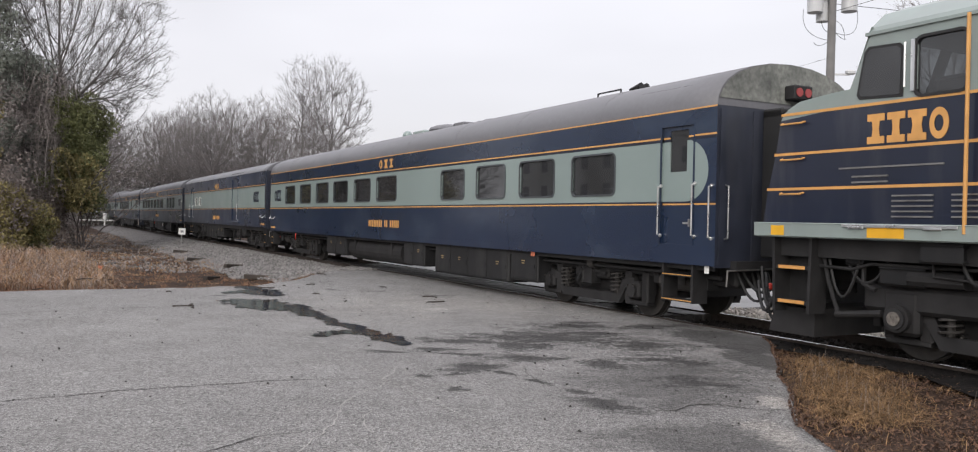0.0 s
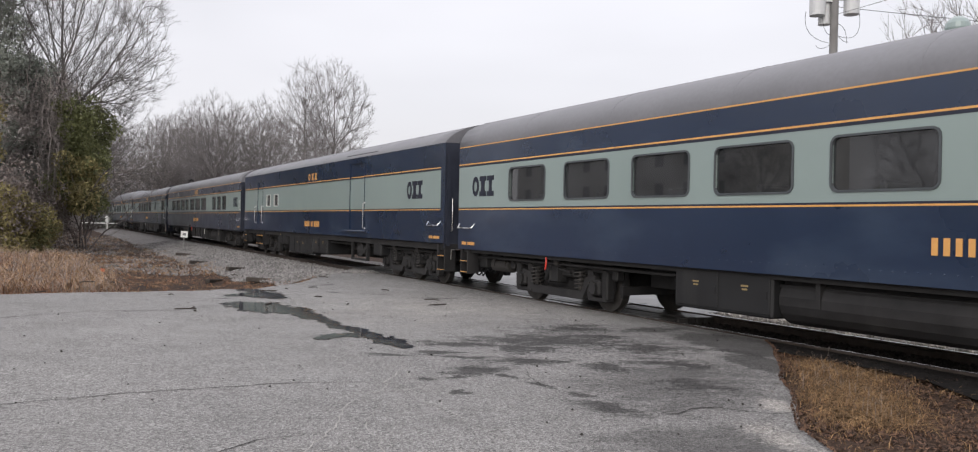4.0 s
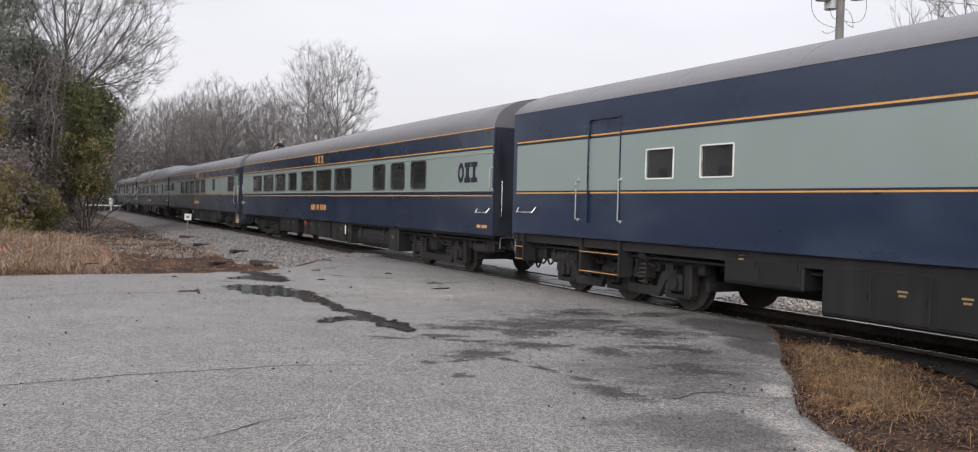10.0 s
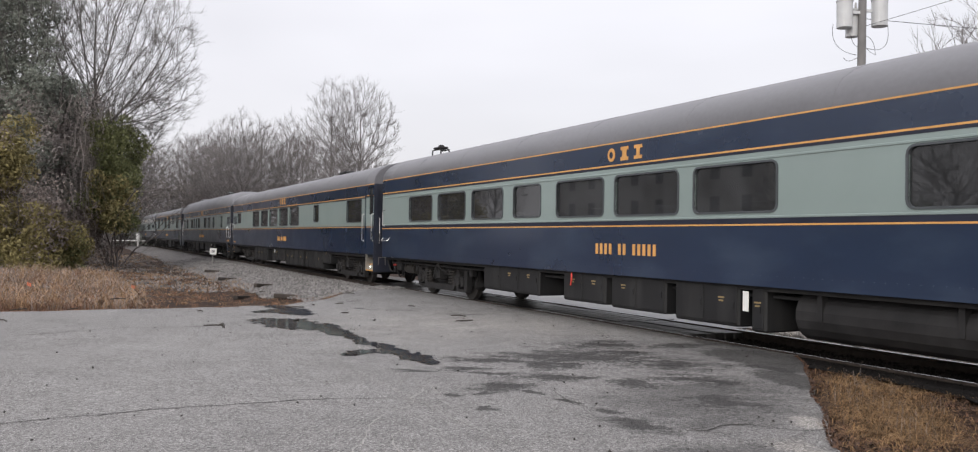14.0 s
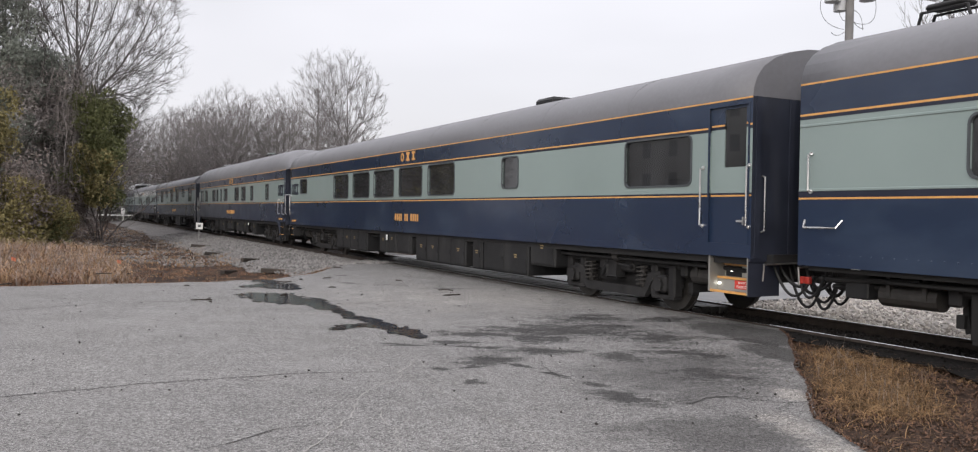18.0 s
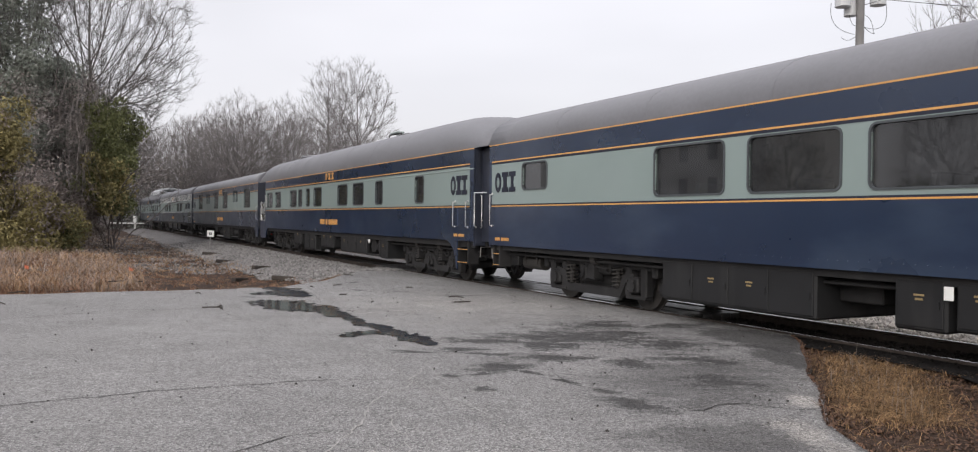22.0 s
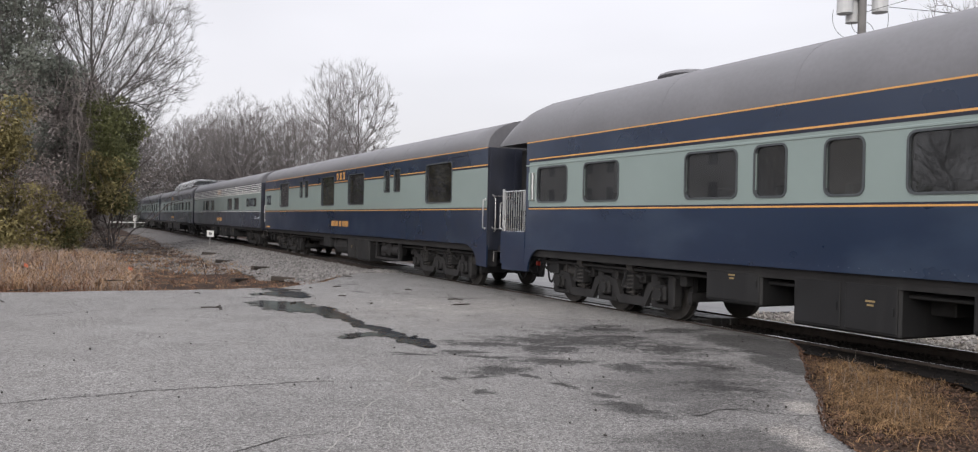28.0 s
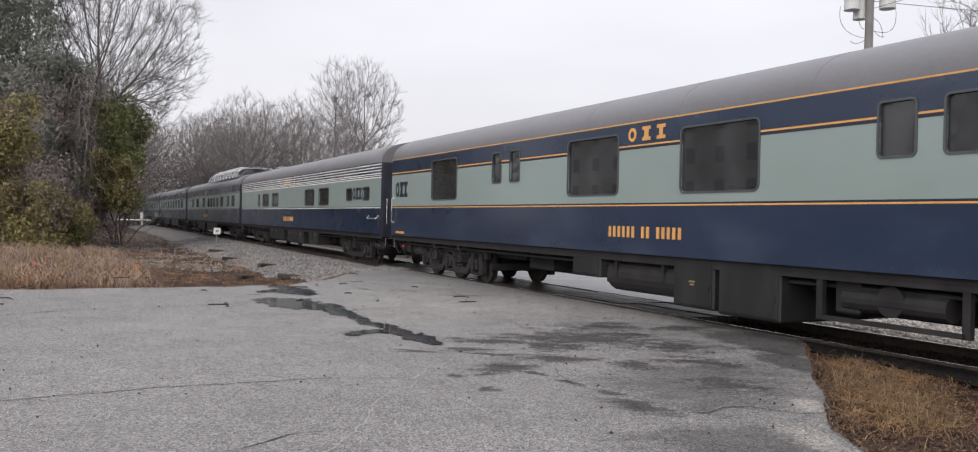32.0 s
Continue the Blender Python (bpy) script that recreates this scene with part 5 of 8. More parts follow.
    l.new(bp.outputs[0], b.inputs["Normal"])
    return m


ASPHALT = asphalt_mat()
STONE_BED = mat("ballast_bed", (0.14, 0.132, 0.127), 0.9, spec=0.15, var=0.25, scale=2, fine=0.5, fine_scale=16, bump=1.0, bump_scale=20)
# Ballast colour darkened to paint in the shade under the train.
SHADE_BED = mat("shaded_ballast", (0.029, 0.026, 0.025), 0.95, spec=0.08, var=0.3, scale=3, fine=0.4, fine_scale=20, bump=1.0, bump_scale=22)
STONE = mat("ballast_stone", (0.19, 0.182, 0.177), 0.85, var=0.15, scale=2, island=0.45)
BLACK_DIRT = mat("black_track_dirt", (0.017, 0.0155, 0.015), 0.95, spec=0.06, var=0.35, scale=3, fine=0.4, fine_scale=20, bump=1.0, bump_scale=22)
PALE_BED = mat("pale_stone_bed", (0.36, 0.335, 0.305), 0.9, spec=0.15, var=0.2, scale=2, fine=0.45, fine_scale=18, bump=1.0, bump_scale=20)
PALE_STONE = mat("pale_limestone", (0.56, 0.52, 0.475), 0.85, var=0.12, scale=1.5, island=0.35)
TIE = mat("creosoted_tie", (0.045, 0.036, 0.03), 0.85, var=0.3, scale=4, bump=0.5, bump_scale=20, obvar=0.3)
PLANK = mat("wet_crossing_plank", (0.04, 0.038, 0.037), 0.34, spec=0.35, var=0.25, scale=3, bump=0.2, bump_scale=20, obvar=0.25)
WATER = mat("standing_water", (0.028, 0.026, 0.025), 0.09, rvar=0.04, var=0.3, scale=4)
CRACK = mat("crack_dirt", (0.04, 0.037, 0.035), 0.95, var=0.3)
SILT = mat("pale_silt", (0.33, 0.318, 0.30), 0.9, var=0.2, scale=6)


def lot_z(x, y):
    return 0.006 * noise.noise(Vector((x * 0.5, y * 0.5, 2))) - 0.012


LOT_STEP = 0.125


def build_lot():
    """The asphalt in strips along the track, with ragged ends, as one closed slab."""
    bm = bmesh.new()
    bs = [-60, -40, -30, -22] + [-16 + i * 0.5 for i in range(36)] + [2 + i * LOT_STEP for i in range(int((TRACK_B - 0.86 - 2) / LOT_STEP) + 1)]
    rows = []
    for b in bs:
        a0, a1 = near_edge(b), far_edge(b)
        rows.append([bm.verts.new((p.x, p.y, lot_z(p.x, p.y))) for p in (place(a0 + (a1 - a0) * i / 60, b) for i in range(61))])
    for ra, rb in zip(rows, rows[1:]):
        for i in range(60):
            bm.faces.new((ra[i], ra[i + 1], rb[i + 1], rb[i]))
    ext = bmesh.ops.extrude_edge_only(bm, edges=[e for e in bm.edges if e.is_boundary])
    for g in ext["geom"]:
        if isinstance(g, bmesh.types.BMVert):
            g.co.z -= 0.14
    bmesh.ops.recalc_face_normals(bm, faces=bm.faces)
    if sum(f.normal.z for f in bm.faces) < 0:
        bmesh.ops.reverse_faces(bm, faces=bm.faces)
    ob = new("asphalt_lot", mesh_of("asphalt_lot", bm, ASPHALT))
    tagged(ob, "cracked grey asphalt lot with damp stains and darker areas beside the track", "pavement", kind="structure")
    bm = bmesh.new()
    pts = [place(a, b) for a, b in ((12.5, TRACK_B + 1.0), (30, TRACK_B + 1.0), (36, 60), (12.5, 60))]
    lo = [bm.verts.new((p.x, p.y, -0.03)) for p in pts]
    hi = [bm.verts.new((p.x, p.y, -0.16)) for p in pts]
    f = bm.faces.new(lo)
    for i in range(4):
        bm.faces.new((lo[i], hi[i], hi[(i + 1) % 4], lo[(i + 1) % 4]))
    bmesh.ops.recalc_face_normals(bm, faces=bm.faces)
    ob = new("crossing_road", mesh_of("crossing_road", bm, mat("wet_road", (0.16, 0.156, 0.152), 0.42, var=0.15, scale=1.0, fine=0.2, bump=0.1)))
    tagged(ob, "wet grey road beyond the track", "road", kind="structure")


build_lot()


def ribbon(name, pts, width, material, label, wobble=0.08, dz=0.005, forks=0, seed=1):
    """A crack or silt line: a thin uneven strip lying on the asphalt."""
    rnd = random.Random(seed)
    bm = bmesh.new()

    def run(path, w0):
        dense = []
        for p, q in zip(path, path[1:]):
            k = max(2, int((Vector(q) - Vector(p)).length / 0.09))
            dense += [Vector(p).lerp(Vector(q), i / k) for i in range(k)]
        dense.append(Vector(path[-1]))
        prev = None
        for i, p in enumerate(dense):
            d = (dense[min(i + 1, len(dense) - 1)] - dense[max(i - 1, 0)]).normalized()
            side = Vector((-d.y, d.x))
            p = p + side * wobble * (noise.noise(Vector((i * 0.13, seed * 3.3, 0))) + 0.6 * noise.noise(Vector((i * 0.47, seed * 5.3, 0))))
            w = w0 * (0.35 + 0.9 * abs(noise.noise(Vector((i * 0.31, seed * 7.1, 1))))) * min(1, 0.2 + i / 6, 0.2 + (len(dense) - i) / 6)
            cur = [bm.verts.new((*(p + side * s * w), lot_z(p.x, p.y) + dz)) for s in (-1, 1)]
            if prev:
                bm.faces.new((prev[0], prev[1], cur[1], cur[0]))
            prev = cur
        return dense

    dense = run(pts, width)
    for k in range(forks):
        p = dense[rnd.randrange(len(dense))]
        a = rnd.uniform(0, 6.28)
        run([p, p + Vector((math.cos(a), math.sin(a))) * rnd.uniform(0.3, 0.9)], width * 0.5)
    bmesh.ops.recalc_face_normals(bm, faces=bm.faces)
    ob = new(name, mesh_of(name, bm, material))
    tagged(ob, label, "crack", "cracks in the lot", kind="structure")


CR = "thin dark crack in the grey asphalt"
ribbon("crack", [(-6.5, 6.9), (-4.5, 7.2), (-3.3, 7.95), (-1.9, 8.55), (-1.2, 8.65)], 0.016, CRACK, CR, seed=2, forks=2)
ribbon("crack", [(1.49, 7.61), (1.54, 7.47), (1.71, 7.49), (1.88, 7.71), (2.13, 7.79), (2.37, 7.64), (2.57, 7.56), (2.8, 7.63)], 0.016, CRACK, CR, 0.03, seed=3, forks=3)
ribbon("crack", [(0.49, 8.73), (0.67, 8.49), (0.9, 8.27)], 0.014, CRACK, CR, 0.03, seed=13, forks=1)
ribbon("crack", [(-12.0, 11.8), (-8.1, 12.9), (-6.9, 14.6), (-5.6, 15.0)], 0.022, CRACK, CR, seed=4, forks=2)
ribbon("crack", [(1.61, 7.02), (1.85, 6.96), (2.05, 6.93), (2.37, 7.12)], 0.009, CRACK, CR, seed=6, forks=2)
ribbon("crack", [(-2.2, 5.6), (-1.7, 6.3), (-1.3, 6.5)], 0.010, CRACK, CR, seed=16, forks=1)
SL = "pale silt line along a crack in the asphalt"
ribbon("silt_line", [(-0.93, 9.6), (-1.02, 8.99), (-1.0, 8.54), (-1.11, 8.05), (-1.2, 7.7), (-1.26, 7.3), (-1.2, 6.74), (-1.28, 6.07), (-1.32, 5.67), (-1.4, 4.9)], 0.012, SILT, SL, 0.12, seed=7, forks=9)
ribbon("silt_line", [(-0.93, 8.65), (-0.77, 8.84), (-0.6, 8.52)], 0.012, SILT, SL, 0.05, seed=17, forks=3)
ribbon("silt_line", [(-1.0, 7.3), (-0.75, 6.4), (-0.9, 5.5), (-0.7, 4.6)], 0.011, SILT, SL, 0.14, seed=9, forks=4)


def puddle(name, line, label, z, seed):
    """Standing water in shallow ruts: a flat sheet with a ragged shore along lines of (x, y, half width)."""
    lines, line = line, [p for run in line for p in run]
    bm = bmesh.new()
    st = 0.03
    x0, x1 = min(s[0] for s in line) - 1.0, max(s[0] for s in line) + 1.0
    y0, y1 = min(s[1] for s in line) - 0.8, max(s[1] for s in line) + 0.8
    segs = [(Vector(p[:2]), Vector(q[:2]), p[2], q[2]) for run in lines for p, q in zip(run, run[1:])]
    vt = {}
    for j in range(int((y1 - y0) / st)):
        for i in range(int((x1 - x0) / st)):
            x, y = x0 + i * st, y0 + j * st
            c = Vector((x, y))
            k = -9.0
            for p, q, wp, wq in segs:
                d = q - p
                u = min(1.0, max(0.0, (c - p).dot(d) / d.length_squared))
                g = p + d * u - c
                k = max(k, 1 - math.hypot(g.x, g.y * 0.75) / (wp + (wq - wp) * u))
            if k < -0.9:
                continue
            k += 0.4 * noise.noise(Vector((x * 1.3, y * 1.1, seed))) + 0.5 * noise.noise(Vector((x * 3.3, y * 2.6, seed + 4))) + 0.55 * noise.noise(Vector((x * 7, y * 6, seed + 9))) + 0.3 * noise.noise(Vector((x * 17, y * 14, seed + 2)))
            if k > 0.1:
                q4 = []
                for di, dj in ((0, 0), (1, 0), (1, 1), (0, 1)):
                    if (i + di, j + dj) not in vt:
                        vt[i + di, j + dj] = bm.verts.new((x0 + (i + di) * st, y0 + (j + dj) * st, z))
                    q4.append(vt[i + di, j + dj])
                bm.faces.new(q4)
    ob = new(name, mesh_of(name, bm, WATER))
    tagged(ob, label, "puddle", "puddles on the lot", kind="structure")


PU = "shallow dark puddle with ragged edges on the asphalt"
puddle("puddle", [[(-5.45, 18.16, 0.24), (-5.11, 18.42, 0.5), (-4.75, 18.0, 0.3), (-4.44, 17.67, 0.2)], [(-5.6, 19.49, 0.22), (-5.18, 18.9, 0.28)]], PU, -0.003, 1)
puddle("puddle", [[(-4.91, 16.29, 0.3), (-4.5, 16.02, 0.5), (-3.94, 15.45, 0.5), (-3.51, 15.1, 0.34), (-3.09, 14.48, 0.22), (-2.78, 13.98, 0.12)]], PU, -0.003, 3)
puddle("puddle", [[(-2.66, 13.73, 0.11), (-2.3, 13.05, 0.15), (-1.99, 12.65, 0.15), (-1.68, 12.08, 0.2), (-1.39, 11.61, 0.2), (-1.11, 11.13, 0.1)], [(-2.32, 11.76, 0.1), (-2.19, 12.1, 0.24), (-1.9, 12.1, 0.2)]], PU, -0.003, 4)

# ---- track: rails, ties, crossing planks, ballast ----
track = new("railway_track")
tagged(track, "straight single railway track on grey ballast", "railway track", kind="structure")
track.matrix_basis = Matrix.Translation(place(0, TRACK_B)) @ pose(0, 0, 0, 0, 0, TRAIN_TURN)
for s in (-1, 1):
    bm = bmesh.new()
    y = s * 0.753
    prof = [(-0.075, -0.17), (0.075, -0.17), (0.075, -0.155), (0.012, -0.13), (0.012, -0.05), (0.036, -0.035), (0.036, -0.006), (0.028, 0.0), (-0.028, 0.0), (-0.036, -0.006), (-0.036, -0.035), (-0.012, -0.05), (-0.012, -0.13), (-0.075, -0.155)]
    ends = [[bm.verts.new((x, y + py, pz)) for py, pz in prof] for x in (-330, 60)]
    for i in range(len(prof)):
        j = (i + 1) % len(prof)
        bm.faces.new((ends[0][i], ends[0][j], ends[1][j], ends[1][i]))
    bmesh.ops.recalc_face_normals(bm, faces=bm.faces)
    part("rail", bm, RUST, track)
    bm = bmesh.new()
    box(bm, -330, 60, y - 0.024, y + 0.024, 0.0005, 0.002)
    part("rail_head", bm, RAILTOP, track, "polished running surface")
bm = bmesh.new()
box(bm, -0.115, 0.115, -1.3, 1.3, -0.35, -0.172, 0.015)
tie_mesh = mesh_of("tie", bm, TIE)
for i in range(150):
    x = 12 - 0.55 * i
    if -27.5 < x < -11.5:
        continue
    t = part("tie", tie_mesh, TIE, track)
    t.location = (x + random.uniform(-0.03, 0.03), random.uniform(-0.04, 0.04), 0)
    t.rotation_euler.z = random.uniform(-0.02, 0.02)
bm = bmesh.new()
box(bm, -1.2, 1.2, -0.105, 0.105, -0.17, -0.012, 0.012)
plank_mesh = mesh_of("crossing_plank", bm, PLANK)
for k in range(7):
    for y in (-0.565, -0.335, -0.105, 0.125, 0.355, 0.575, 0.93):
        t = part("crossing_plank", plank_mesh, PLANK, track)
        t.location = (-13.0 - 2.43 * k + random.uniform(-0.02, 0.02), y, random.uniform(-0.012, 0.004))


def stones(name, count, area, size, material, zf, label, seed):
    """Loose crushed stone: many small uneven lumps in one object."""
    rng = np.random.default_rng(seed)
    base = np.array([(1, 0, 0), (-1, 0, 0), (0, 1, 0), (0, -1, 0), (0, 0, 1), (0, 0, -1)], float)
    tri = np.array([(0, 2, 4), (2, 1, 4), (1, 3, 4), (3, 0, 4), (2, 0, 5), (1, 2, 5), (3, 1, 5), (0, 3, 5)])
    vs, fs = [], []
    made = 0
    while made < count:
        a, b = area(rng)
        p = place(a, b)
        z = zf(p.x, p.y)
        s = size * rng.uniform(0.55, 1.35)
        sc = rng.uniform(0.6, 1.25, 3) * s
        q = Euler(rng.uniform(0, 6.28, 3)).to_matrix()
        pts = (base + rng.uniform(-0.25, 0.25, base.shape)) * sc @ np.array(q).T + (p.x, p.y, z + s * 0.25)
        vs.append(pts)
        fs.append(tri + 6 * made)
        made += 1
    me = bpy.data.meshes.new(name)
    me.from_pydata(np.concatenate(vs).tolist(), [], np.concatenate(fs).tolist())
    me.materials.append(material)
    ob = new(name, me)
    tagged(ob, label, "gravel", kind="stuff")


def bed_z(x, y):
    a, b = ab_of(x, y)
    return ground_z(x, y) + 0.035


def far_z(x, y):
    return -0.07 + 0.025 * noise.noise(Vector((x * 0.9, y * 0.9, 3)))


def strip_sheet(name, a0, a1, b0f, b1f, na, nb, zf, material, label):
    bm = bmesh.new()
    g = []
    for i in range(na + 1):
        a = a0 + (a1 - a0) * i / na
        b0, b1 = b0f(a), b1f(a)
        g.append([bm.verts.new((p.x, p.y, zf(p.x, p.y))) for p in (place(a, b0 + (b1 - b0) * j / nb) for j in range(nb + 1))])
    for i in range(na):
        for j in range(nb):
            bm.faces.new((g[i][j], g[i][j + 1], g[i + 1][j + 1], g[i + 1][j]))
    bmesh.ops.recalc_face_normals(bm, faces=bm.faces)
    if sum(f.normal.z for f in bm.faces) < 0:
        bmesh.ops.reverse_faces(bm, faces=bm.faces)
    ob = new(name, mesh_of(name, bm, material, True))
    tagged(ob, label, "ballast", kind="structure")


def shoulder(a):
    return 6.45 + 0.5 * noise.noise(Vector((a * 0.35, 0, 5))) + max(0.0, (30 - a) * 0.14)


strip_sheet("ballast_shoulder", 24.6, 130, shoulder, lambda a: TRACK_B + 3.2, 150, 24, bed_z, STONE_BED, "grey crushed-stone shoulder of the railway")
# The bed between the rails has the train's shade in its colour.
strip_sheet("track_bed", -40, 12.6, lambda a: TRACK_B - 0.8, lambda a: TRACK_B + 0.8, 70, 8, lambda x, y: -0.155, SHADE_BED, "ballast between the rails, darkened to paint in the train's shade")
strip_sheet("ballast_far", -40, 12.6, lambda a: TRACK_B + 0.8, lambda a: TRACK_B + 9.0 + noise.noise(Vector((a * 0.3, 0, 8))), 70, 24, far_z, PALE_BED, "pale crushed stone beside the railway")
strip_sheet("track_dirt", -40, 12.6, lambda a: TRACK_B - 1.45 - 0.5 * min(1.0, max(0.0, (6.8 - a) / 1.6)) + 0.3 * noise.noise(Vector((a * 0.9, 0, 3))), lambda a: TRACK_B - 0.79, 120, 6, lambda x, y: -0.042 + 0.02 * noise.noise(Vector((x * 2, y * 2, 8))), BLACK_DIRT, "black dirt packed against the rail")
stones("ballast_stones", 15000, lambda r: (lambda a: (a, r.uniform(shoulder(a) - 0.3, TRACK_B - 0.9)))(25.2 + 40 * r.random() ** 1.6), 0.045, STONE, bed_z, "loose grey crushed-stone ballast", 11)
stones("ballast_stones", 13000, lambda r: (12.6 - 19 * r.random(), TRACK_B + 0.85 + 8.0 * r.random() ** 1.4), 0.045, PALE_STONE, far_z, "loose pale crushed-stone ballast", 12)
stones("ballast_stones", 2500, lambda r: (12.0 - 14 * r.random(), TRACK_B + r.uniform(-0.7, 0.7)), 0.035, SHADE_BED, lambda x, y: -0.155, "loose ballast between the rails, coloured dark for the shade", 13)
stones("dirt_clods", 500, lambda r: (12.4 - 14 * r.random(), TRACK_B - 0.82 - 0.65 * r.random()), 0.022, BLACK_DIRT, lambda x, y: -0.045, "dark clods and cinders beside the rail", 15)
stones("gravel_bits", 420, lambda r: (lambda b: (r.uniform(max(near_edge(b), -2) + 0.1, 22), b))(r.uniform(-6, 9)), 0.013, CRACK, lambda x, y: lot_z(x, y) + 0.002, "small dark stones scattered on the asphalt", 14)


# ---- grass and weeds ----
def blades(name, count, area, height, material, label, seed, lean=0.5, width=0.006, clump=0):
    rng = np.random.default_rng(seed)
    vs, fs = [], []
    k = 0
    cx = None
    for i in range(count):
        if clump and i % clump == 0 or cx is None:
            cx = area(rng)
            tall = rng.uniform(0.6, 1.3)
        a, b = cx
        if clump:
            a, b = a + rng.normal(0, 0.09), b + rng.normal(0, 0.09)
        p = place(a, b)
        z = ground_z(p.x, p.y) - 0.02
        h = height * tall * rng.uniform(0.5, 1.2)
        d, ph = rng.uniform(0.1, 1.0) * lean * h, rng.uniform(0, 6.28)
        dx, dy = d * math.cos(ph), d * math.sin(ph)
        wx, wy = -math.sin(ph) * width, math.cos(ph) * width
        for u, w in ((0, 1), (0.45, 0.85), (0.8, 0.6)):
            e = u ** 1.8
            zz = z + h * (u - 0.35 * lean * e)
            vs += [(p.x + dx * e + wx * w, p.y + dy * e + wy * w, zz), (p.x + dx * e - wx * w, p.y + dy * e - wy * w, zz)]
        vs.append((p.x + dx * 1.15, p.y + dy * 1.15, z + h * (1 - 0.5 * lean)))
        fs += [(k, k + 1, k + 3, k + 2), (k + 2, k + 3, k + 5, k + 4), (k + 4, k + 5, k + 6)]
        k += 7
    me = bpy.data.meshes.new(name)
    me.from_pydata(vs, [], fs)
    me.materials.append(material)
    ob = new(name, me)
    tagged(ob, label, "grass", kind="stuff")


STRAW = mat("dry_straw", (0.29, 0.19, 0.112), 0.8, spec=0.15, var=0.2, scale=1.2, island=0.45)
RUSSET = mat("russet_weeds", (0.15, 0.082, 0.047), 0.85, spec=0.15, var=0.25, scale=0.9, island=0.45)
MATSTRAW = mat("matted_straw", (0.195, 0.122, 0.064), 0.85, var=0.5, scale=4.0, island=0.65, spec=0.15)
FIELDWEED = mat("brown_field_weeds", (0.20, 0.112, 0.07), 0.85, spec=0.15, var=0.25, scale=0.9, island=0.45)
GREYWEED = mat("grey_dead_stems", (0.25, 0.205, 0.175), 0.85, var=0.2, scale=1.2, island=0.4)


def right_patch(r):
    while True:
        a, b = r.uniform(-3, 9), r.uniform(4.2, TRACK_B - 1.25)
        if a < near_edge(b) - 0.02 and b < TRACK_B - 1.3 - 0.15 * max(0.0, 6 - a) and r.random() < 0.35 + 0.65 * (noise.noise(Vector((a * 0.9, b * 0.9, 1))) > -0.15):
            return a, b


def straw_patch(r):
    while True:
        a, b = r.uniform(-3, 9), r.uniform(4.2, TRACK_B - 1.5)
        e = near_edge(b) - a
        if e > 0.04 and b < TRACK_B - 1.2 - 0.28 * max(0.0, 6 - a) and r.random() < 0.012 + math.exp(-((e - 1.0) / 0.48) ** 2) * min(1.0, max(0.0, (a - 4.6) / 0.6)) * (0.35 + 0.65 * (noise.noise(Vector((a * 1.3, b * 1.3, 6))) > -0.15)):
            return a, b


def left_field(r):
    while True:
        a, b = 19.6 + 30 * r.random() ** 1.5, r.uniform(-14, 7.5)
        if a > far_edge(b) + 0.12 and b < shoulder(max(a, 24)) - 0.1 + 0.5 * r.random():
            return a, b


def left_tall(r):
    while True:
        a, b = 23.5 + 22 * r.random() ** 1.3, r.uniform(-15, 2.0)
        if a > far_edge(b) + 1.2 + 0.25 * max(0, b + 3) and r.random() < 0.4 + 0.6 * (noise.noise(Vector((a * 0.35, b * 0.35, 4))) > -0.1):
            return a, b


blades("dry_grass", 12000, straw_patch, 0.22, MATSTRAW, "dry straw-coloured grass beside the track", 21, 2.0, 0.0034, 12)
blades("dry_grass", 2600, right_patch, 0.13, RUSSET, "matted russet dead grass beside the track", 22, 1.9, 0.003, 6)
blades("dry_grass", 260, straw_patch, 0.26, GREYWEED, "thin grey dead stems in the grass beside the track", 28, 0.5, 0.0016, 3)
blades("dry_grass", 22000, left_field, 0.17, STRAW, "dry straw-coloured grass at the edge of the lot", 23, 1.7, 0.006, 12)
blades("dead_weeds", 18000, left_field, 0.24, FIELDWEED, "russet dead weeds in the rough ground", 24, 1.4, 0.007, 10)
def far_verge(r):
    while True:
        a, b = 34 + 62 * r.random() ** 1.3, r.uniform(-3.5, 7.0)
        if b < shoulder(a) + 0.25 and r.random() < 0.25 + 0.75 * (noise.noise(Vector((a * 0.3, b * 0.5, 9))) > -0.1):
            return a, b


blades("dead_weeds", 9000, far_verge, 0.22, GREYWEED, "low grey-brown dead weeds along the ballast", 41, 0.9, 0.014, 8)
blades("dead_weeds", 7000, far_verge, 0.20, STRAW, "low straw weeds along the ballast", 42, 1.0, 0.012, 8)
stones("ballast_stones", 3500, far_verge, 0.05, STONE, bed_z, "grey stones spilled over the verge", 43)
blades("dead_weeds", 6000, left_tall, 0.95, STRAW, "tall arching straw weeds in the rough ground", 25, 1.3, 0.007, 9)
blades("dead_weeds", 9000, left_tall, 0.8, GREYWEED, "tall grey dead stems in the rough ground", 26, 1.1, 0.006, 7)
blades("dead_weeds", 14000, left_tall, 0.6, FIELDWEED, "tall russet dead weeds in the rough ground", 27, 1.3, 0.007, 9)


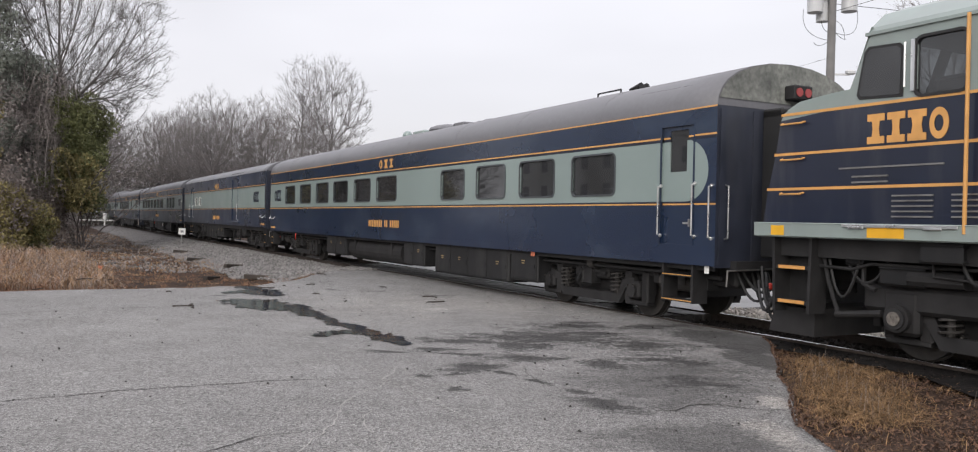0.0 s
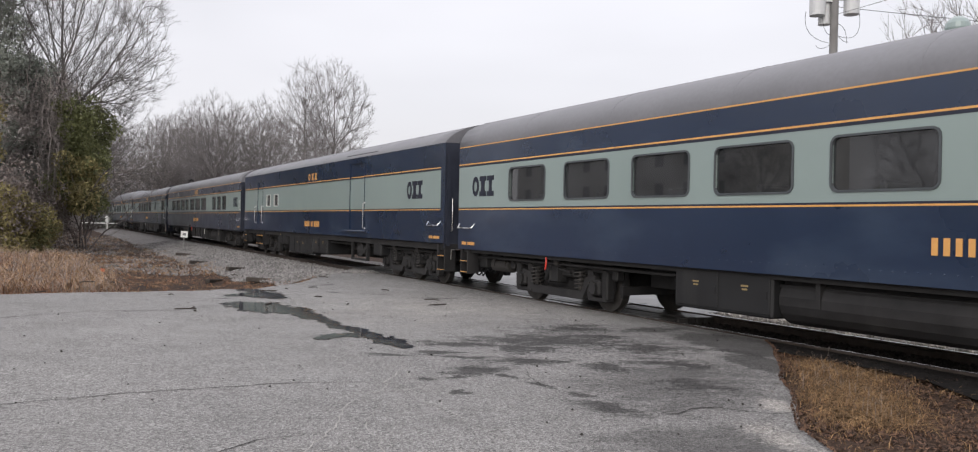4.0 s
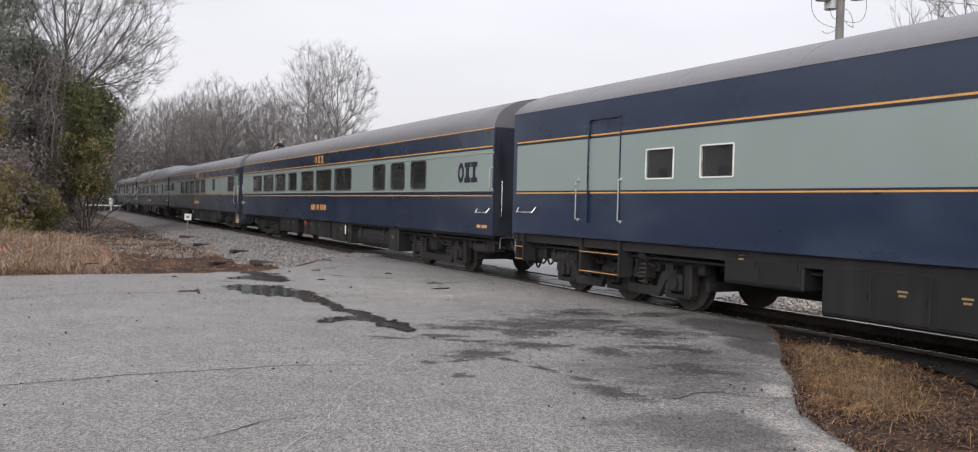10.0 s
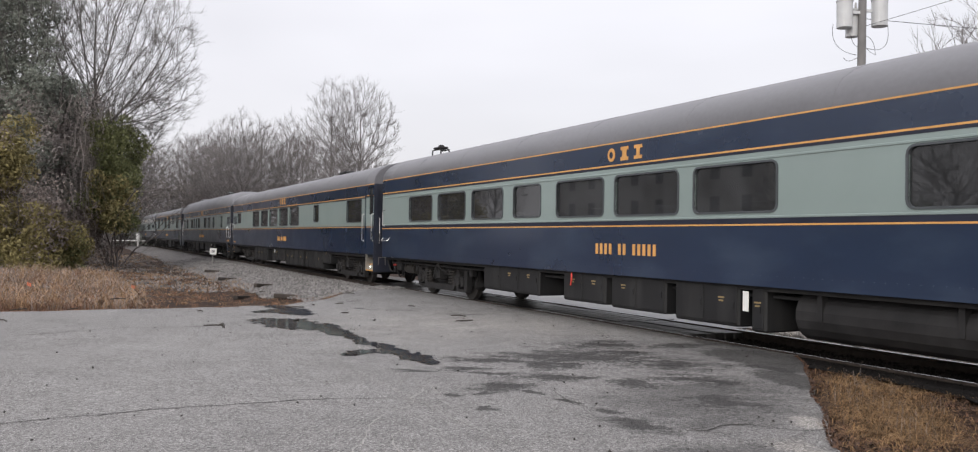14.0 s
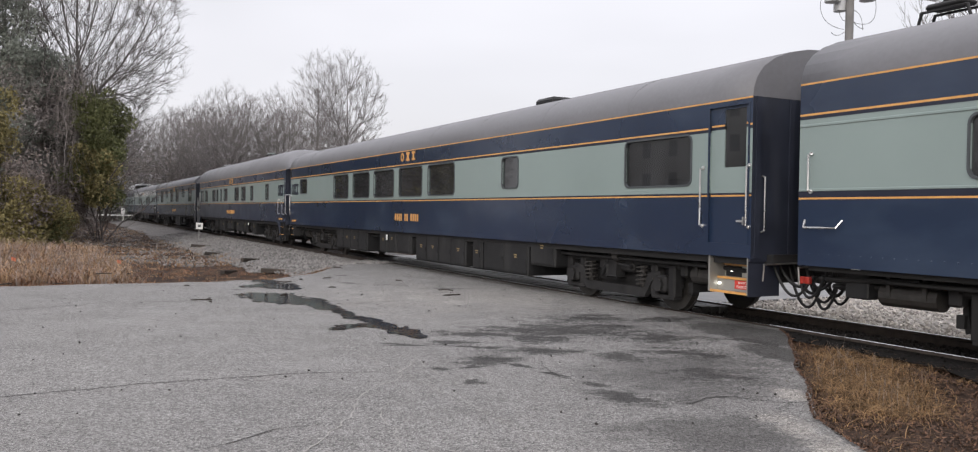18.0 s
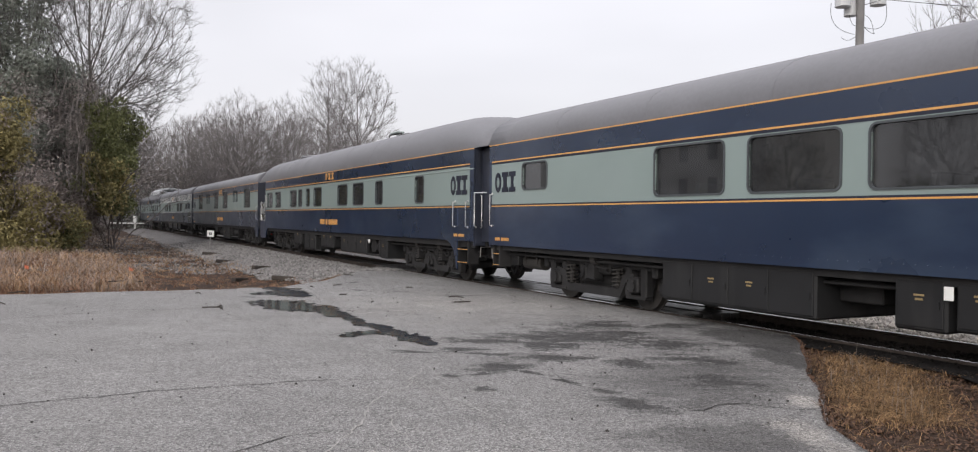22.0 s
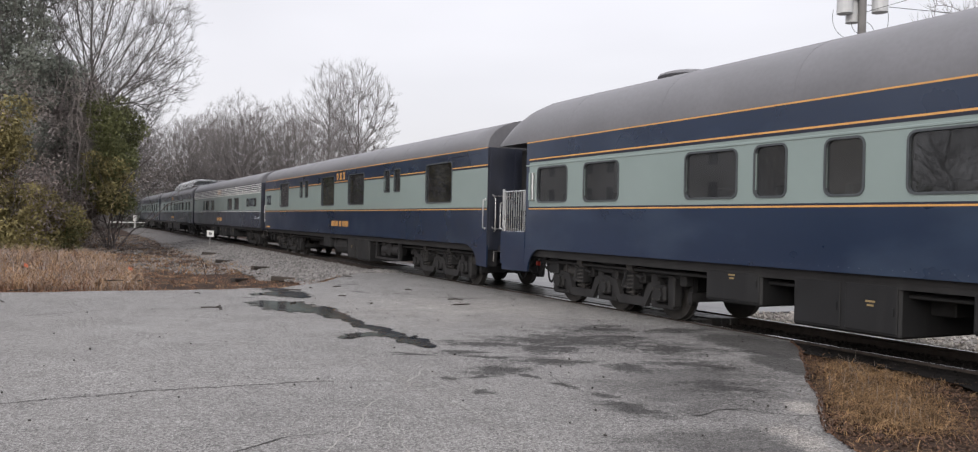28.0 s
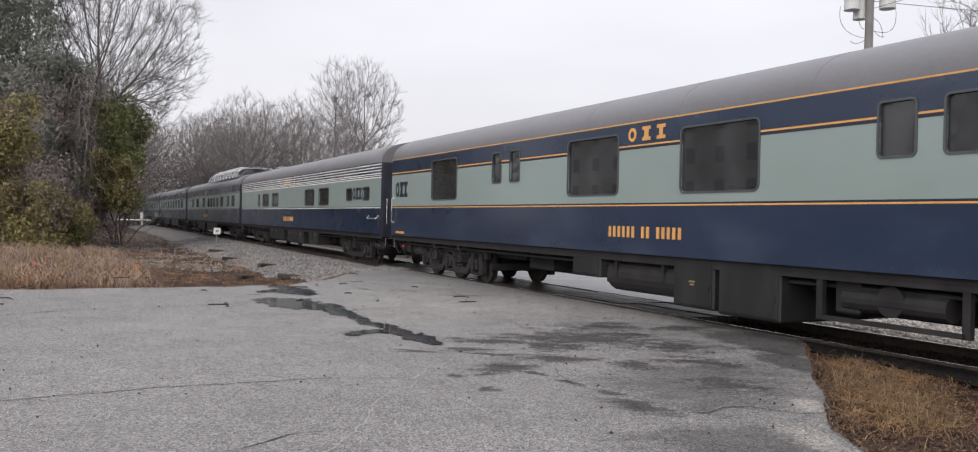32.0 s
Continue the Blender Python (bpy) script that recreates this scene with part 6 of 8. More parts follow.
def litter(name, count, area, size, material, label, seed):
    rng = np.random.default_rng(seed)
    vs, fs = [], []
    for i in range(count):
        a, b = area(rng)
        p = place(a, b)
        z = (lot_z(p.x, p.y) if paved(a, b) else ground_z(p.x, p.y)) + 0.012
        s = size * rng.uniform(0.5, 1.3)
        ph = rng.uniform(0, 6.28)
        c, d = math.cos(ph) * s, math.sin(ph) * s
        vs += [(p.x + c, p.y + d, z + rng.uniform(0, 0.03)), (p.x - 0.5 * d, p.y + 0.5 * c, z), (p.x - c, p.y - d, z + rng.uniform(0, 0.03)), (p.x + 0.5 * d, p.y - 0.5 * c, z)]
        fs.append((4 * i, 4 * i + 1, 4 * i + 2, 4 * i + 3))
    me = bpy.data.meshes.new(name)
    me.from_pydata(vs, [], fs)
    me.materials.append(material)
    tagged(new(name, me), label, "leaf litter", kind="stuff")


LEAFB = mat("dead_leaf", (0.085, 0.045, 0.027), 0.8, var=0.3, scale=4, island=0.75)
litter("fallen_leaves", 15000, lambda r: (lambda b: (near_edge(b) + 0.05 - 4.5 * r.random() ** 1.5, b))(r.uniform(3.6, TRACK_B - 1.0)), 0.024, LEAFB, "brown fallen leaves and needles beside the asphalt", 31)
litter("fallen_leaves", 6000, left_field, 0.045, LEAFB, "brown fallen leaves among the dead grass", 32)

# twigs lying on the asphalt
bm = bmesh.new()
rnd = random.Random(77)
for k in range(26):
    a, b = rnd.uniform(15, 25), rnd.uniform(-2, 7.5)
    p = place(a, b)
    q = rnd.uniform(0, 3.14)
    d = Vector((math.cos(q), math.sin(q), 0)) * rnd.uniform(0.05, 0.22)
    z = lot_z(p.x, p.y) + 0.012
    bent(bm, [p - d + Vector((0, 0, z)), p + Vector((d.y * 0.3, -d.x * 0.3, z + 0.01)), p + d + Vector((0, 0, z))], 0.012, 5)
tagged(new("fallen_twigs", mesh_of("fallen_twigs", bm, TIE)), "dark fallen twigs and bark scattered on the asphalt", "twigs", kind="stuff")


# ---- trees ----
class Twigs:
    """Collects tapered limbs as vertex and face lists."""

    def __init__(self):
        self.v, self.f, self.tips = [], [], []

    def limb(self, pts, r0, r1, n):
        k0 = len(self.v)
        up = Vector((0.31, 0.17, 0.93))
        m = len(pts) - 1
        for i, p in enumerate(pts):
            d = (pts[min(i + 1, m)] - pts[max(i - 1, 0)]).normalized()
            s = d.cross(up)
            s = s.normalized() if s.length > 1e-3 else Vector((1, 0, 0))
            t = d.cross(s)
            r = r0 + (r1 - r0) * i / m
            for j in range(n):
                a = 2 * math.pi * j / n
                self.v.append(p + (s * math.cos(a) + t * math.sin(a)) * r)
        for i in range(m):
            for j in range(n):
                a, b = k0 + i * n + j, k0 + i * n + (j + 1) % n
                self.f.append((a, b, b + n, a + n))

    def tube(self, pts, rad, n):
        k0 = len(self.v)
        m = len(pts) - 1
        s = None
        for i, p in enumerate(pts):
            d = (pts[min(i + 1, m)] - pts[max(i - 1, 0)]).normalized()
            s = d.orthogonal() if s is None else s - d * s.dot(d)
            s = s.normalized() if s.length > 1e-3 else d.orthogonal().normalized()
            t = d.cross(s)
            for j in range(n):
                a = 2 * math.pi * j / n
                self.v.append(p + (s * math.cos(a) + t * math.sin(a)) * rad[i])
        for i in range(m):
            for j in range(n):
                a, b = k0 + i * n + j, k0 + i * n + (j + 1) % n
                self.f.append((a, b, b + n, a + n))

    def mesh(self, name, material):
        me = bpy.data.meshes.new(name)
        me.from_pydata([tuple(v) for v in self.v], [], self.f)
        me.materials.append(material)
        return me


def grow(tw, rnd, p, d, length, r, level, top, kids, up=0.12, wander=0.16, angle=(28, 55)):
    m = 5 if level == 0 else 4 if level < 3 else 3
    pts = [p]
    dd = d.copy()
    for i in range(m):
        dd = (dd + Vector((rnd.gauss(0, wander), rnd.gauss(0, wander), rnd.gauss(0, wander) + up))).normalized()
        pts.append(pts[-1] + dd * length / m)
    tip = r * (0.5 if level < top else 0.3)
    tw.limb(pts, r, tip, 7 if level == 0 else 5 if level == 1 else 3)
    if level == top:
        tw.tips.append(pts[-1])
        return
    n = kids[level]
    for k in range(n):
        u = (0.35 if level == 0 else 0.2) + (0.65 if level == 0 else 0.8) * (k + rnd.random()) / n
        u = min(u, 0.999)
        i = min(int(u * m), m - 1)
        q = pts[i].lerp(pts[i + 1], u * m - i)
        base = (pts[i + 1] - pts[i]).normalized()
        az = k * 2.4 + rnd.uniform(-0.5, 0.5)
        s = base.orthogonal().normalized()
        s = (s * math.cos(az) + base.cross(s) * math.sin(az)).normalized()
        an = radians(rnd.uniform(*angle)) * (0.75 if u > 0.9 else 1.0)
        nd = (base * math.cos(an) + s * math.sin(an)).normalized()
        ln = length * (0.72 if level == 0 else 0.62) * (1.1 - 0.5 * u) * rnd.uniform(0.75, 1.2)
        grow(tw, rnd, q, nd, ln, max(0.008, r * 0.5 * (1.1 - 0.45 * u)), level + 1, top, kids, up, wander, angle)


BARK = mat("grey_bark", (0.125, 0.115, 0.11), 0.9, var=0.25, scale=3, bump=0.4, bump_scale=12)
# Bark of the distant trees, lightened to paint in haze.
FARBARK = mat("far_bark_hazed", (0.165, 0.152, 0.15), 0.9, var=0.2, scale=1)
DARKBARK = mat("dark_vine_bark", (0.10, 0.086, 0.08), 0.9, var=0.3, scale=3)
LEAF_G = leaf_mat("evergreen_leaf", (0.15, 0.16, 0.075), 0.35)
LEAF_Y = leaf_mat("olive_cedar_leaf", (0.25, 0.215, 0.10), 0.35)
# Ivy and vine colours raised above natural ones to paint in haze.
LEAF_D = leaf_mat("hazed_ivy_leaf", (0.29, 0.31, 0.275), 0.5, island=0.3)
VINE = leaf_mat("hazed_dead_vine", (0.37, 0.335, 0.322), 0.5, island=0.2, scale=0.8)


def colony(seed, base, top, crown, count, step=0.45, reach=4.0, gap=0.75, tip=0.011, twig=(0.35, 0.9), power=2.25, rise=0.10, shoots=3, flare=0.75):
    """A bare tree that grows from its trunk towards free room in its crown: lobes of (x, y, z, rx, ry, rz)."""
    rng = np.random.default_rng(seed)
    lobes = np.array(crown, float)
    vol = lobes[:, 3] * lobes[:, 4] * lobes[:, 5]
    pick = rng.choice(len(lobes), count, p=vol / vol.sum())
    d = rng.normal(size=(count, 3))
    d /= np.linalg.norm(d, axis=1, keepdims=True)
    goal = lobes[pick, :3] + d * lobes[pick, 3:] * rng.uniform(0.15, 1.0, (count, 1)) ** 0.5
    base, top = np.array(base, float), np.array(top, float)
    root = base + (top - base) * 0.55
    m = max(3, int(np.linalg.norm(top - base) / step))
    pos = [base + (top - base) * i / m + (rng.normal(0, 0.05, 3) if i else 0) for i in range(m + 1)]
    par = [-1] + list(range(m))
    near, dist = np.zeros(count, int), np.full(count, 1e9)

    def look_at(k0):
        new_pos = np.array(pos[k0:])
        dd = np.linalg.norm(goal[:, None] - new_pos[None], axis=2)
        j = dd.argmin(1)
        v = dd[np.arange(count), j]
        closer = v < dist
        near[closer], dist[closer] = j[closer] + k0, v[closer]

    look_at(0)
    last = {}
    for turn in range(60):
        act = (dist < reach) & (dist > gap)
        if not act.any() or len(pos) > 5500:
            break
        k0 = len(pos)
        allp = np.array(pos)
        way = np.zeros((k0, 3))
        g = goal[act] - allp[near[act]]
        np.add.at(way, near[act], g / np.linalg.norm(g, axis=1, keepdims=True))
        for i in np.unique(near[act]):
            out = pos[i] - root
            w = way[i] / max(1e-6, np.linalg.norm(way[i])) + rng.normal(0, 0.10, 3) + (0, 0, rise) + flare * out / max(0.5, np.linalg.norm(out))
            if par[i] >= 0:
                w = w + 0.6 * (pos[i] - pos[par[i]]) / step
            w = w / np.linalg.norm(w)
            if i in last and last[i] @ w > 0.9:
                continue
            last[i] = w
            pos.append(pos[i] + step * w)
            par.append(int(i))
        if len(pos) == k0:
            break
        look_at(k0)
        dist[dist <= gap] = 0.0
    n = len(pos)
    rad, kids = np.zeros(n), [[] for _ in range(n)]
    for i in range(n - 1, -1, -1):
        rad[i] = tip if not kids[i] else sum(rad[k] ** power for k in kids[i]) ** (1 / power)
        if par[i] >= 0:
            kids[par[i]].append(i)
    tw = Twigs()
    todo = [(0, None)]
    while todo:
        i, start = todo.pop()
        line = ([start] if start is not None else []) + [i]
        while kids[i]:
            order = sorted(kids[i], key=lambda k: -rad[k])
            todo += [(k, i) for k in order[1:]]
            i = order[0]
            line.append(i)
        if len(line) > 1:
            rr = [min(rad[k], rad[line[1]]) for k in line]
            pts = [Vector(pos[k]) for k in line]
            pts = [pts[0]] + [(a + 2 * b + c) / 4 for a, b, c in zip(pts, pts[1:], pts[2:])] + [pts[-1]]
            tw.tube(pts, rr, 7 if rr[0] > 0.09 else 5 if rr[0] > 0.04 else 3)
    for i in range(1, n):
        if rad[i] < tip * 3.2:
            for q in range(shoots + (2 if not kids[i] else 0)):
                out = pos[i] - root
                w = (pos[i] - pos[par[i]]) / step + rng.normal(0, 0.45, 3) + (0, 0, rise * 1.5) + 0.5 * out / max(0.5, np.linalg.norm(out))
                w *= rng.uniform(*twig) / np.linalg.norm(w)
                p = Vector(pos[i])
                tw.limb([p, p + Vector(w * 0.55), p + Vector(w) + Vector((0, 0, 0.06))], tip * 0.62, tip * 0.3, 3)
    return tw


THORN = leaf_mat("brown_thorn_growth", (0.23, 0.195, 0.18), 0.4, island=0.2, scale=0.8)


def bare_tree(seed, height, low, wide, count, trunk=0.5, material=None, label="tall bare grey winter tree with fine twigs", reach=4.0, tip=0.013, gap=0.75, lobes=()):
    """A free-standing winter tree: its crown runs from low to height and is wide metres across."""
    mid, half = (height + low) / 2, (height - low) / 2
    crown = [(0, 0, mid, wide / 2, wide / 2, half), *lobes]
    tw = colony(seed, (0, 0, -0.4), (0.15, 0.1, low + (height - low) * trunk), crown, count, reach=reach, tip=tip, gap=gap)
    t = new("bare_tree")
    tagged(t, label, "tree", "bare trees")
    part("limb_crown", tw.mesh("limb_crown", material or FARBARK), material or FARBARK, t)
    return t


def leaf_cloud(name, centres, count, leaf, material, seed, squash=1.0):
    """Many small leaves scattered in soft clumps round the centres (x, y, z, radius)."""
    rng = np.random.default_rng(seed)
    c = np.array(centres)
    w = c[:, 3] ** 2
    idx = rng.choice(len(c), count, p=w / w.sum())
    d = rng.normal(size=(count, 3))
    d /= np.linalg.norm(d, axis=1, keepdims=True)
    rr = rng.uniform(0.35, 1.0, (count, 1)) ** 0.5
    pos = c[idx, :3] + d * rr * c[idx, 3:4] * np.array([1, 1, squash])
    pos += rng.normal(0, 0.06, pos.shape) * c[idx, 3:4]
    u = rng.normal(size=(count, 3))
    u /= np.linalg.norm(u, axis=1, keepdims=True)
    v = np.cross(u, rng.normal(size=(count, 3)))
    v /= np.linalg.norm(v, axis=1, keepdims=True)
    s = leaf * rng.uniform(0.5, 1.4, (count, 1))
    quad = np.stack([pos + u * s, pos + v * s * 0.45, pos - u * s, pos - v * s * 0.45], 1).reshape(-1, 3)
    me = bpy.data.meshes.new(name)
    me.from_pydata(quad.tolist(), [], np.arange(count * 4).reshape(-1, 4).tolist())
    me.materials.append(material)
    return me


def clumps(rnd, n, box_lo, box_hi, r, keep=lambda p: True):
    out = []
    while len(out) < n:
        p = [rnd.uniform(a, b) for a, b in zip(box_lo, box_hi)]
        if keep(p):
            out.append((*p, r * rnd.uniform(0.6, 1.35)))
    return out


# the pair of tall bare trees and the row behind the train
def set_at(ob, x, y, turn=0.0, s=1.0, z=None):
    ob.matrix_basis = pose(x, y, -0.45 if z is None else z, 0, 0, turn)
    ob.scale = (s, s, s)


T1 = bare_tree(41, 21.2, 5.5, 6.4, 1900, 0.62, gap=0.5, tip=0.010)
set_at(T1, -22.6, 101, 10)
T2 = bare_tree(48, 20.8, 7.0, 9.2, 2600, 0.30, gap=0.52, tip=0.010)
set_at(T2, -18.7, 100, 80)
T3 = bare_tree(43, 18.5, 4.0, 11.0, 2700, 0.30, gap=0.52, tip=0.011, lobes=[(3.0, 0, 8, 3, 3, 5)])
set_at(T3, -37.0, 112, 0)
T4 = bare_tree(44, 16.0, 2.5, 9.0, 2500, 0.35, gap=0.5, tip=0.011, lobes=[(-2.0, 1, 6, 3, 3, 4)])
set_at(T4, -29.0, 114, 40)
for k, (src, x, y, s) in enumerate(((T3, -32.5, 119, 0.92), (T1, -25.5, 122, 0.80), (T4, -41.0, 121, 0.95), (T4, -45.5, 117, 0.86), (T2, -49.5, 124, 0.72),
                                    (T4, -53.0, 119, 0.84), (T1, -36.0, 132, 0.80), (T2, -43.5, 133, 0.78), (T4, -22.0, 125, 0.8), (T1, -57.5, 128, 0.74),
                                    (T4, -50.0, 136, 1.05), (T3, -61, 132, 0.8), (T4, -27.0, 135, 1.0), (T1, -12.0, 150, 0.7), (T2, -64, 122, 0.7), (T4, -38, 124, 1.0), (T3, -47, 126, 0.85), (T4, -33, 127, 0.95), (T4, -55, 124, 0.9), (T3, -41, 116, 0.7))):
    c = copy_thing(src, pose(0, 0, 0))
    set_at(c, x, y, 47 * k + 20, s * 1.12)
# grey-green thicket at the foot of the row
rnd = random.Random(5)
th = new("thicket")
tagged(th, "grey-brown leafless thicket with some dark evergreen", "bushes", kind="stuff")
part("evergreen", leaf_cloud("evergreen", clumps(rnd, 60, (-62, 112, 0.2), (-28, 126, 4.6), 1.6), 16000, 0.22, LEAF_D, 6), LEAF_D, th)
part("dead_growth", leaf_cloud("dead_growth", clumps(rnd, 150, (-68, 112, 0.2), (-20, 130, 8.5), 2.0), 26000, 0.17, mat("grey_thicket", (0.19, 0.17, 0.162), 0.95, island=0.4), 7), VINE, th)
# woods on the near side of the line, far down the track, and across its end
for k in range(16):
    a, b = 74 + 9.5 * k, 1.0 - 2.4 * (k % 3) - 0.015 * k * k
    p = place(a, b)
    c = copy_thing((T4, T3, T1, T2)[k % 4], pose(0, 0, 0))
    set_at(c, p.x, p.y, 71 * k, 0.85)
for k in range(9):
    p = place(250 + 3 * (k % 3), -30 + 9 * k)
    c = copy_thing((T4, T3)[k % 2], pose(0, 0, 0))
    set_at(c, p.x, p.y, 31 * k, 1.0)
nw = new("thicket")
tagged(nw, "grey-brown leafless thicket beside the line with dark evergreens", "bushes", kind="stuff")
ev, dg = [], []
for k in range(70):
    a = rnd.uniform(64, 235)
    p = place(a, rnd.uniform(-12, -5 if a < 112 else 2.2 if a > 128 else -1))
    (ev if k % 2 else dg).append((p.x, p.y, rnd.uniform(0.3, 5.0), rnd.uniform(1.4, 2.4)))
for k in range(50):
    p = place(248 + rnd.uniform(0, 6), rnd.uniform(-30, 50))
    (ev if k % 2 else dg).append((p.x, p.y, rnd.uniform(0.3, 7.0), rnd.uniform(2.0, 3.0)))
part("evergreen", leaf_cloud("evergreen", ev, 16000, 0.34, LEAF_D, 8), LEAF_D, nw)
part("dead_growth", leaf_cloud("dead_growth", dg, 16000, 0.32, VINE, 9), VINE, nw)
# the bare tree behind the train on the other side
T5 = bare_tree(45, 15.5, 6.0, 8.0, 700, 0.4)
set_at(T5, 25.2, 46, 30)

# the dense wood at the edge of the lot: tall vine-hung trees, an evergreen and cedar brush
def wood_tree(seed, x, y, base, top, crown, count, leaves, label):
    rnd = random.Random(seed)
    tw = colony(seed, (base, 0, -0.4), top, crown, count, step=0.4, reach=4.5, gap=0.42, tip=0.0085, twig=(0.25, 0.8), rise=0.05, shoots=3)
    t = new("vine_covered_tree")
    tagged(t, label, "tree", "trees of the wood")
    part("limb_crown", tw.mesh("limb_crown", BARK), BARK, t)
    for name, m, n, zone, r in leaves:
        cs = clumps(rnd, zone[6], zone[:3], zone[3:6], r)
        part(name, leaf_cloud(name, cs, n, 0.11 if name == "ivy" else 0.085, m, seed + n), m, t)
    t.matrix_basis = pose(x, y, -0.4)
    return t


wood_tree(66, -26.9, 50.5, 0.0, (0.9, 0, 8.0), [(2.6, 0, 13.0, 4.6, 4.0, 5.6), (-0.5, 0, 14.5, 3.5, 3, 5), (4.6, 0, 10.6, 2.8, 2.6, 2.6)], 4200,
          [("ivy", LEAF_D, 26000, (-3.0, -1.7, 1.5, 0.4, -0.5, 11.0, 80), 0.7), ("dead_vines", VINE, 30000, (-3.2, -2.0, 0.3, 1.4, -0.4, 9.6, 120), 0.75)],
          "tall bare tree wrapped in dark ivy and dead vines")
wood_tree(62, -29.4, 49.0, 0.0, (0.3, 0, 9.5), [(0, 0, 15.0, 4.0, 3.5, 6.0)], 1900,
          [("ivy", LEAF_D, 44000, (-2.4, -1.7, 2.0, 2.2, -0.5, 16.5, 120), 0.85), ("dead_vines", VINE, 34000, (-2.4, -1.9, 0.3, 2.4, -0.4, 10.0, 90), 0.8)],
          "tall bare tree wrapped in dark ivy and dead vines")
wood_tree(63, -33.5, 47.0, 0.0, (0, 0, 9.0), [(0, 0, 14.0, 4.0, 3.5, 6.0)], 900,
          [("ivy", LEAF_D, 26000, (-2.0, -1.5, 2.0, 2.0, 1.5, 14.0, 60), 1.0), ("dead_vines", VINE, 14000, (-2.4, -2, 0.3, 2.4, 2, 9.0, 50), 1.0)],
          "tall bare tree with green ivy at the wood's edge")
wood_tree(64, -29.6, 57.0, 0.0, (0.8, 0, 6.0), [(2.4, 0, 9.5, 3.6, 3.0, 4.5)], 700,
          [("dead_vines", VINE, 14000, (-2.0, -2, 0.2, 1.6, 2, 6.0, 40), 0.9)], "leaning bare tree hung with dead vines")
wood_tree(65, -38.0, 52.0, 0.0, (0, 0, 9.0), [(0, 0, 13.5, 4.0, 3.5, 5.5)], 700,
          [("ivy", LEAF_D, 14000, (-2, -1.8, 2.0, 2, 1.8, 12.0, 46), 1.1), ("dead_vines", VINE, 12000, (-2.4, -2, 0.3, 2.4, 2, 9.0, 50), 1.1)],
          "tall bare tree wrapped in dark ivy and dead vines")


def bush(name, seed, zones, label, x, y, stems=7, h=3.0):
    rnd = random.Random(seed)
    t = new(name)
    tagged(t, label, "bush", "bushes of the wood")
    tw = Twigs()
    for k in range(stems):
        a = rnd.uniform(0, 6.28)
        grow(tw, rnd, Vector((rnd.uniform(-0.4, 0.4), rnd.uniform(-0.4, 0.4), -0.2)), Vector((0.3 * math.cos(a), 0.3 * math.sin(a), 1)).normalized(), h * rnd.uniform(0.6, 1.0), 0.05, 1, 3, (0, 6, 4, 0), 0.08, 0.2)
    part("stem_clump", tw.mesh("stem_clump", DARKBARK), DARKBARK, t)
    for nm, m, n, zone, r, leaf in zones:
        part(nm, leaf_cloud(nm, clumps(rnd, zone[6], zone[:3], zone[3:6], r), n, leaf, m, seed + n), m, t)
    t.matrix_basis = pose(x, y, -0.45)
    return t


bush("evergreen_tree", 71, [("crown", LEAF_G, 20000, (-1.2, -1.2, 2.4, 1.0, 1.2, 8.9, 56), 0.75, 0.10), ("yellow_sprays", LEAF_Y, 5500, (-0.4, -1.6, 2.6, 1.0, 0.6, 5.6, 26), 0.65, 0.10)],
     "broad-leaved evergreen tree with yellow-green leaves at the wood's edge", -24.3, 50.0, 8, 7.0)
bush("cedar_bush", 72, [("foliage", LEAF_Y, 16000, (-1.6, -1.2, 0.2, 1.2, 1.2, 3.3, 40), 0.8, 0.10), ("dead_growth", THORN, 3500, (-1.8, -1.2, 0.2, 1.6, 1.2, 4.2, 26), 0.8, 0.09)],
     "olive-yellow cedar brush in front of the wood", -24.9, 42.0, 9, 3.2)
bush("cedar_bush", 73, [("foliage", LEAF_Y, 7000, (-1.0, -0.8, 0.1, 1.2, 0.8, 2.1, 24), 0.55, 0.08), ("green", LEAF_G, 3000, (-1.0, -0.8, 0.1, 1.2, 0.8, 2.3, 20), 0.55, 0.08)],
     "low olive-green brush in front of the wood", -24.2, 44.0, 6, 2.0)
bush("cedar_bush", 74, [("foliage", LEAF_Y, 26000, (-2.4, -1.2, 0.2, 1.2, 1.2, 7.4, 70), 0.9, 0.11), ("dead_growth", THORN, 5000, (-2.2, -1.2, 0.2, 1.2, 1.2, 7.0, 30), 0.8, 0.09)], "tall olive-yellow cedar brush in front of the wood", -26.9, 42.4, 9, 6.6)
bush("thorn_bush", 75, [("dead_growth", THORN, 9000, (-1.8, -1.4, 0.1, 2.4, 1.4, 3.4, 40), 0.8, 0.09)], "brown leafless thorn brush under the trees", -27.0, 48.5, 10, 3.2)
bush("thorn_bush", 76, [("dead_growth", THORN, 9000, (-2.0, -1.4, 0.1, 2.4, 1.4, 2.6, 40), 0.8, 0.09)], "brown leafless thorn brush under the trees", -29.5, 46.0, 10, 3.0)

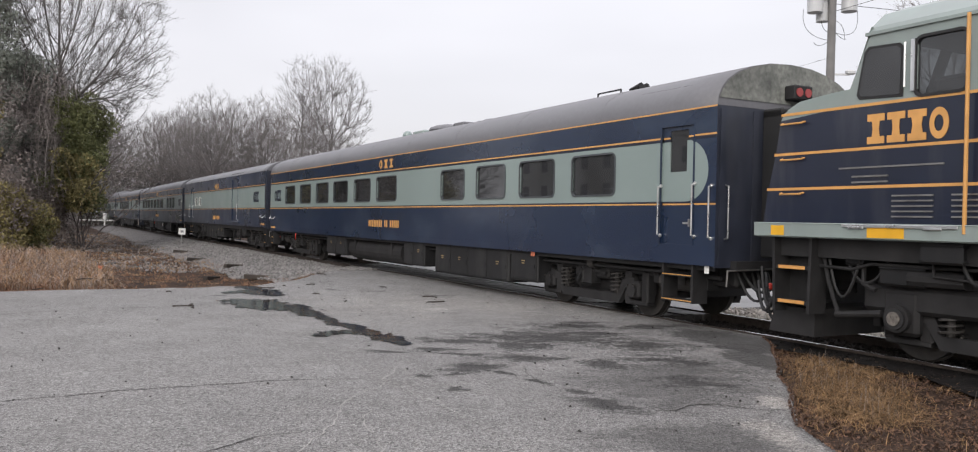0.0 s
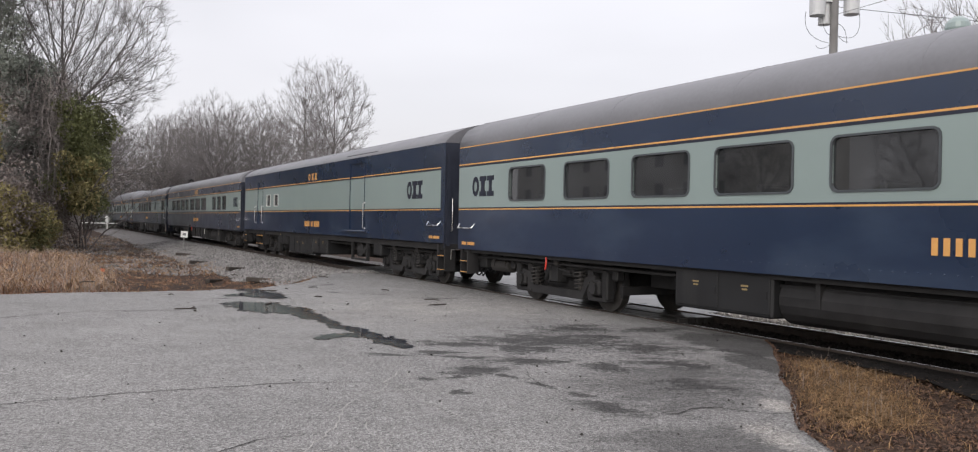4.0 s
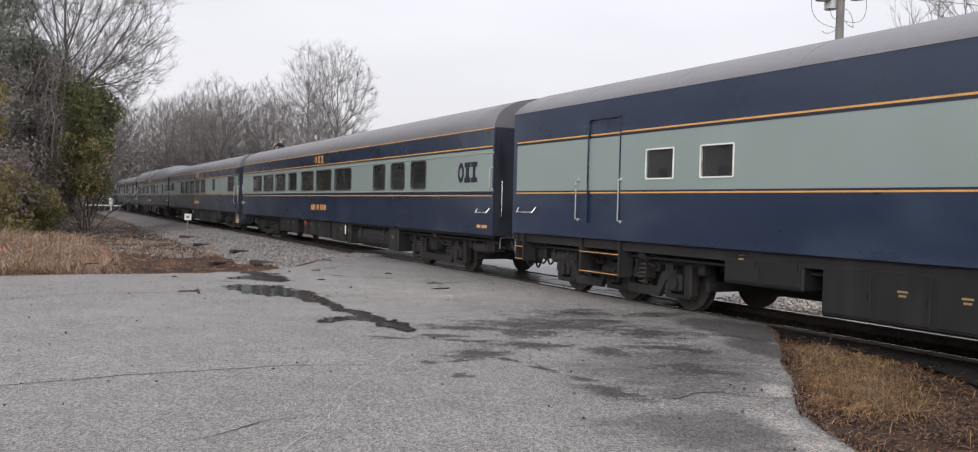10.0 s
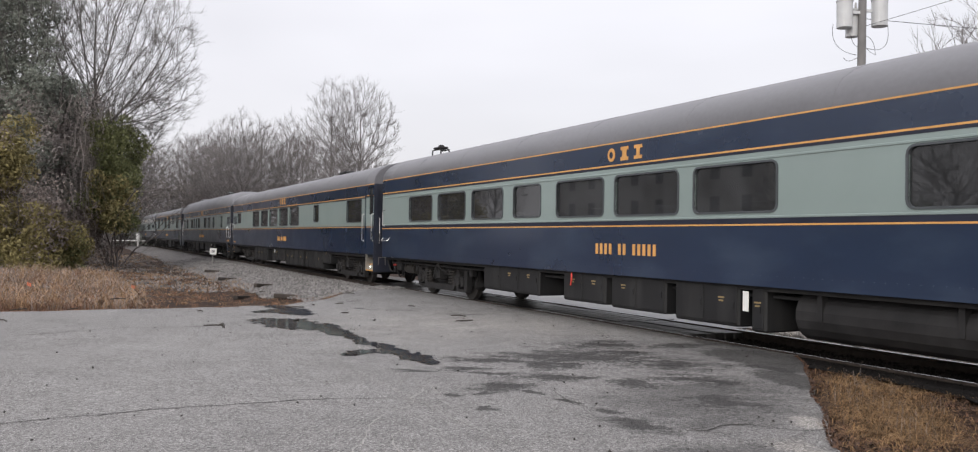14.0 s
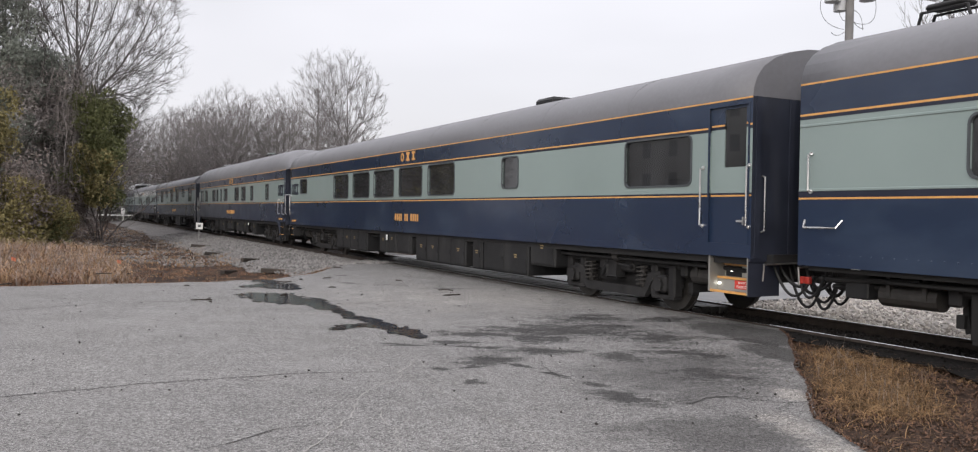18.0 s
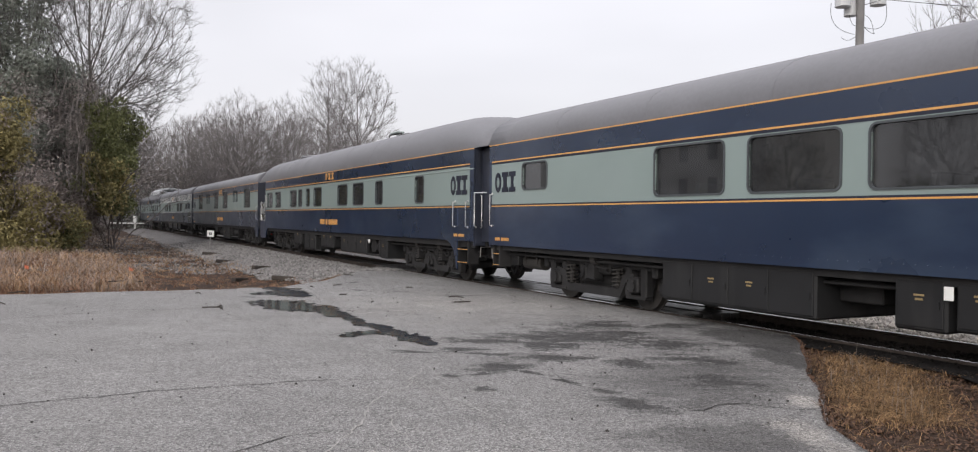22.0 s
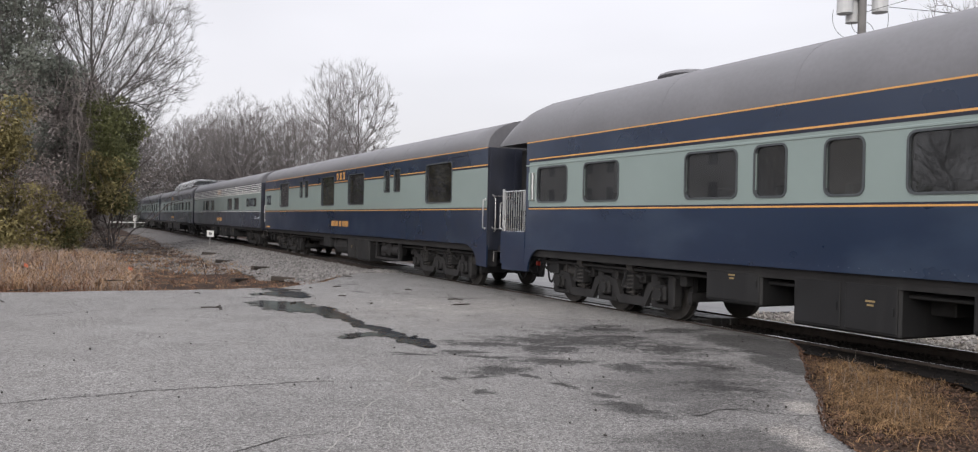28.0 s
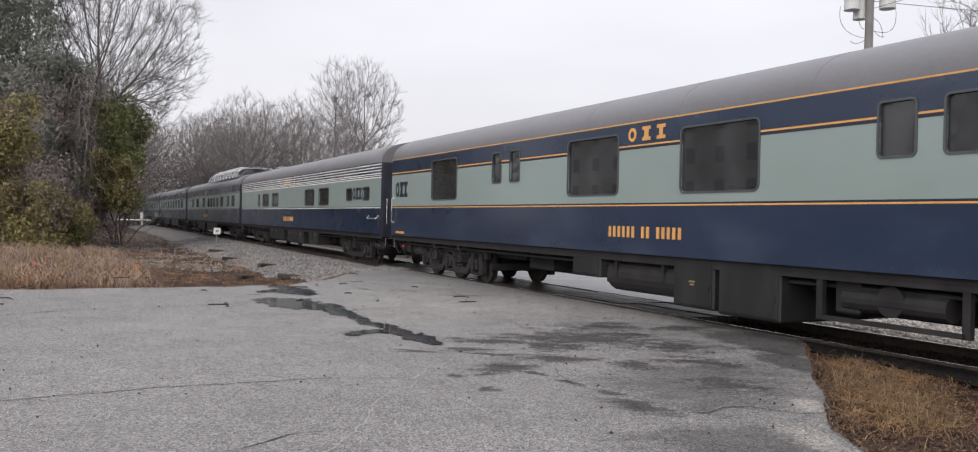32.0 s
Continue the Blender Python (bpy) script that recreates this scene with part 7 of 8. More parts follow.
# strands of dead vine hanging from the ivy-covered trees
rnd = random.Random(91)
tw = Twigs()
for k in range(900):
    x, y, z = rnd.uniform(-31.5, -24.8), rnd.uniform(48.0, 51.5), rnd.uniform(3.0, 10.5)
    ln = min(z - 0.2, rnd.uniform(1.5, 6.0))
    pts = [Vector((x, y, z))]
    for i in range(5):
        pts.append(pts[-1] + Vector((rnd.gauss(0, 0.16), rnd.gauss(0, 0.16), -ln / 5)))
    tw.limb(pts, rnd.uniform(0.012, 0.035), 0.010, 3)
tagged(new("hanging_vines", tw.mesh("hanging_vines", VINE)), "grey-brown dead vines hanging from the trees of the wood", "vines", kind="stuff")

# ---- utility pole with three transformers ----
POLE_WOOD = mat("weathered_pole_wood", (0.18, 0.175, 0.172), 0.9, var=0.2, scale=2, bump=0.3, bump_scale=14)
CAN = mat("grey_transformer_enamel", (0.50, 0.51, 0.52), 0.45, var=0.06)
WIRE = mat("black_cable", (0.03, 0.03, 0.032), 0.6)
PX, PY = 12.05, 30.0
pole = new("utility_pole")
tagged(pole, "weathered wooden utility pole carrying three grey transformers", "utility pole")
pole.matrix_basis = pose(PX, PY, 0)
bm = bmesh.new()
rod(bm, (0.0, 0, -0.6), (0.12, 0, 12.5), 0.175, 14, 0.125)
part("post", bm, POLE_WOOD, pole)
for dx, dy, z0 in ((-0.62, -0.05, 9.25), (-0.24, 0.25, 9.0), (0.62, 0.0, 9.32)):
    bm = bmesh.new()
    rod(bm, (dx + 0.08, dy, z0), (dx + 0.08, dy, z0 + 0.92), 0.27 if abs(dx) > 0.3 else 0.22, 20)
    rod(bm, (dx + 0.08, dy, z0 + 0.92), (dx + 0.08, dy, z0 + 0.97), 0.29 if abs(dx) > 0.3 else 0.24, 20)
    box(bm, min(dx, 0) + 0.06, max(dx, 0) + 0.1, dy - 0.03, dy + 0.03, z0 + 0.5, z0 + 0.6)
    can = part("transformer", bm, CAN, pole, "grey cylindrical transformer can")
    for k in (-0.1, 0.12):
        bm = bmesh.new()
        for q in range(3):
            rod(bm, (dx + 0.08 + k, dy, z0 + 0.97 + q * 0.09), (dx + 0.08 + k, dy, z0 + 1.05 + q * 0.09), 0.05 - 0.008 * q, 8)
        part("bushing", bm, mat("grey_porcelain", (0.3, 0.3, 0.31), 0.3) if "grey_porcelain" not in bpy.data.materials else bpy.data.materials["grey_porcelain"], can)
for pts in ([(-0.92, 0, 9.4), (-0.80, 0, 8.66), (-0.1, 0, 8.3)], [(0.98, 0, 9.4), (0.88, 0, 8.62), (0.25, 0, 8.55)], [(0.1, 0, 11.2), (-0.7, 0, 11.0), (-0.55, 0, 10.4)], [(0.1, 0, 11.3), (0.8, 0, 11.0), (0.7, 0, 10.5)],
            [(0.15, 0, 9.0), (0.45, 0, 8.8), (0.55, 0, 8.3)], [(0.12, 0, 8.7), (0.4, 0, 8.4), (0.6, 0, 8.35)], [(-0.3, 0, 9.0), (-0.2, 0, 8.7), (-0.05, 0, 8.6)], [(0.1, 0, 8.35), (-0.3, 0, 8.1), (-0.55, 0, 8.2)]):
    bm = bmesh.new()
    hose(bm, pts, 0.009, 5, 12)
    part("drop_cable", bm, WIRE, pole)
bm = bmesh.new()
box(bm, 0.1, 0.75, -0.03, 0.03, 7.05, 7.11)
box(bm, 0.62, 0.95, -0.12, 0.12, 7.08, 7.24, 0.04)
part("flood_lamp", bm, CAN, pole)


def wire(p, q, sag, r=0.012):
    p, q = Vector(p), Vector(q)
    bm = bmesh.new()
    pts = [p.lerp(q, i / 24) - Vector((0, 0, sag * 4 * (i / 24) * (1 - i / 24))) for i in range(25)]
    bent(bm, pts, r, 4)
    ob = new("overhead_wire", mesh_of("overhead_wire", bm, WIRE))
    tagged(ob, "thin black overhead utility wire", "wire", "overhead wires")


wire((PX + 0.1, PY, 7.7), (-14.9, 112, 9.6), 1.3, 0.006)
wire((PX + 0.1, PY, 9.6), (60, 42, 11.0), 0.5, 0.012)
wire((PX + 0.1, PY, 9.3), (42, 10, 17.5), 0.4, 0.010)
wire((-24.5, 150, 13.6), (60, 190, 13.4), 0.6, 0.02)
wire((-24.5, 150, 12.9), (60, 190, 12.7), 0.6, 0.02)
bm = bmesh.new()
rod(bm, (0, 0, -0.5), (0, 0, 14.0), 0.16, 10, 0.11)
fp = new("utility_pole")
tagged(fp, "slim wooden utility pole far behind the train", "utility pole")
part("post", bm, POLE_WOOD, fp)
fp.matrix_basis = pose(-24.5, 150, 0)

# ---- small things beside the track ----
sg = new("track_sign")
tagged(sg, "small white square sign on a thin grey post beside the track", "sign")
bm = bmesh.new()
box(bm, -0.03, 0.03, -0.02, 0.02, -0.3, 1.05)
part("post", bm, STEEL, sg)
bm = bmesh.new()
box(bm, -0.2, 0.2, -0.035, -0.022, 0.72, 1.1, 0.01)
bd = part("board", bm, WHITE, sg, "white sign board")
bm = bmesh.new()
for k in range(3):
    box(bm, -0.08 + 0.06 * k, -0.04 + 0.06 * k, -0.041, -0.036, 0.84, 0.98)
part("marking", bm, PIN, bd, "dark unreadable marking")
p = place(53.2, 7.75)
sg.matrix_basis = pose(p.x, p.y, ground_z(p.x, p.y), 0, 3, 20)

ORANGE = mat("orange_marker_plastic", (0.58, 0.17, 0.09), 0.6, var=0.1)
for a, b in ((29.55, 1.8), (29.0, -1.15)):
    fl = new("marker_flag")
    tagged(fl, "small orange plastic marker flag on a wire stake", "flag", "marker flags")
    bm = bmesh.new()
    rod(bm, (0, 0, -0.1), (0, 0, 0.5), 0.004, 5)
    part("stake", bm, STEEL, fl)
    bm = bmesh.new()
    g = [[bm.verts.new((0.01 + 0.12 * i / 4, 0.02 * math.sin(i * 1.4), 0.36 + 0.10 * j - 0.012 * i)) for i in range(5)] for j in range(2)]
    for i in range(4):
        bm.faces.new((g[0][i], g[0][i + 1], g[1][i + 1], g[1][i]))
    part("flag", bm, ORANGE, fl)
    p = place(a, b)
    fl.matrix_basis = pose(p.x, p.y, ground_z(p.x, p.y), 0, random.uniform(-8, 8), random.uniform(-30, 30))

gate = new("crossing_gate")
tagged(gate, "white railway crossing barrier lowered across a far road", "crossing gate")
bm = bmesh.new()
box(bm, -5.6, 0.4, -0.04, 0.04, 0.98, 1.12)
part("arm", bm, WHITE, gate, "white barrier arm")
for x in (0.4, -1.8):
    bm = bmesh.new()
    rod(bm, (x, 0.1, -0.4), (x, 0.1, 1.75), 0.09, 8)
    box(bm, x - 0.22, x + 0.22, -0.08, 0.25, 1.2, 2.0, 0.05)
    part("mast", bm, WHITE, gate, "white post with a signal box")
gate.matrix_basis = pose(-48.6, 110.5, -0.45)
# dark ties left lying on the ballast
for a, b, tn in ((40.0, 6.6, 30), (46.5, 6.9, 10), (33.6, 6.9, 60), (28.2, 6.6, 15), (30.5, 5.5, 80)):
    bm = bmesh.new()
    box(bm, -0.5, 0.5, -0.09, 0.09, -0.05, 0.1, 0.02)
    ob = new("old_tie", mesh_of("old_tie", bm, TIE))
    tagged(ob, "dark broken railway tie lying on the ballast", "railway tie", "old ties")
    p = place(a, b)
    ob.matrix_basis = pose(p.x, p.y, bed_z(p.x, p.y) + 0.02, 0, 4, tn)

# ---- what the windows mirror: a pale apartment block and trees on the other side of the lot ----
blk = new("apartment_building")
tagged(blk, "pale four-storey apartment building across the lot", "building")
bm = bmesh.new()
box(bm, -19, 19, -7, 7, -0.5, 13.0)
part("wall", bm, mat("pale_render", (0.50, 0.49, 0.47), 0.85, var=0.1, scale=0.4), blk)
bm = bmesh.new()
box(bm, -19.4, 19.4, -7.4, 7.4, 13.0, 13.6)
part("roof", bm, ROOF, blk)
bm = bmesh.new()
box(bm, -0.6, 0.6, -7.06, -7.0, 0, 1.5)
wm = mesh_of("window", bm, mat("dark_house_window", (0.16, 0.165, 0.17), 0.3))
for fl_ in range(4):
    for k in range(9):
        w = part("window", wm, None, blk)
        w.location = (-16.5 + 4.1 * k, 0, 1.2 + 3.1 * fl_)
blk.matrix_basis = pose(-72, 44, 0, 0, 0, -62 + 180)
for k, (x, y, s) in enumerate(((-48, 26, 0.62), (-55, 16, 0.7), (-60, 4, 0.66), (-50, -10, 0.7), (-40, -25, 0.66), (-20, -34, 0.7), (0, -38, 0.66), (20, -36, 0.7), (-58, 60, 0.8))):
    c = copy_thing(T3 if k % 2 else T4, pose(0, 0, 0))
    set_at(c, x, y, 67 * k, s)

rnd = random.Random(15)
hedge = []
for k in range(150):
    p = place(rnd.uniform(-20, 55), rnd.uniform(-44, -37))
    hedge.append((p.x, p.y, rnd.uniform(0.3, 3.8), rnd.uniform(1.2, 2.0)))
hw = new("thicket")
tagged(hw, "dark evergreen thicket across the lot", "bushes", kind="stuff")
part("evergreen", leaf_cloud("evergreen", hedge, 30000, 0.24, LEAF_G, 61), LEAF_G, hw)

for sp in SPECS:
    railcar(sp)


# ---- the locomotive: cab end towards the train ----
def locomotive():
    front, rear = -20.2, -3.1
    cc = (front + rear) / 2
    sx = lambda c: cc - c
    lo = new("locomotive")
    tagged(lo, "navy and grey-green diesel locomotive with gold lines", "locomotive", "cars of the train")
    W = 1.55

    def prism(bm, outline, y0, y1):
        a = [bm.verts.new((x, y0, z)) for x, z in outline]
        b = [bm.verts.new((x, y1, z)) for x, z in outline]
        bm.faces.new(a)
        bm.faces.new(b[::-1])
        for i in range(len(a)):
            j = (i + 1) % len(a)
            bm.faces.new((a[i], b[i], b[j], a[j]))
        bmesh.ops.recalc_face_normals(bm, faces=bm.faces)

    def side_holes(bm, x0, x1, z0, z1, sgn, holes):
        pierced(bm, x0, x1, z0, z1, sgn * W, holes, 0.06, sgn)

    # nose and body below the window line
    bm = bmesh.new()
    prism(bm, [(sx(-3.16), 1.69), (sx(-3.24), 2.15), (sx(-3.36), 2.62), (sx(-3.44), 3.08), (sx(-4.6), 3.17), (sx(-20.0), 3.17), (sx(-20.0), 1.69)], -W, W)
    part("body", bm, LOCO_NAVY, lo)
    # rounded grey nose top
    bm = bmesh.new()
    prof = [(sx(-3.44), 3.08), (sx(-3.5), 3.18), (sx(-3.7), 3.27), (sx(-4.1), 3.31), (sx(-4.62), 3.34), (sx(-4.62), 3.16)]
    for k, (w, dz) in enumerate(((W - 0.001, 0.0), (W - 0.06, 0.05), (W - 0.2, 0.09))):
        prism(bm, [(x, z + (dz if z > 3.1 else 0)) for x, z in prof], -w, w)
    part("nose_top", bm, GREYLOCO, lo, "grey-green rounded nose top")
    # cab with openings
    wins = [(sx(-6.03), sx(-5.44), 3.20, 3.85)]
    wins = [(min(a, b), max(a, b), c, d) for a, b, c, d in wins]
    for sgn in (-1, 1):
        bm = bmesh.new()
        side_holes(bm, sx(-4.82), sx(-6.25), 3.17, 4.02, sgn, wins)
        yy = sgn * W
        tri = [(sx(-4.82), 3.17), (sx(-4.46), 3.17), (sx(-4.50), 3.30), (sx(-4.82), 4.02)]
        vs = [bm.verts.new((x, yy, z)) for x, z in tri]
        bm.faces.new(vs if sgn < 0 else vs[::-1])
        part("cab_side", bm, GREYLOCO, lo)
        for w in wins:
            cx, ww = (w[0] + w[1]) / 2, w[1] - w[0]
            bm = bmesh.new()
            ring(bm, cx, (w[2] + w[3]) / 2, yy, ww, w[3] - w[2], 0.07, 0.035, 0.015, sgn)
            wf = part("cab_window", bm, RUBBER, lo)
            bm = bmesh.new()
            bm.faces.new([bm.verts.new((cx + px, yy - sgn * 0.02, (w[2] + w[3]) / 2 + pz)) for px, pz in rounded(ww + 0.02, w[3] - w[2] + 0.02, 0.07)])
            part("pane", bm, GLASS, wf)
        # slanted front window
        out = [(-5.27, 3.20), (-4.68, 3.23), (-4.64, 3.28), (-4.74, 3.80), (-4.80, 3.86), (-5.22, 3.84), (-5.28, 3.78)]
        bm = bmesh.new()
        bk = [[bm.verts.new((sx(c), yy + sgn * d, z)) for c, z in out] for d in (0.0, 0.012)]
        bm.faces.new(bk[1])
        for i in range(len(out)):
            j = (i + 1) % len(out)
            bm.faces.new((bk[0][i], bk[0][j], bk[1][j], bk[1][i]))
        bmesh.ops.recalc_face_normals(bm, faces=bm.faces)
        wf = part("cab_window", bm, RUBBER, lo)
        bm = bmesh.new()
        mc = sum(c for c, z in out) / len(out)
        vs = [bm.verts.new((sx(mc + (c - mc) * 0.88), yy + sgn * 0.016, 3.53 + (z - 3.53) * 0.9)) for c, z in out]
        bm.faces.new(vs[::-1] if sgn < 0 else vs)
        part("pane", bm, GLASS, wf)
        bm = bmesh.new()
        box(bm, sx(-5.4) - 0.025, sx(-5.4) + 0.025, yy - 0.03, yy + 0.03, 3.25, 3.85)
        rod(bm, (sx(-5.33), yy + sgn * 0.07, 3.3), (sx(-5.33), yy + sgn * 0.07, 3.82), 0.014, 6)
        part("window_post", bm, SILVER, lo)
    # windscreen wall, rear cab wall, roof
    for y0, y1 in ((-W, -1.3), (-0.12, 0.12), (1.3, W)):
        bm = bmesh.new()
        vs = [bm.verts.new(v) for v in ((sx(-4.48), y0, 3.2), (sx(-4.48), y1, 3.2), (sx(-4.82), y1, 4.1), (sx(-4.82), y0, 4.1))]
        bm.faces.new(vs)
        part("windscreen_post", bm, GREYLOCO, lo)
    for y0, y1 in ((-1.3, -0.12), (0.12, 1.3)):
        bm = bmesh.new()
        bm.faces.new([bm.verts.new(v) for v in ((sx(-4.49), y0, 3.22), (sx(-4.49), y1, 3.22), (sx(-4.82), y1, 4.1), (sx(-4.82), y0, 4.1))])
        part("windscreen", bm, CLEARG, lo)
    bm = bmesh.new()
    arc = [(-W, 4.02), (-1.5, 4.1), (-1.25, 4.3), (-0.8, 4.45), (0, 4.5), (0.8, 4.45), (1.25, 4.3), (1.5, 4.1), (W, 4.02)]
    a = [bm.verts.new((sx(-4.78), y, z)) for y, z in arc]
    b = [bm.verts.new((sx(-20.0), y, z)) for y, z in arc]
    bm.faces.new(a)
    bm.faces.new(b[::-1])
    for i in range(len(arc) - 1):
        bm.faces.new((a[i], b[i], b[i + 1], a[i + 1]))
    box(bm, sx(-6.3), sx(-4.76), -W - 0.03, W + 0.03, 3.99, 4.03)
    part("roof", bm, GREYLOCO, lo)
    bm = bmesh.new()
    box(bm, sx(-20.0), sx(-6.27), -W + 0.002, W - 0.002, 3.16, 4.03)
    part("engine_hood", bm, LOCO_NAVY, lo)
    bm = bmesh.new()
    box(bm, sx(-5.6), sx(-5.1), -0.6, 0.6, 3.17, 3.5, 0.05)
    box(bm, sx(-6.0), sx(-5.7), -0.9, -0.3, 3.17, 3.75, 0.05)
    # Upper panel added inside the far window to cut the light coming through.
    box(bm, sx(-6.2), sx(-4.9), 1.40, 1.42, 3.56, 4.0)
    box(bm, sx(-6.24), sx(-6.2), -1.5, 1.5, 3.17, 4.0)
    box(bm, sx(-5.3), sx(-4.85), 0.2, 1.2, 3.17, 3.62, 0.05)
    part("cab_interior", bm, INSIDE, lo)
    # gold lines
    for z, c0 in ((3.155, -3.45), (2.62, -3.34), (2.15, -3.22)):
        bm = bmesh.new()
        for sgn in (-1, 1):
            box(bm, sx(-20.0), sx(c0), sgn * W - 0.005, sgn * W + 0.005, z - 0.018, z + 0.018)
        part("gold_line", bm, GOLD, lo)
    # plain blocks in place of lettering
    x0, x1 = sx(-5.86), sx(-4.78)
    for k in range(4):
        bm = bmesh.new()
        mark_block(bm, x0 + (x1 - x0) * (k + 0.06) / 4, x0 + (x1 - x0) * (k + 0.92) / 4, 2.67, 3.03, -W - 0.004, 0 if k == 0 else k)
        part("letter_block", bm, GOLD, lo, "gold block mark")
    # sill, reflectors, louvres, handrails
    bm = bmesh.new()
    for sgn in (-1, 1):
        box(bm, sx(-20.1), sx(-3.1), sgn * 1.6 - 0.05, sgn * 1.6 + 0.05, 1.52, 1.69, 0.01)
    box(bm, sx(-20.1), sx(-3.1), -1.6, 1.6, 1.5, 1.68)
    part("sill", bm, GREYLOCO, lo)
    for c0, c1 in ((-3.62, -3.4), (-5.39, -4.9), (-7.4, -6.9)):
        bm = bmesh.new()
        box(bm, *sorted((sx(c0), sx(c1))), -1.656, -1.65, 1.53, 1.66)
        part("reflector", bm, YELLOW, lo, "orange reflector plate")
    for c0 in (-5.16, -5.9):
        for k in range(5):
            z = 1.78 + 0.062 * k
            bm = bmesh.new()
            box(bm, sx(c0), sx(c0) - 0.52 + 1.04, -W - 0.02, -W + 0.005, z, z + 0.018)
            part("louvre", bm, STEEL, lo)
    for z in (2.56, 2.1, 3.04):
        bm = bmesh.new()
        bent(bm, [(sx(-3.85), -W, z), (sx(-3.83), -W - 0.06, z - 0.02), (sx(-3.5), -W - 0.06, z - 0.02), (sx(-3.48), -W, z)], 0.012)
        part("nose_grab", bm, GOLD, lo)
    bm = bmesh.new()
    bent(bm, [(sx(-6.1), -W - 0.09, 1.6), (sx(-6.1), -W - 0.09, 4.0)], 0.022, 8)
    part("cab_handrail", bm, GOLD, lo, "gold handrail beside the cab door")
    bm = bmesh.new()
    box(bm, sx(-5.8), sx(-4.4), -W - 0.012, -W, 2.38, 2.4)
    box(bm, sx(-5.1), sx(-4.6), -W - 0.02, -W, 2.27, 2.29)
    box(bm, sx(-5.1), sx(-4.6), -W - 0.02, -W, 2.2, 2.22)
    part("seam", bm, STEEL, lo)
    # steps, pilot, fuel tank, bogies
    bm = bmesh.new()
    box(bm, sx(-4.0), sx(-3.36), -1.28, -1.26, 0.56, 1.5)
    well = part("step_well", bm, UNDER, lo, "black step well with two orange treads")
    for c0, lean in ((-3.40, 0.03), (-3.97, -0.03)):
        bm = bmesh.new()
        prism(bm, [(sx(c0) - 0.022, 0.50), (sx(c0) + 0.022, 0.50), (sx(c0 + lean) + 0.022, 1.5), (sx(c0 + lean) - 0.022, 1.5)], -1.57, -1.27)
        part("step_side", bm, UNDER, well)
    for z in (1.105, 0.645):
        bm = bmesh.new()
        box(bm, sx(-3.95), sx(-3.42), -1.56, -1.28, z - 0.03, z + 0.012)
        part("tread", bm, UNDER, well)
        bm = bmesh.new()
        box(bm, sx(-3.90), sx(-3.47), -1.57, -1.56, z - 0.022, z + 0.016, 0.004)
        part("tread_edge", bm, GOLD, well, "orange painted tread edge")
    bm = bmesh.new()
    box(bm, sx(-3.32), sx(-3.2), -1.2, 1.2, 0.55, 1.5, 0.03)
    box(bm, sx(-3.3), sx(-2.75), -0.2, 0.2, 0.72, 1.02, 0.04)
    prism(bm, [(sx(-3.9), 0.18), (sx(-3.12), 0.18), (sx(-3.22), 0.55), (sx(-3.9), 0.55)], -1.35, 1.35)
    part("pilot", bm, UNDER, lo)
    bm = bmesh.new()
    box(bm, sx(-19.8), sx(-3.4), -0.6, 0.6, 0.9, 1.5)
    box(bm, sx(-19.8), sx(-3.4), -1.45, 1.45, 1.25, 1.5)
    part("underframe", bm, UNDER, lo)
    bm = bmesh.new()
    box(bm, sx(-14.2), sx(-9.0), -1.45, 1.45, 0.35, 1.2, 0.12)
    part("fuel_tank", bm, UNDER, lo)
    for c in (-6.45, -16.9):
        tr = copy_thing(TRUCKS[(-1.36, 1.36)], pose(sx(c), 0, 0.03))
        tr.parent = lo
        bm = bmesh.new()
        for s in (-1, 1):
            box(bm, sx(c) - 1.9, sx(c) + 1.9, s * 1.2 - 0.06, s * 1.2 + 0.06, 0.62, 0.95, 0.05)
            for d in (-1.36, 1.36):
                disc(bm, (sx(c) + d, s * 1.3, 0.56), 0.17, 0.05, 16)
                box(bm, sx(c) + d - 0.24, sx(c) + d + 0.24, s * 1.2 - 0.08, s * 1.2 + 0.08, 0.35, 0.9, 0.05)
            rod(bm, (sx(c) - 1.2, s * 1.3, 1.06), (sx(c) - 0.5, s * 1.3, 1.06), 0.1, 10)
        part("side_frame", bm, UNDER, lo)
    # bearing hubs, brake gear and pipework on the near side
    for c0 in (-5.09, -7.81):
        bm = bmesh.new()
        disc(bm, (sx(c0), -1.365, 0.56), 0.13, 0.02, 20)
        hub = part("bearing_cap", bm, RUBBER, lo, "black ringed bearing cap")
        bm = bmesh.new()
        disc(bm, (sx(c0), -1.392, 0.56), 0.085, 0.01, 14)
        for k in range(3):
            a = k * 2.094 + 0.5
            disc(bm, (sx(c0) + 0.045 * math.cos(a), -1.405, 0.56 + 0.045 * math.sin(a)), 0.018, 0.008, 6)
        part("hub_face", bm, WORN_HUB, hub, "bright worn steel hub")
    for c0, c1_, z0, z1, y in ((-5.45, -4.9, 0.98, 1.16, -1.3), (-6.02, -5.57, 1.28, 1.46, -1.5), (-4.62, -4.42, 1.2, 1.4, -1.3)):
        bm = bmesh.new()
        box(bm, sx(c0), sx(c1_), y - 0.06, y + 0.2, z0, z1, 0.03)
        part("air_box", bm, BOXM, lo)
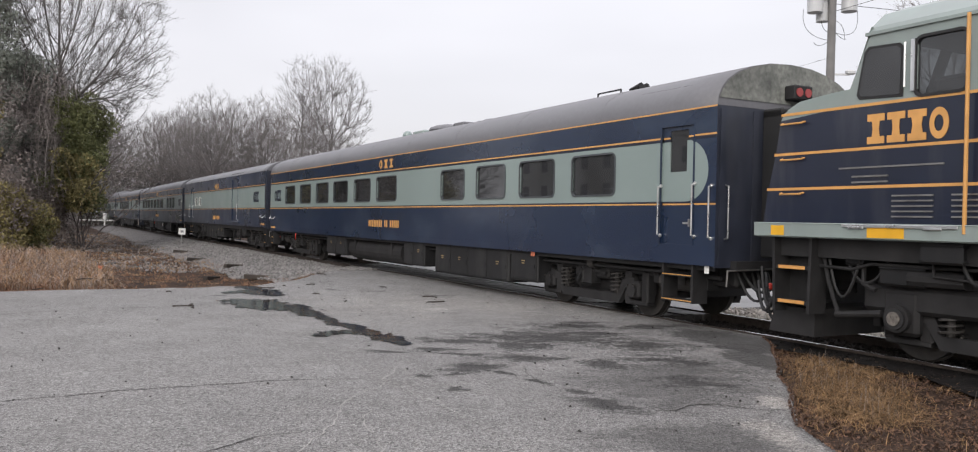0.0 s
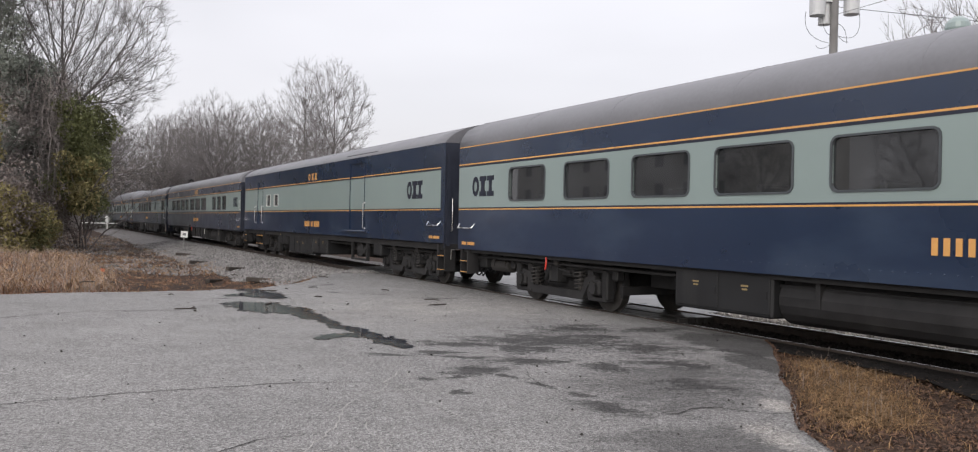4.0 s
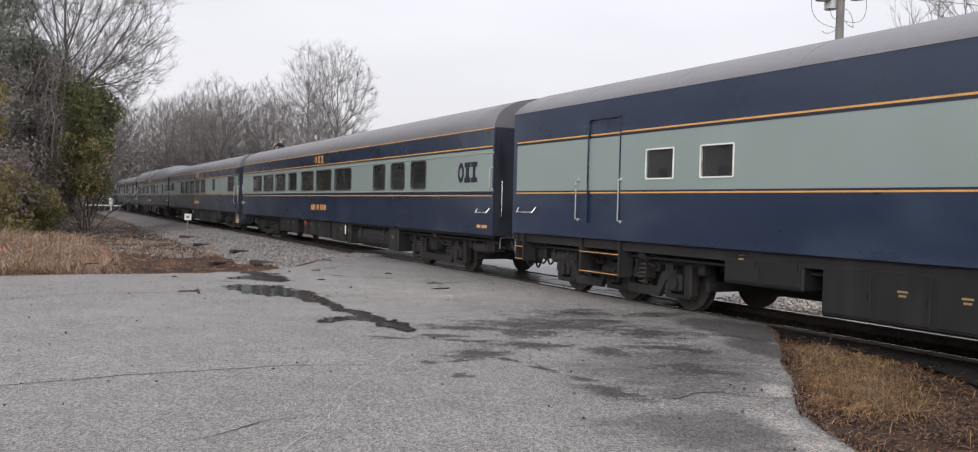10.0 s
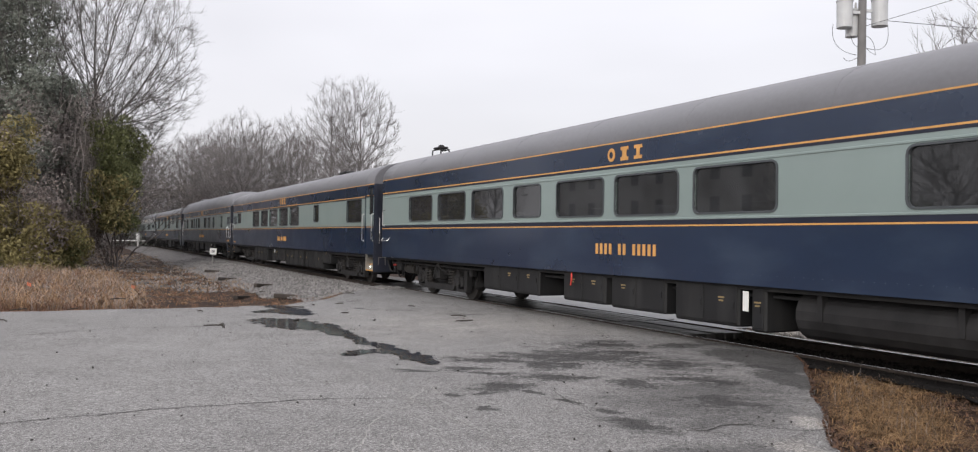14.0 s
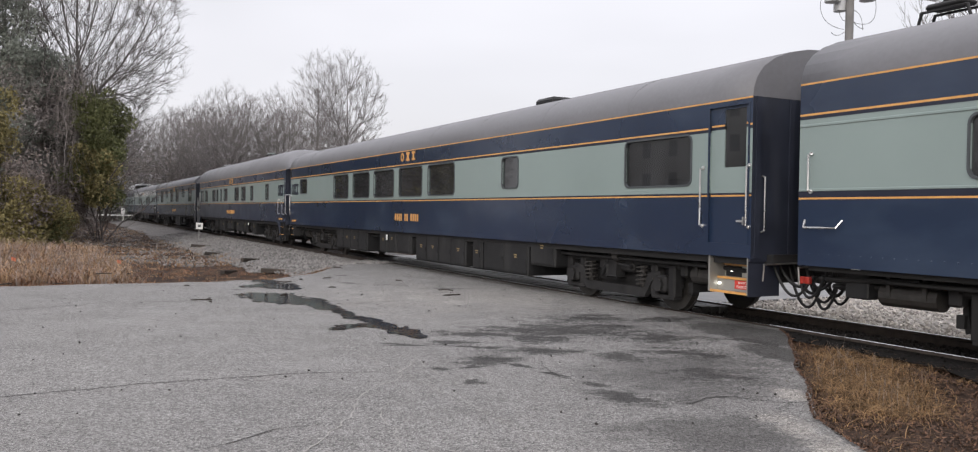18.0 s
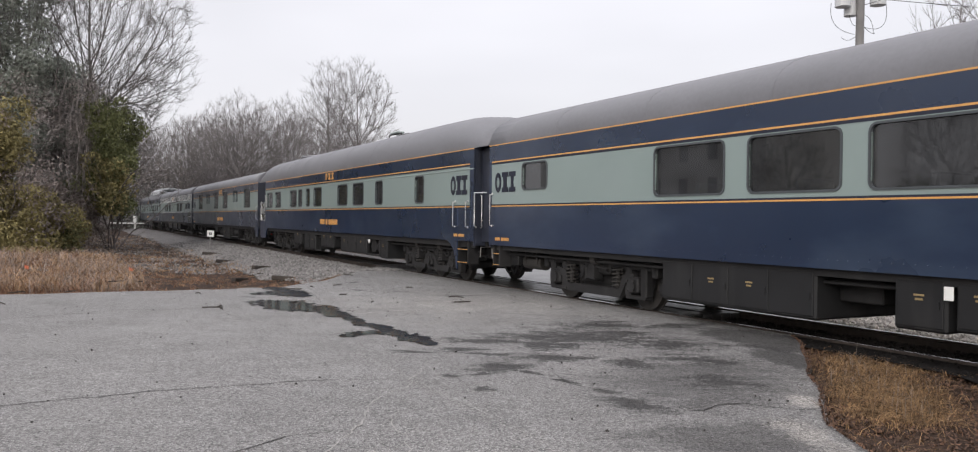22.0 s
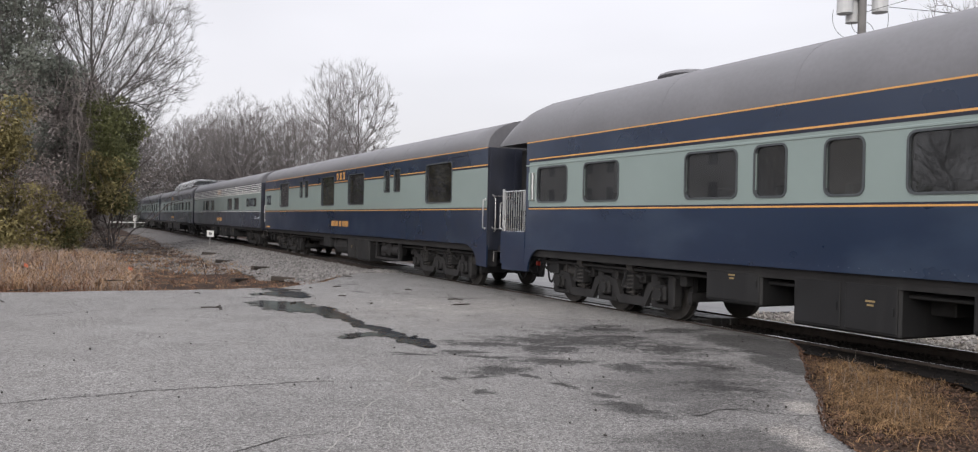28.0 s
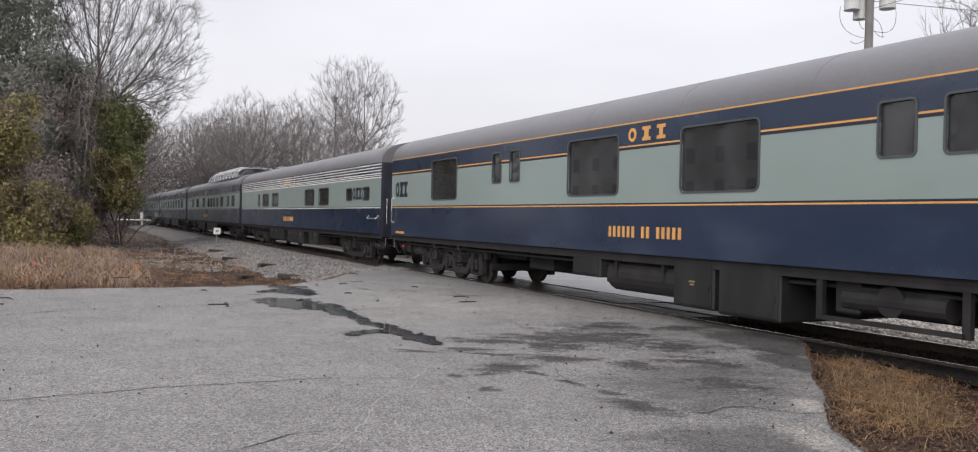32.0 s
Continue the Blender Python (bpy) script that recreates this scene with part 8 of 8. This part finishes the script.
    for pts, r in (([(-3.99, -1.4, 1.14), (-4.5, -1.38, 1.12), (-4.75, -1.36, 1.2), (-6.9, -1.36, 1.2)], 0.022),
                   ([(-4.0, -1.35, 1.42), (-4.15, -1.4, 0.95), (-4.32, -1.4, 0.52)], 0.028),
                   ([(-4.28, -1.4, 0.53), (-4.9, -1.34, 0.6)], 0.045),
                   ([(-4.6, -1.3, 1.2), (-4.63, -1.34, 0.95), (-4.8, -1.34, 0.88)], 0.03),
                   ([(-4.1, -1.3, 1.46), (-7.6, -1.3, 1.46)], 0.03),
                   ([(-5.6, -1.42, 1.28), (-5.62, -1.42, 1.1), (-6.3, -1.4, 1.06)], 0.018)):
        bm = bmesh.new()
        bent(bm, [(sx(c), y, z) for c, y, z in pts], r, 8)
        part("brake_pipe", bm, UNDER, lo)
    for c0, y, dip, reach in ((-4.1, -1.36, 0.32, 0.5), (-4.3, -1.32, 0.22, 0.7), (-5.9, -1.4, 0.18, 0.45)):
        bm = bmesh.new()
        hose(bm, [(sx(c0), y, 1.4), (sx(c0 - reach * 0.5), y - 0.03, 1.4 - dip * 2), (sx(c0 - reach), y, 1.3)], 0.02)
        part("hose", bm, RUBBER, lo)
    for y, z, sag in ((-1.25, 1.25, 0.75), (-1.32, 1.05, 0.6), (-1.15, 0.95, 0.62)):
        bm = bmesh.new()
        hose(bm, [(sx(-3.3), y, z), (sx(-3.05), y - 0.02, z - sag), (sx(-2.75), y * 0.9, z - 0.2)], 0.022)
        part("hose", bm, RUBBER, lo)
    bm = bmesh.new()
    box(bm, sx(-6.03), sx(-4.55), -1.672, -1.655, 1.655, 1.685, 0.004)
    for c0 in (-4.75, -5.75):
        box(bm, sx(c0) - 0.11, sx(c0) + 0.11, -1.68, -1.655, 1.635, 1.665, 0.004)
    part("footboard", bm, SILVER, lo, "bare metal footboard on the sill")
    for z, y in ((0.95, -1.1), (0.75, -0.9), (0.85, -0.5)):
        bm = bmesh.new()
        hose(bm, [(sx(-3.2), y, z + 0.2), (sx(-2.95), y, z - 0.4), (sx(-2.6), y * 0.8, z)], 0.026)
        part("hose", bm, RUBBER, lo)
    lo.matrix_basis = train_pose(cc, 0)
    CARS.insert(0, (lo, cc))


locomotive()
(c1, k1), (c2, k2), (c3, k3), (c4, k4), (c5, k5), (c6, k6), (c7, k7), (c8, k8) = CARS[1:9]


def roof_box(car, kk, ca, cb, y0, y1, z0, z1, name, material=None, bev=0.03, label=""):
    bm = bmesh.new()
    xa, xb = sorted((kk - ca, kk - cb))
    box(bm, xa, xb, y0, y1, z0, z1, bev)
    return part(name, bm, material or ROOF, car, label)


# roof fittings
def dome_ball(car, kk, c, r, z, material, name="antenna_dome", flat=1.0):
    bm = bmesh.new()
    bmesh.ops.create_uvsphere(bm, u_segments=16, v_segments=8, radius=r, matrix=Matrix.Translation((kk - c, 0, z)) @ Matrix.Diagonal((1, 1, flat, 1)))
    rod(bm, (kk - c, 0, z - r * flat - 0.1), (kk - c, 0, z), r * 0.9, 16)
    part(name, bm, material, car, smooth=False)


dome_ball(c1, k1, 13.35, 0.16, 4.3, PALE)
roof_box(c1, k1, 12.0, 11.2, -0.4, 0.4, 4.12, 4.29, "roof_hatch", GREYLOCO)
dome_ball(c1, k1, 10.2, 0.62, 4.2, ROOF, "roof_vent", 0.28)
roof_box(c1, k1, 9.1, 8.5, -0.45, 0.45, 4.12, 4.28, "roof_hatch")
dome_ball(c1, k1, 7.6, 0.32, 4.2, ROOF, "roof_vent", 0.3)
bm = bmesh.new()
bent(bm, [(k1 - 3.0, 0.0, 4.15), (k1 - 2.98, 0.0, 4.37), (k1 - 2.2, 0.0, 4.37), (k1 - 2.15, 0.0, 4.15)], 0.02)
part("roof_rail", bm, UNDER, c1)
bm = bmesh.new()
bent(bm, [(k1 - 2.2, -1.27, 3.72), (k1 - 2.18, -1.22, 3.86), (k1 - 1.98, -1.2, 3.88), (k1 - 1.95, -1.24, 3.83), (k1 - 1.72, -1.24, 3.83), (k1 - 1.7, -1.2, 3.88), (k1 - 1.47, -1.22, 3.86), (k1 - 1.45, -1.27, 3.7)], 0.016)
part("roof_rail", bm, UNDER, c1)
bm = bmesh.new()
for d in (-0.07, 0.07):
    rod(bm, (k1 - 1.8, d, 4.3), (k1 - 1.45, d, 4.34), 0.03, 8, 0.07)
rod(bm, (k1 - 1.65, 0, 4.15), (k1 - 1.65, 0, 4.3), 0.04, 8)
part("horn", bm, UNDER, c1)
bm = bmesh.new()
box(bm, k1 + 0.15, k1 + 1.4, -1.33, -1.29, 3.84, 3.862)
part("gutter", bm, UNDER, c1)
# red marker lamps in their box on the front end of the first car
bm = bmesh.new()
xe = k1 + 2.2
box(bm, xe, xe + 0.22, -0.15, 0.25, 3.62, 3.85, 0.02)
part("marker_box", bm, UNDER, c1)
GLOW = bpy.data.materials.new("red_marker_glow")
GLOW.use_nodes = True
g_ = GLOW.node_tree.nodes["Principled BSDF"]
g_.inputs["Base Color"].default_value = (0.30, 0.05, 0.05, 1)
g_.inputs["Emission Color"].default_value, g_.inputs["Emission Strength"].default_value = (1.0, 0.12, 0.12, 1), 0.02
for y in (-0.05, 0.14):
    bm = bmesh.new()
    disc(bm, (xe + 0.225, y, 3.735), 0.07, 0.008, 14, "X")
    part("marker_lamp", bm, GLOW, c1, "red marker lamp")
bm = bmesh.new()
arc_up = [(y, z) for y, z in ROOF_ARC if z >= 3.57]
ups = [(-y, z) for y, z in arc_up] + [(y, z) for y, z in reversed(arc_up[:-1])]
vs = [bm.verts.new((xe + 0.012, y * 0.985, z * 0.998)) for y, z in ups]
bm.faces.new(vs)
part("end_fairing", bm, SOOTED, c1, "grey-green sooted panel over the end door")

# antenna frames on two roofs
for car, kk, ca, cb, z0, zt in ((c3, k3, 75.52, 74.72, 4.15, 4.42), (c5, k5, 114.75, 113.4, 4.42, 4.62)):
    for y in (-0.14, 0.14):
        bm = bmesh.new()
        bent(bm, [(kk - ca, y, z0), (kk - ca + 0.08, y, zt), (kk - cb - 0.08, y, zt), (kk - cb, y, z0)], 0.022)
        part("antenna_frame", bm, UNDER, car)
    roof_box(car, kk, ca - 0.12, cb + (0.12 if car is c3 else 0.5), -0.15, 0.15, zt + 0.02, zt + 0.1, "antenna_panel", UNDER if car is c3 else GREYLOCO)
roof_box(c3, k3, 75.2, 75.0, -0.08, 0.08, 4.52, 4.58, "antenna_head", UNDER)
roof_box(c4, k4, 85.42, 84.6, -0.3, 0.3, 4.1, 4.37, "roof_hatch", BOXM, 0.06)
dome_ball(c5, k5, 125.6, 0.6, 4.48, ROOF, "roof_vent", 0.2)
dome_ball(c5, k5, 119.5, 0.18, 4.5, ROOF, "roof_vent", 0.5)
dome_ball(c7, k7, 178.5, 0.5, 4.2, ROOF, "roof_vent", 0.35)
roof_box(c2, k2, 33.4, 30.6, -1.46, -1.38, 3.70, 3.76, "door_track", UNDER, 0.0)
roof_box(c2, k2, 46.4, 44.4, -1.46, -1.38, 3.70, 3.74, "door_track", UNDER, 0.0)
bm = bmesh.new()
box(bm, k2 - 33.2, k2 - 31.0, -1.6, -1.52, 1.27, 1.33, 0.01)
part("door_sill", bm, BLUE, c2)
for cx in (32.95, 31.35):
    bm = bmesh.new()
    for k in range(10):
        disc(bm, (k2 - cx, -1.536, 2.1 + 0.09 * k), 0.014, 0.008, 6)
    part("rivet_row", bm, PALE, c2)

# bright metal boarding steps of the fourth car, with its warning plate
bm = bmesh.new()
xa, xb = k4 - 77.97, k4 - 77.16
box(bm, xa, xb, -0.95, -0.9, 0.5, 1.25)
for x in (xa, xb):
    box(bm, x - 0.02, x + 0.02, -1.5, -0.9, 0.5, 1.25)
st4 = part("step_well", bm, ALU, c4, "bright metal step well")
for k in range(4):
    z, y = 0.52 + 0.2 * k, -1.48 + 0.14 * k
    bm = bmesh.new()
    box(bm, xa, xb, y, y + 0.2, z - 0.02, z + 0.01)
    box(bm, xa, xb, y + 0.15, y + 0.165, z, z + 0.2)
    part("tread", bm, ALU, st4)
    bm = bmesh.new()
    box(bm, xa + 0.02, xb - 0.02, y - 0.012, y, z - 0.024, z + 0.014)
    part("tread_edge", bm, GOLD, st4, "orange painted tread edge")
bm = bmesh.new()
box(bm, xb + 0.022, xb + 0.034, -1.52, -0.9, 0.48, 1.25)
part("step_well_side", bm, ENDB, c4, "dark outer side of the step well")
bm = bmesh.new()
box(bm, xb - 0.42, xb - 0.06, -1.345, -1.337, 0.56, 0.69)
plate = part("warning_plate", bm, RED, st4, "red plate reading watch your step")
for line, z in (("WATCH", 0.635), ("YOUR STEP", 0.575)):
    cu = bpy.data.curves.new("warning_text", "FONT")
    cu.body, cu.size, cu.align_x, cu.extrude = line, 0.058, "CENTER", 0.001
    cu.materials.append(WHITE)
    tx = new("warning_text", cu)
    tx.parent = st4
    tx.matrix_basis = pose(xb - 0.24, -1.349, z, 90, 0, 0)
LAMP = bpy.data.materials.new("small_white_lamp")
LAMP.use_nodes = True
g_ = LAMP.node_tree.nodes["Principled BSDF"]
g_.inputs["Emission Color"].default_value, g_.inputs["Emission Strength"].default_value = (1, 0.97, 0.9, 1), 3.0
for z, x in ((1.02, xa + 0.28), (0.82, xa + 0.18), (0.62, xa + 0.06)):
    bm = bmesh.new()
    disc(bm, (x, -1.345 + 0.7 * (z - 0.62), z), 0.02, 0.012, 8)
    part("step_lamp", bm, LAMP, st4, "small white step lamp")

# rear platform of the fifth car: floor, railing gate, posts, end door
xr = k5 - 129.12
bm = bmesh.new()
box(bm, xr - 1.15, xr, -1.5, 1.5, 1.12, 1.42)
box(bm, xr - 1.15, xr - 0.02, -1.53, -1.5, 0.72, 1.46)
box(bm, xr - 1.15, xr - 0.02, 1.5, 1.53, 0.72, 1.46)
pf = part("platform", bm, BLUE, c5)
bm = bmesh.new()
z0, z1 = 1.45, 2.36
bent(bm, [(xr - 1.0, -1.5, z0), (xr - 1.0, -1.5, z1), (xr - 0.06, -1.5, z1), (xr - 0.06, -1.5, z0), (xr - 1.0, -1.5, z0)], 0.026, 8)
gt = part("gate", bm, SILVER, c5, "bare metal railing gate")
for k in range(8):
    bm = bmesh.new()
    x = xr - 0.89 + 0.106 * k
    rod(bm, (x, -1.5, z0), (x, -1.5, z1), 0.015, 6)
    part("baluster", bm, SILVER, gt)
bm = bmesh.new()
bent(bm, [(xr - 1.08, -1.5, 1.42), (xr - 1.08, -1.5, 2.42)], 0.03, 8)
part("railing", bm, SILVER, c5)
bm = bmesh.new()
bent(bm, [(xr - 1.08, -1.5, 2.12), (xr - 1.24, -1.5, 2.1), (xr - 1.24, -1.5, 1.52), (xr - 1.08, -1.5, 1.5)], 0.016, 6)
part("grab_iron", bm, SILVER, c5)
bm = bmesh.new()
bent(bm, [(xr - 1.0, 1.5, 1.42), (xr - 1.0, 1.5, 2.3), (xr - 1.0, 0.6, 2.3), (xr - 1.0, 0.6, 1.42)], 0.03, 8)
part("railing", bm, SILVER, c5)
bm = bmesh.new()
bent(bm, [(xr - 0.5, -1.1, 1.42), (xr - 0.42, -1.1, 1.75), (xr - 0.25, -1.1, 1.75), (xr - 0.2, -1.1, 1.42)], 0.025, 6)
part("step_stool", bm, YELLOW, c5, "yellow folding stool on the platform")
bm = bmesh.new()
disc(bm, (xr - 0.06, -0.85, 2.05), 0.2, 0.02, 18, "X")
part("brake_wheel", bm, RED, c5, "dark red hand brake wheel")
for c in (128.86, 128.74):
    bm = bmesh.new()
    box(bm, k5 - c - 0.03, k5 - c + 0.03, -1.60, -1.53, 2.14, 2.74, 0.008)
    part("wind_deflector", bm, PALE if c > 128.8 else SILVER, c5)
# recessed front vestibule of the fifth car
xf = k5 - 104.72
for y0, y1, z0, z1 in ((-1.3, -1.22, 1.1, 3.38), (1.22, 1.3, 1.1, 3.38), (-1.3, 1.3, 3.34, 3.40)):
    bm = bmesh.new()
    box(bm, xf, xf + 0.74, y0, y1, z0 + 0.002, z1 - 0.002)
    part("vestibule_recess", bm, ENDB, c5)
bm = bmesh.new()
bent(bm, [(xf + 0.1, -1.5, 1.45), (xf + 0.1, -1.56, 1.5), (xf + 0.1, -1.56, 2.3), (xf + 0.45, -1.4, 2.3)], 0.018)
part("grab_iron", bm, CHROME, c5)
# a round lamp and grab irons on the front end of the sixth car
bm = bmesh.new()
xf = k6 - 131.0
disc(bm, (xf + 0.05, -0.7, 3.72), 0.09, 0.04, 16, "X")
part("end_lamp", bm, CHROME, c6, "round clear end lamp")
for z in (2.28, 1.5):
    bm = bmesh.new()
    bent(bm, [(xf, -1.4, z + 0.05), (xf + 0.08, -1.4, z), (xf + 0.08, -0.75, z), (xf, -0.75, z + 0.05)], 0.014)
    part("grab_iron", bm, CHROME, c6)
# sunken surrounds of the tall windows of the sixth car
bm = bmesh.new()
box(bm, k6 - 136.0, k6 - 131.4, -1.538, -1.531, 3.31, 3.325)
part("weld_seam", bm, PIN, c6)

# white stripes on the seventh car come with its table; the dome of the eighth:
bm = bmesh.new()
x0, x1 = k8 - 198.0, k8 - 186.0
prof = [(-1.35, 4.0), (-1.2, 4.42), (-0.9, 4.66), (0, 4.74), (0.9, 4.66), (1.2, 4.42), (1.35, 4.0)]
n = 9
ribs = [x0 + (x1 - x0) * i / n for i in range(n + 1)]
for x in ribs:
    s = 1.0 - (0.16 if x in (ribs[0], ribs[-1]) else 0)
    for (ya, za), (yb, zb) in zip(prof, prof[1:]):
        rod(bm, (x, ya, 4.0 + (za - 4) * s), (x, yb, 4.0 + (zb - 4) * s), 0.04, 6)
for y, z in prof[1:-1]:
    rod(bm, (x0, y, z - 0.06), (x1, y, z - 0.06), 0.03, 6)
dm = part("dome_frame", bm, SILVER, c8, "silver frame of the glass dome")
DOMEG = glass_mat("pale_dome_glass", (0.55, 0.6, 0.6))
for i in range(n):
    bm = bmesh.new()
    a = [bm.verts.new((ribs[i], y * 0.99, z - 0.02)) for y, z in prof]
    b = [bm.verts.new((ribs[i + 1], y * 0.99, z - 0.02)) for y, z in prof]
    for j in range(len(prof) - 1):
        bm.faces.new((a[j], b[j], b[j + 1], a[j + 1]))
    part("dome_pane", bm, DOMEG, dm)

# small fittings along the sills: placards, valves and a red-handled cock
def sill_tag(car, kk, c, z, w, h, material, name, label, y=-1.47):
    bm = bmesh.new()
    box(bm, kk - c - w / 2, kk - c + w / 2, y - 0.012, y, z, z + h, 0.004)
    part(name, bm, material, car, label)


sill_tag(c1, k1, 3.1, 0.93, 0.15, 0.09, ORANGE, "placard", "faded orange warning placard")
sill_tag(c1, k1, 3.1, 1.022, 0.15, 0.05, WHITE, "placard_strip", "white strip")
sill_tag(c1, k1, -1.98, 0.9, 0.1, 0.14, WHITE, "placard", "small white placard")
sill_tag(c1, k1, -2.05, 1.1, 0.12, 0.09, RED, "placard", "small red placard")
sill_tag(c3, k3, 60.05, 0.62, 0.12, 0.3, WHITE, "gauge", "white sight gauge")
sill_tag(c3, k3, 75.3, 1.0, 0.14, 0.12, WHITE, "placard", "small white placard", -1.5)
sill_tag(c4, k4, 92.25, 0.78, 0.12, 0.16, WHITE, "valve_tag", "white valve tag", -1.46)
sill_tag(c5, k5, 112.9, 0.82, 0.16, 0.12, WHITE, "gauge", "white gauge face", -1.46)
for car, kk, c in ((c1, k1, 20.9), (c3, k3, 64.9)):
    bm = bmesh.new()
    hose(bm, [(kk - c, -1.48, 0.98), (kk - c + 0.03, -1.5, 0.86), (kk - c - 0.03, -1.48, 0.74)], 0.018, 6, 8)
    part("brake_cock", bm, RED, car, "red brake cock and pipe")


def skirt(car, kk, outline):
    """A low side skirt with a rounded cut beside the bogie, on both sides of a car."""
    for sgn in (-1, 1):
        bm = bmesh.new()
        rings = [[bm.verts.new((kk - c, sgn * y, z)) for c, z in outline] for y in (1.525, 1.49)]
        bm.faces.new(rings[0])
        bm.faces.new(rings[1][::-1])
        for i in range(len(outline)):
            j = (i + 1) % len(outline)
            bm.faces.new((rings[0][i], rings[0][j], rings[1][j], rings[1][i]))
        bmesh.ops.recalc_face_normals(bm, faces=bm.faces)
        part("side_skirt", bm, BLUE, car)


def cut(c0, c1, z0, z1, n=7):
    """A quarter round from (c0, z0) to (c1, z1)."""
    return [(c0 + (c1 - c0) * (1 - math.cos(math.pi / 2 * i / n)), z0 + (z1 - z0) * math.sin(math.pi / 2 * i / n)) for i in range(n + 1)]


skirt(c6, k6, [(131.0, 1.098), (131.0, 0.58), (131.5, 0.6)] + cut(131.55, 132.3, 0.6, 1.098))
skirt(c5, k5, [(130.2, 1.098), (130.2, 0.58)] + cut(129.0, 128.5, 0.6, 1.098))
skirt(c5, k5, [(105.71, 1.098), (105.71, 0.36)] + cut(105.76, 106.45, 0.4, 1.098))


def motions():
    """The whole train rolls by, and its wheels turn."""
    times = [t for t, s in ROLL]
    for car, cc in CARS:
        walk(car, [(t, train_pose(cc, t)) for t in times])
    ticks = [i * 4 / 30 for i in range(241)]
    for car, cc in CARS[:9]:
        for tr in car.children:
            if tr.name.startswith("truck"):
                for ws in tr.children:
                    if ws.name.startswith("wheelset"):
                        x, y, z = ws.location
                        walk(ws, [(t, pose(x, y, z, 0, math.degrees((rolled(t) - rolled(0)) / 0.457), 0)) for t in ticks])


motions()
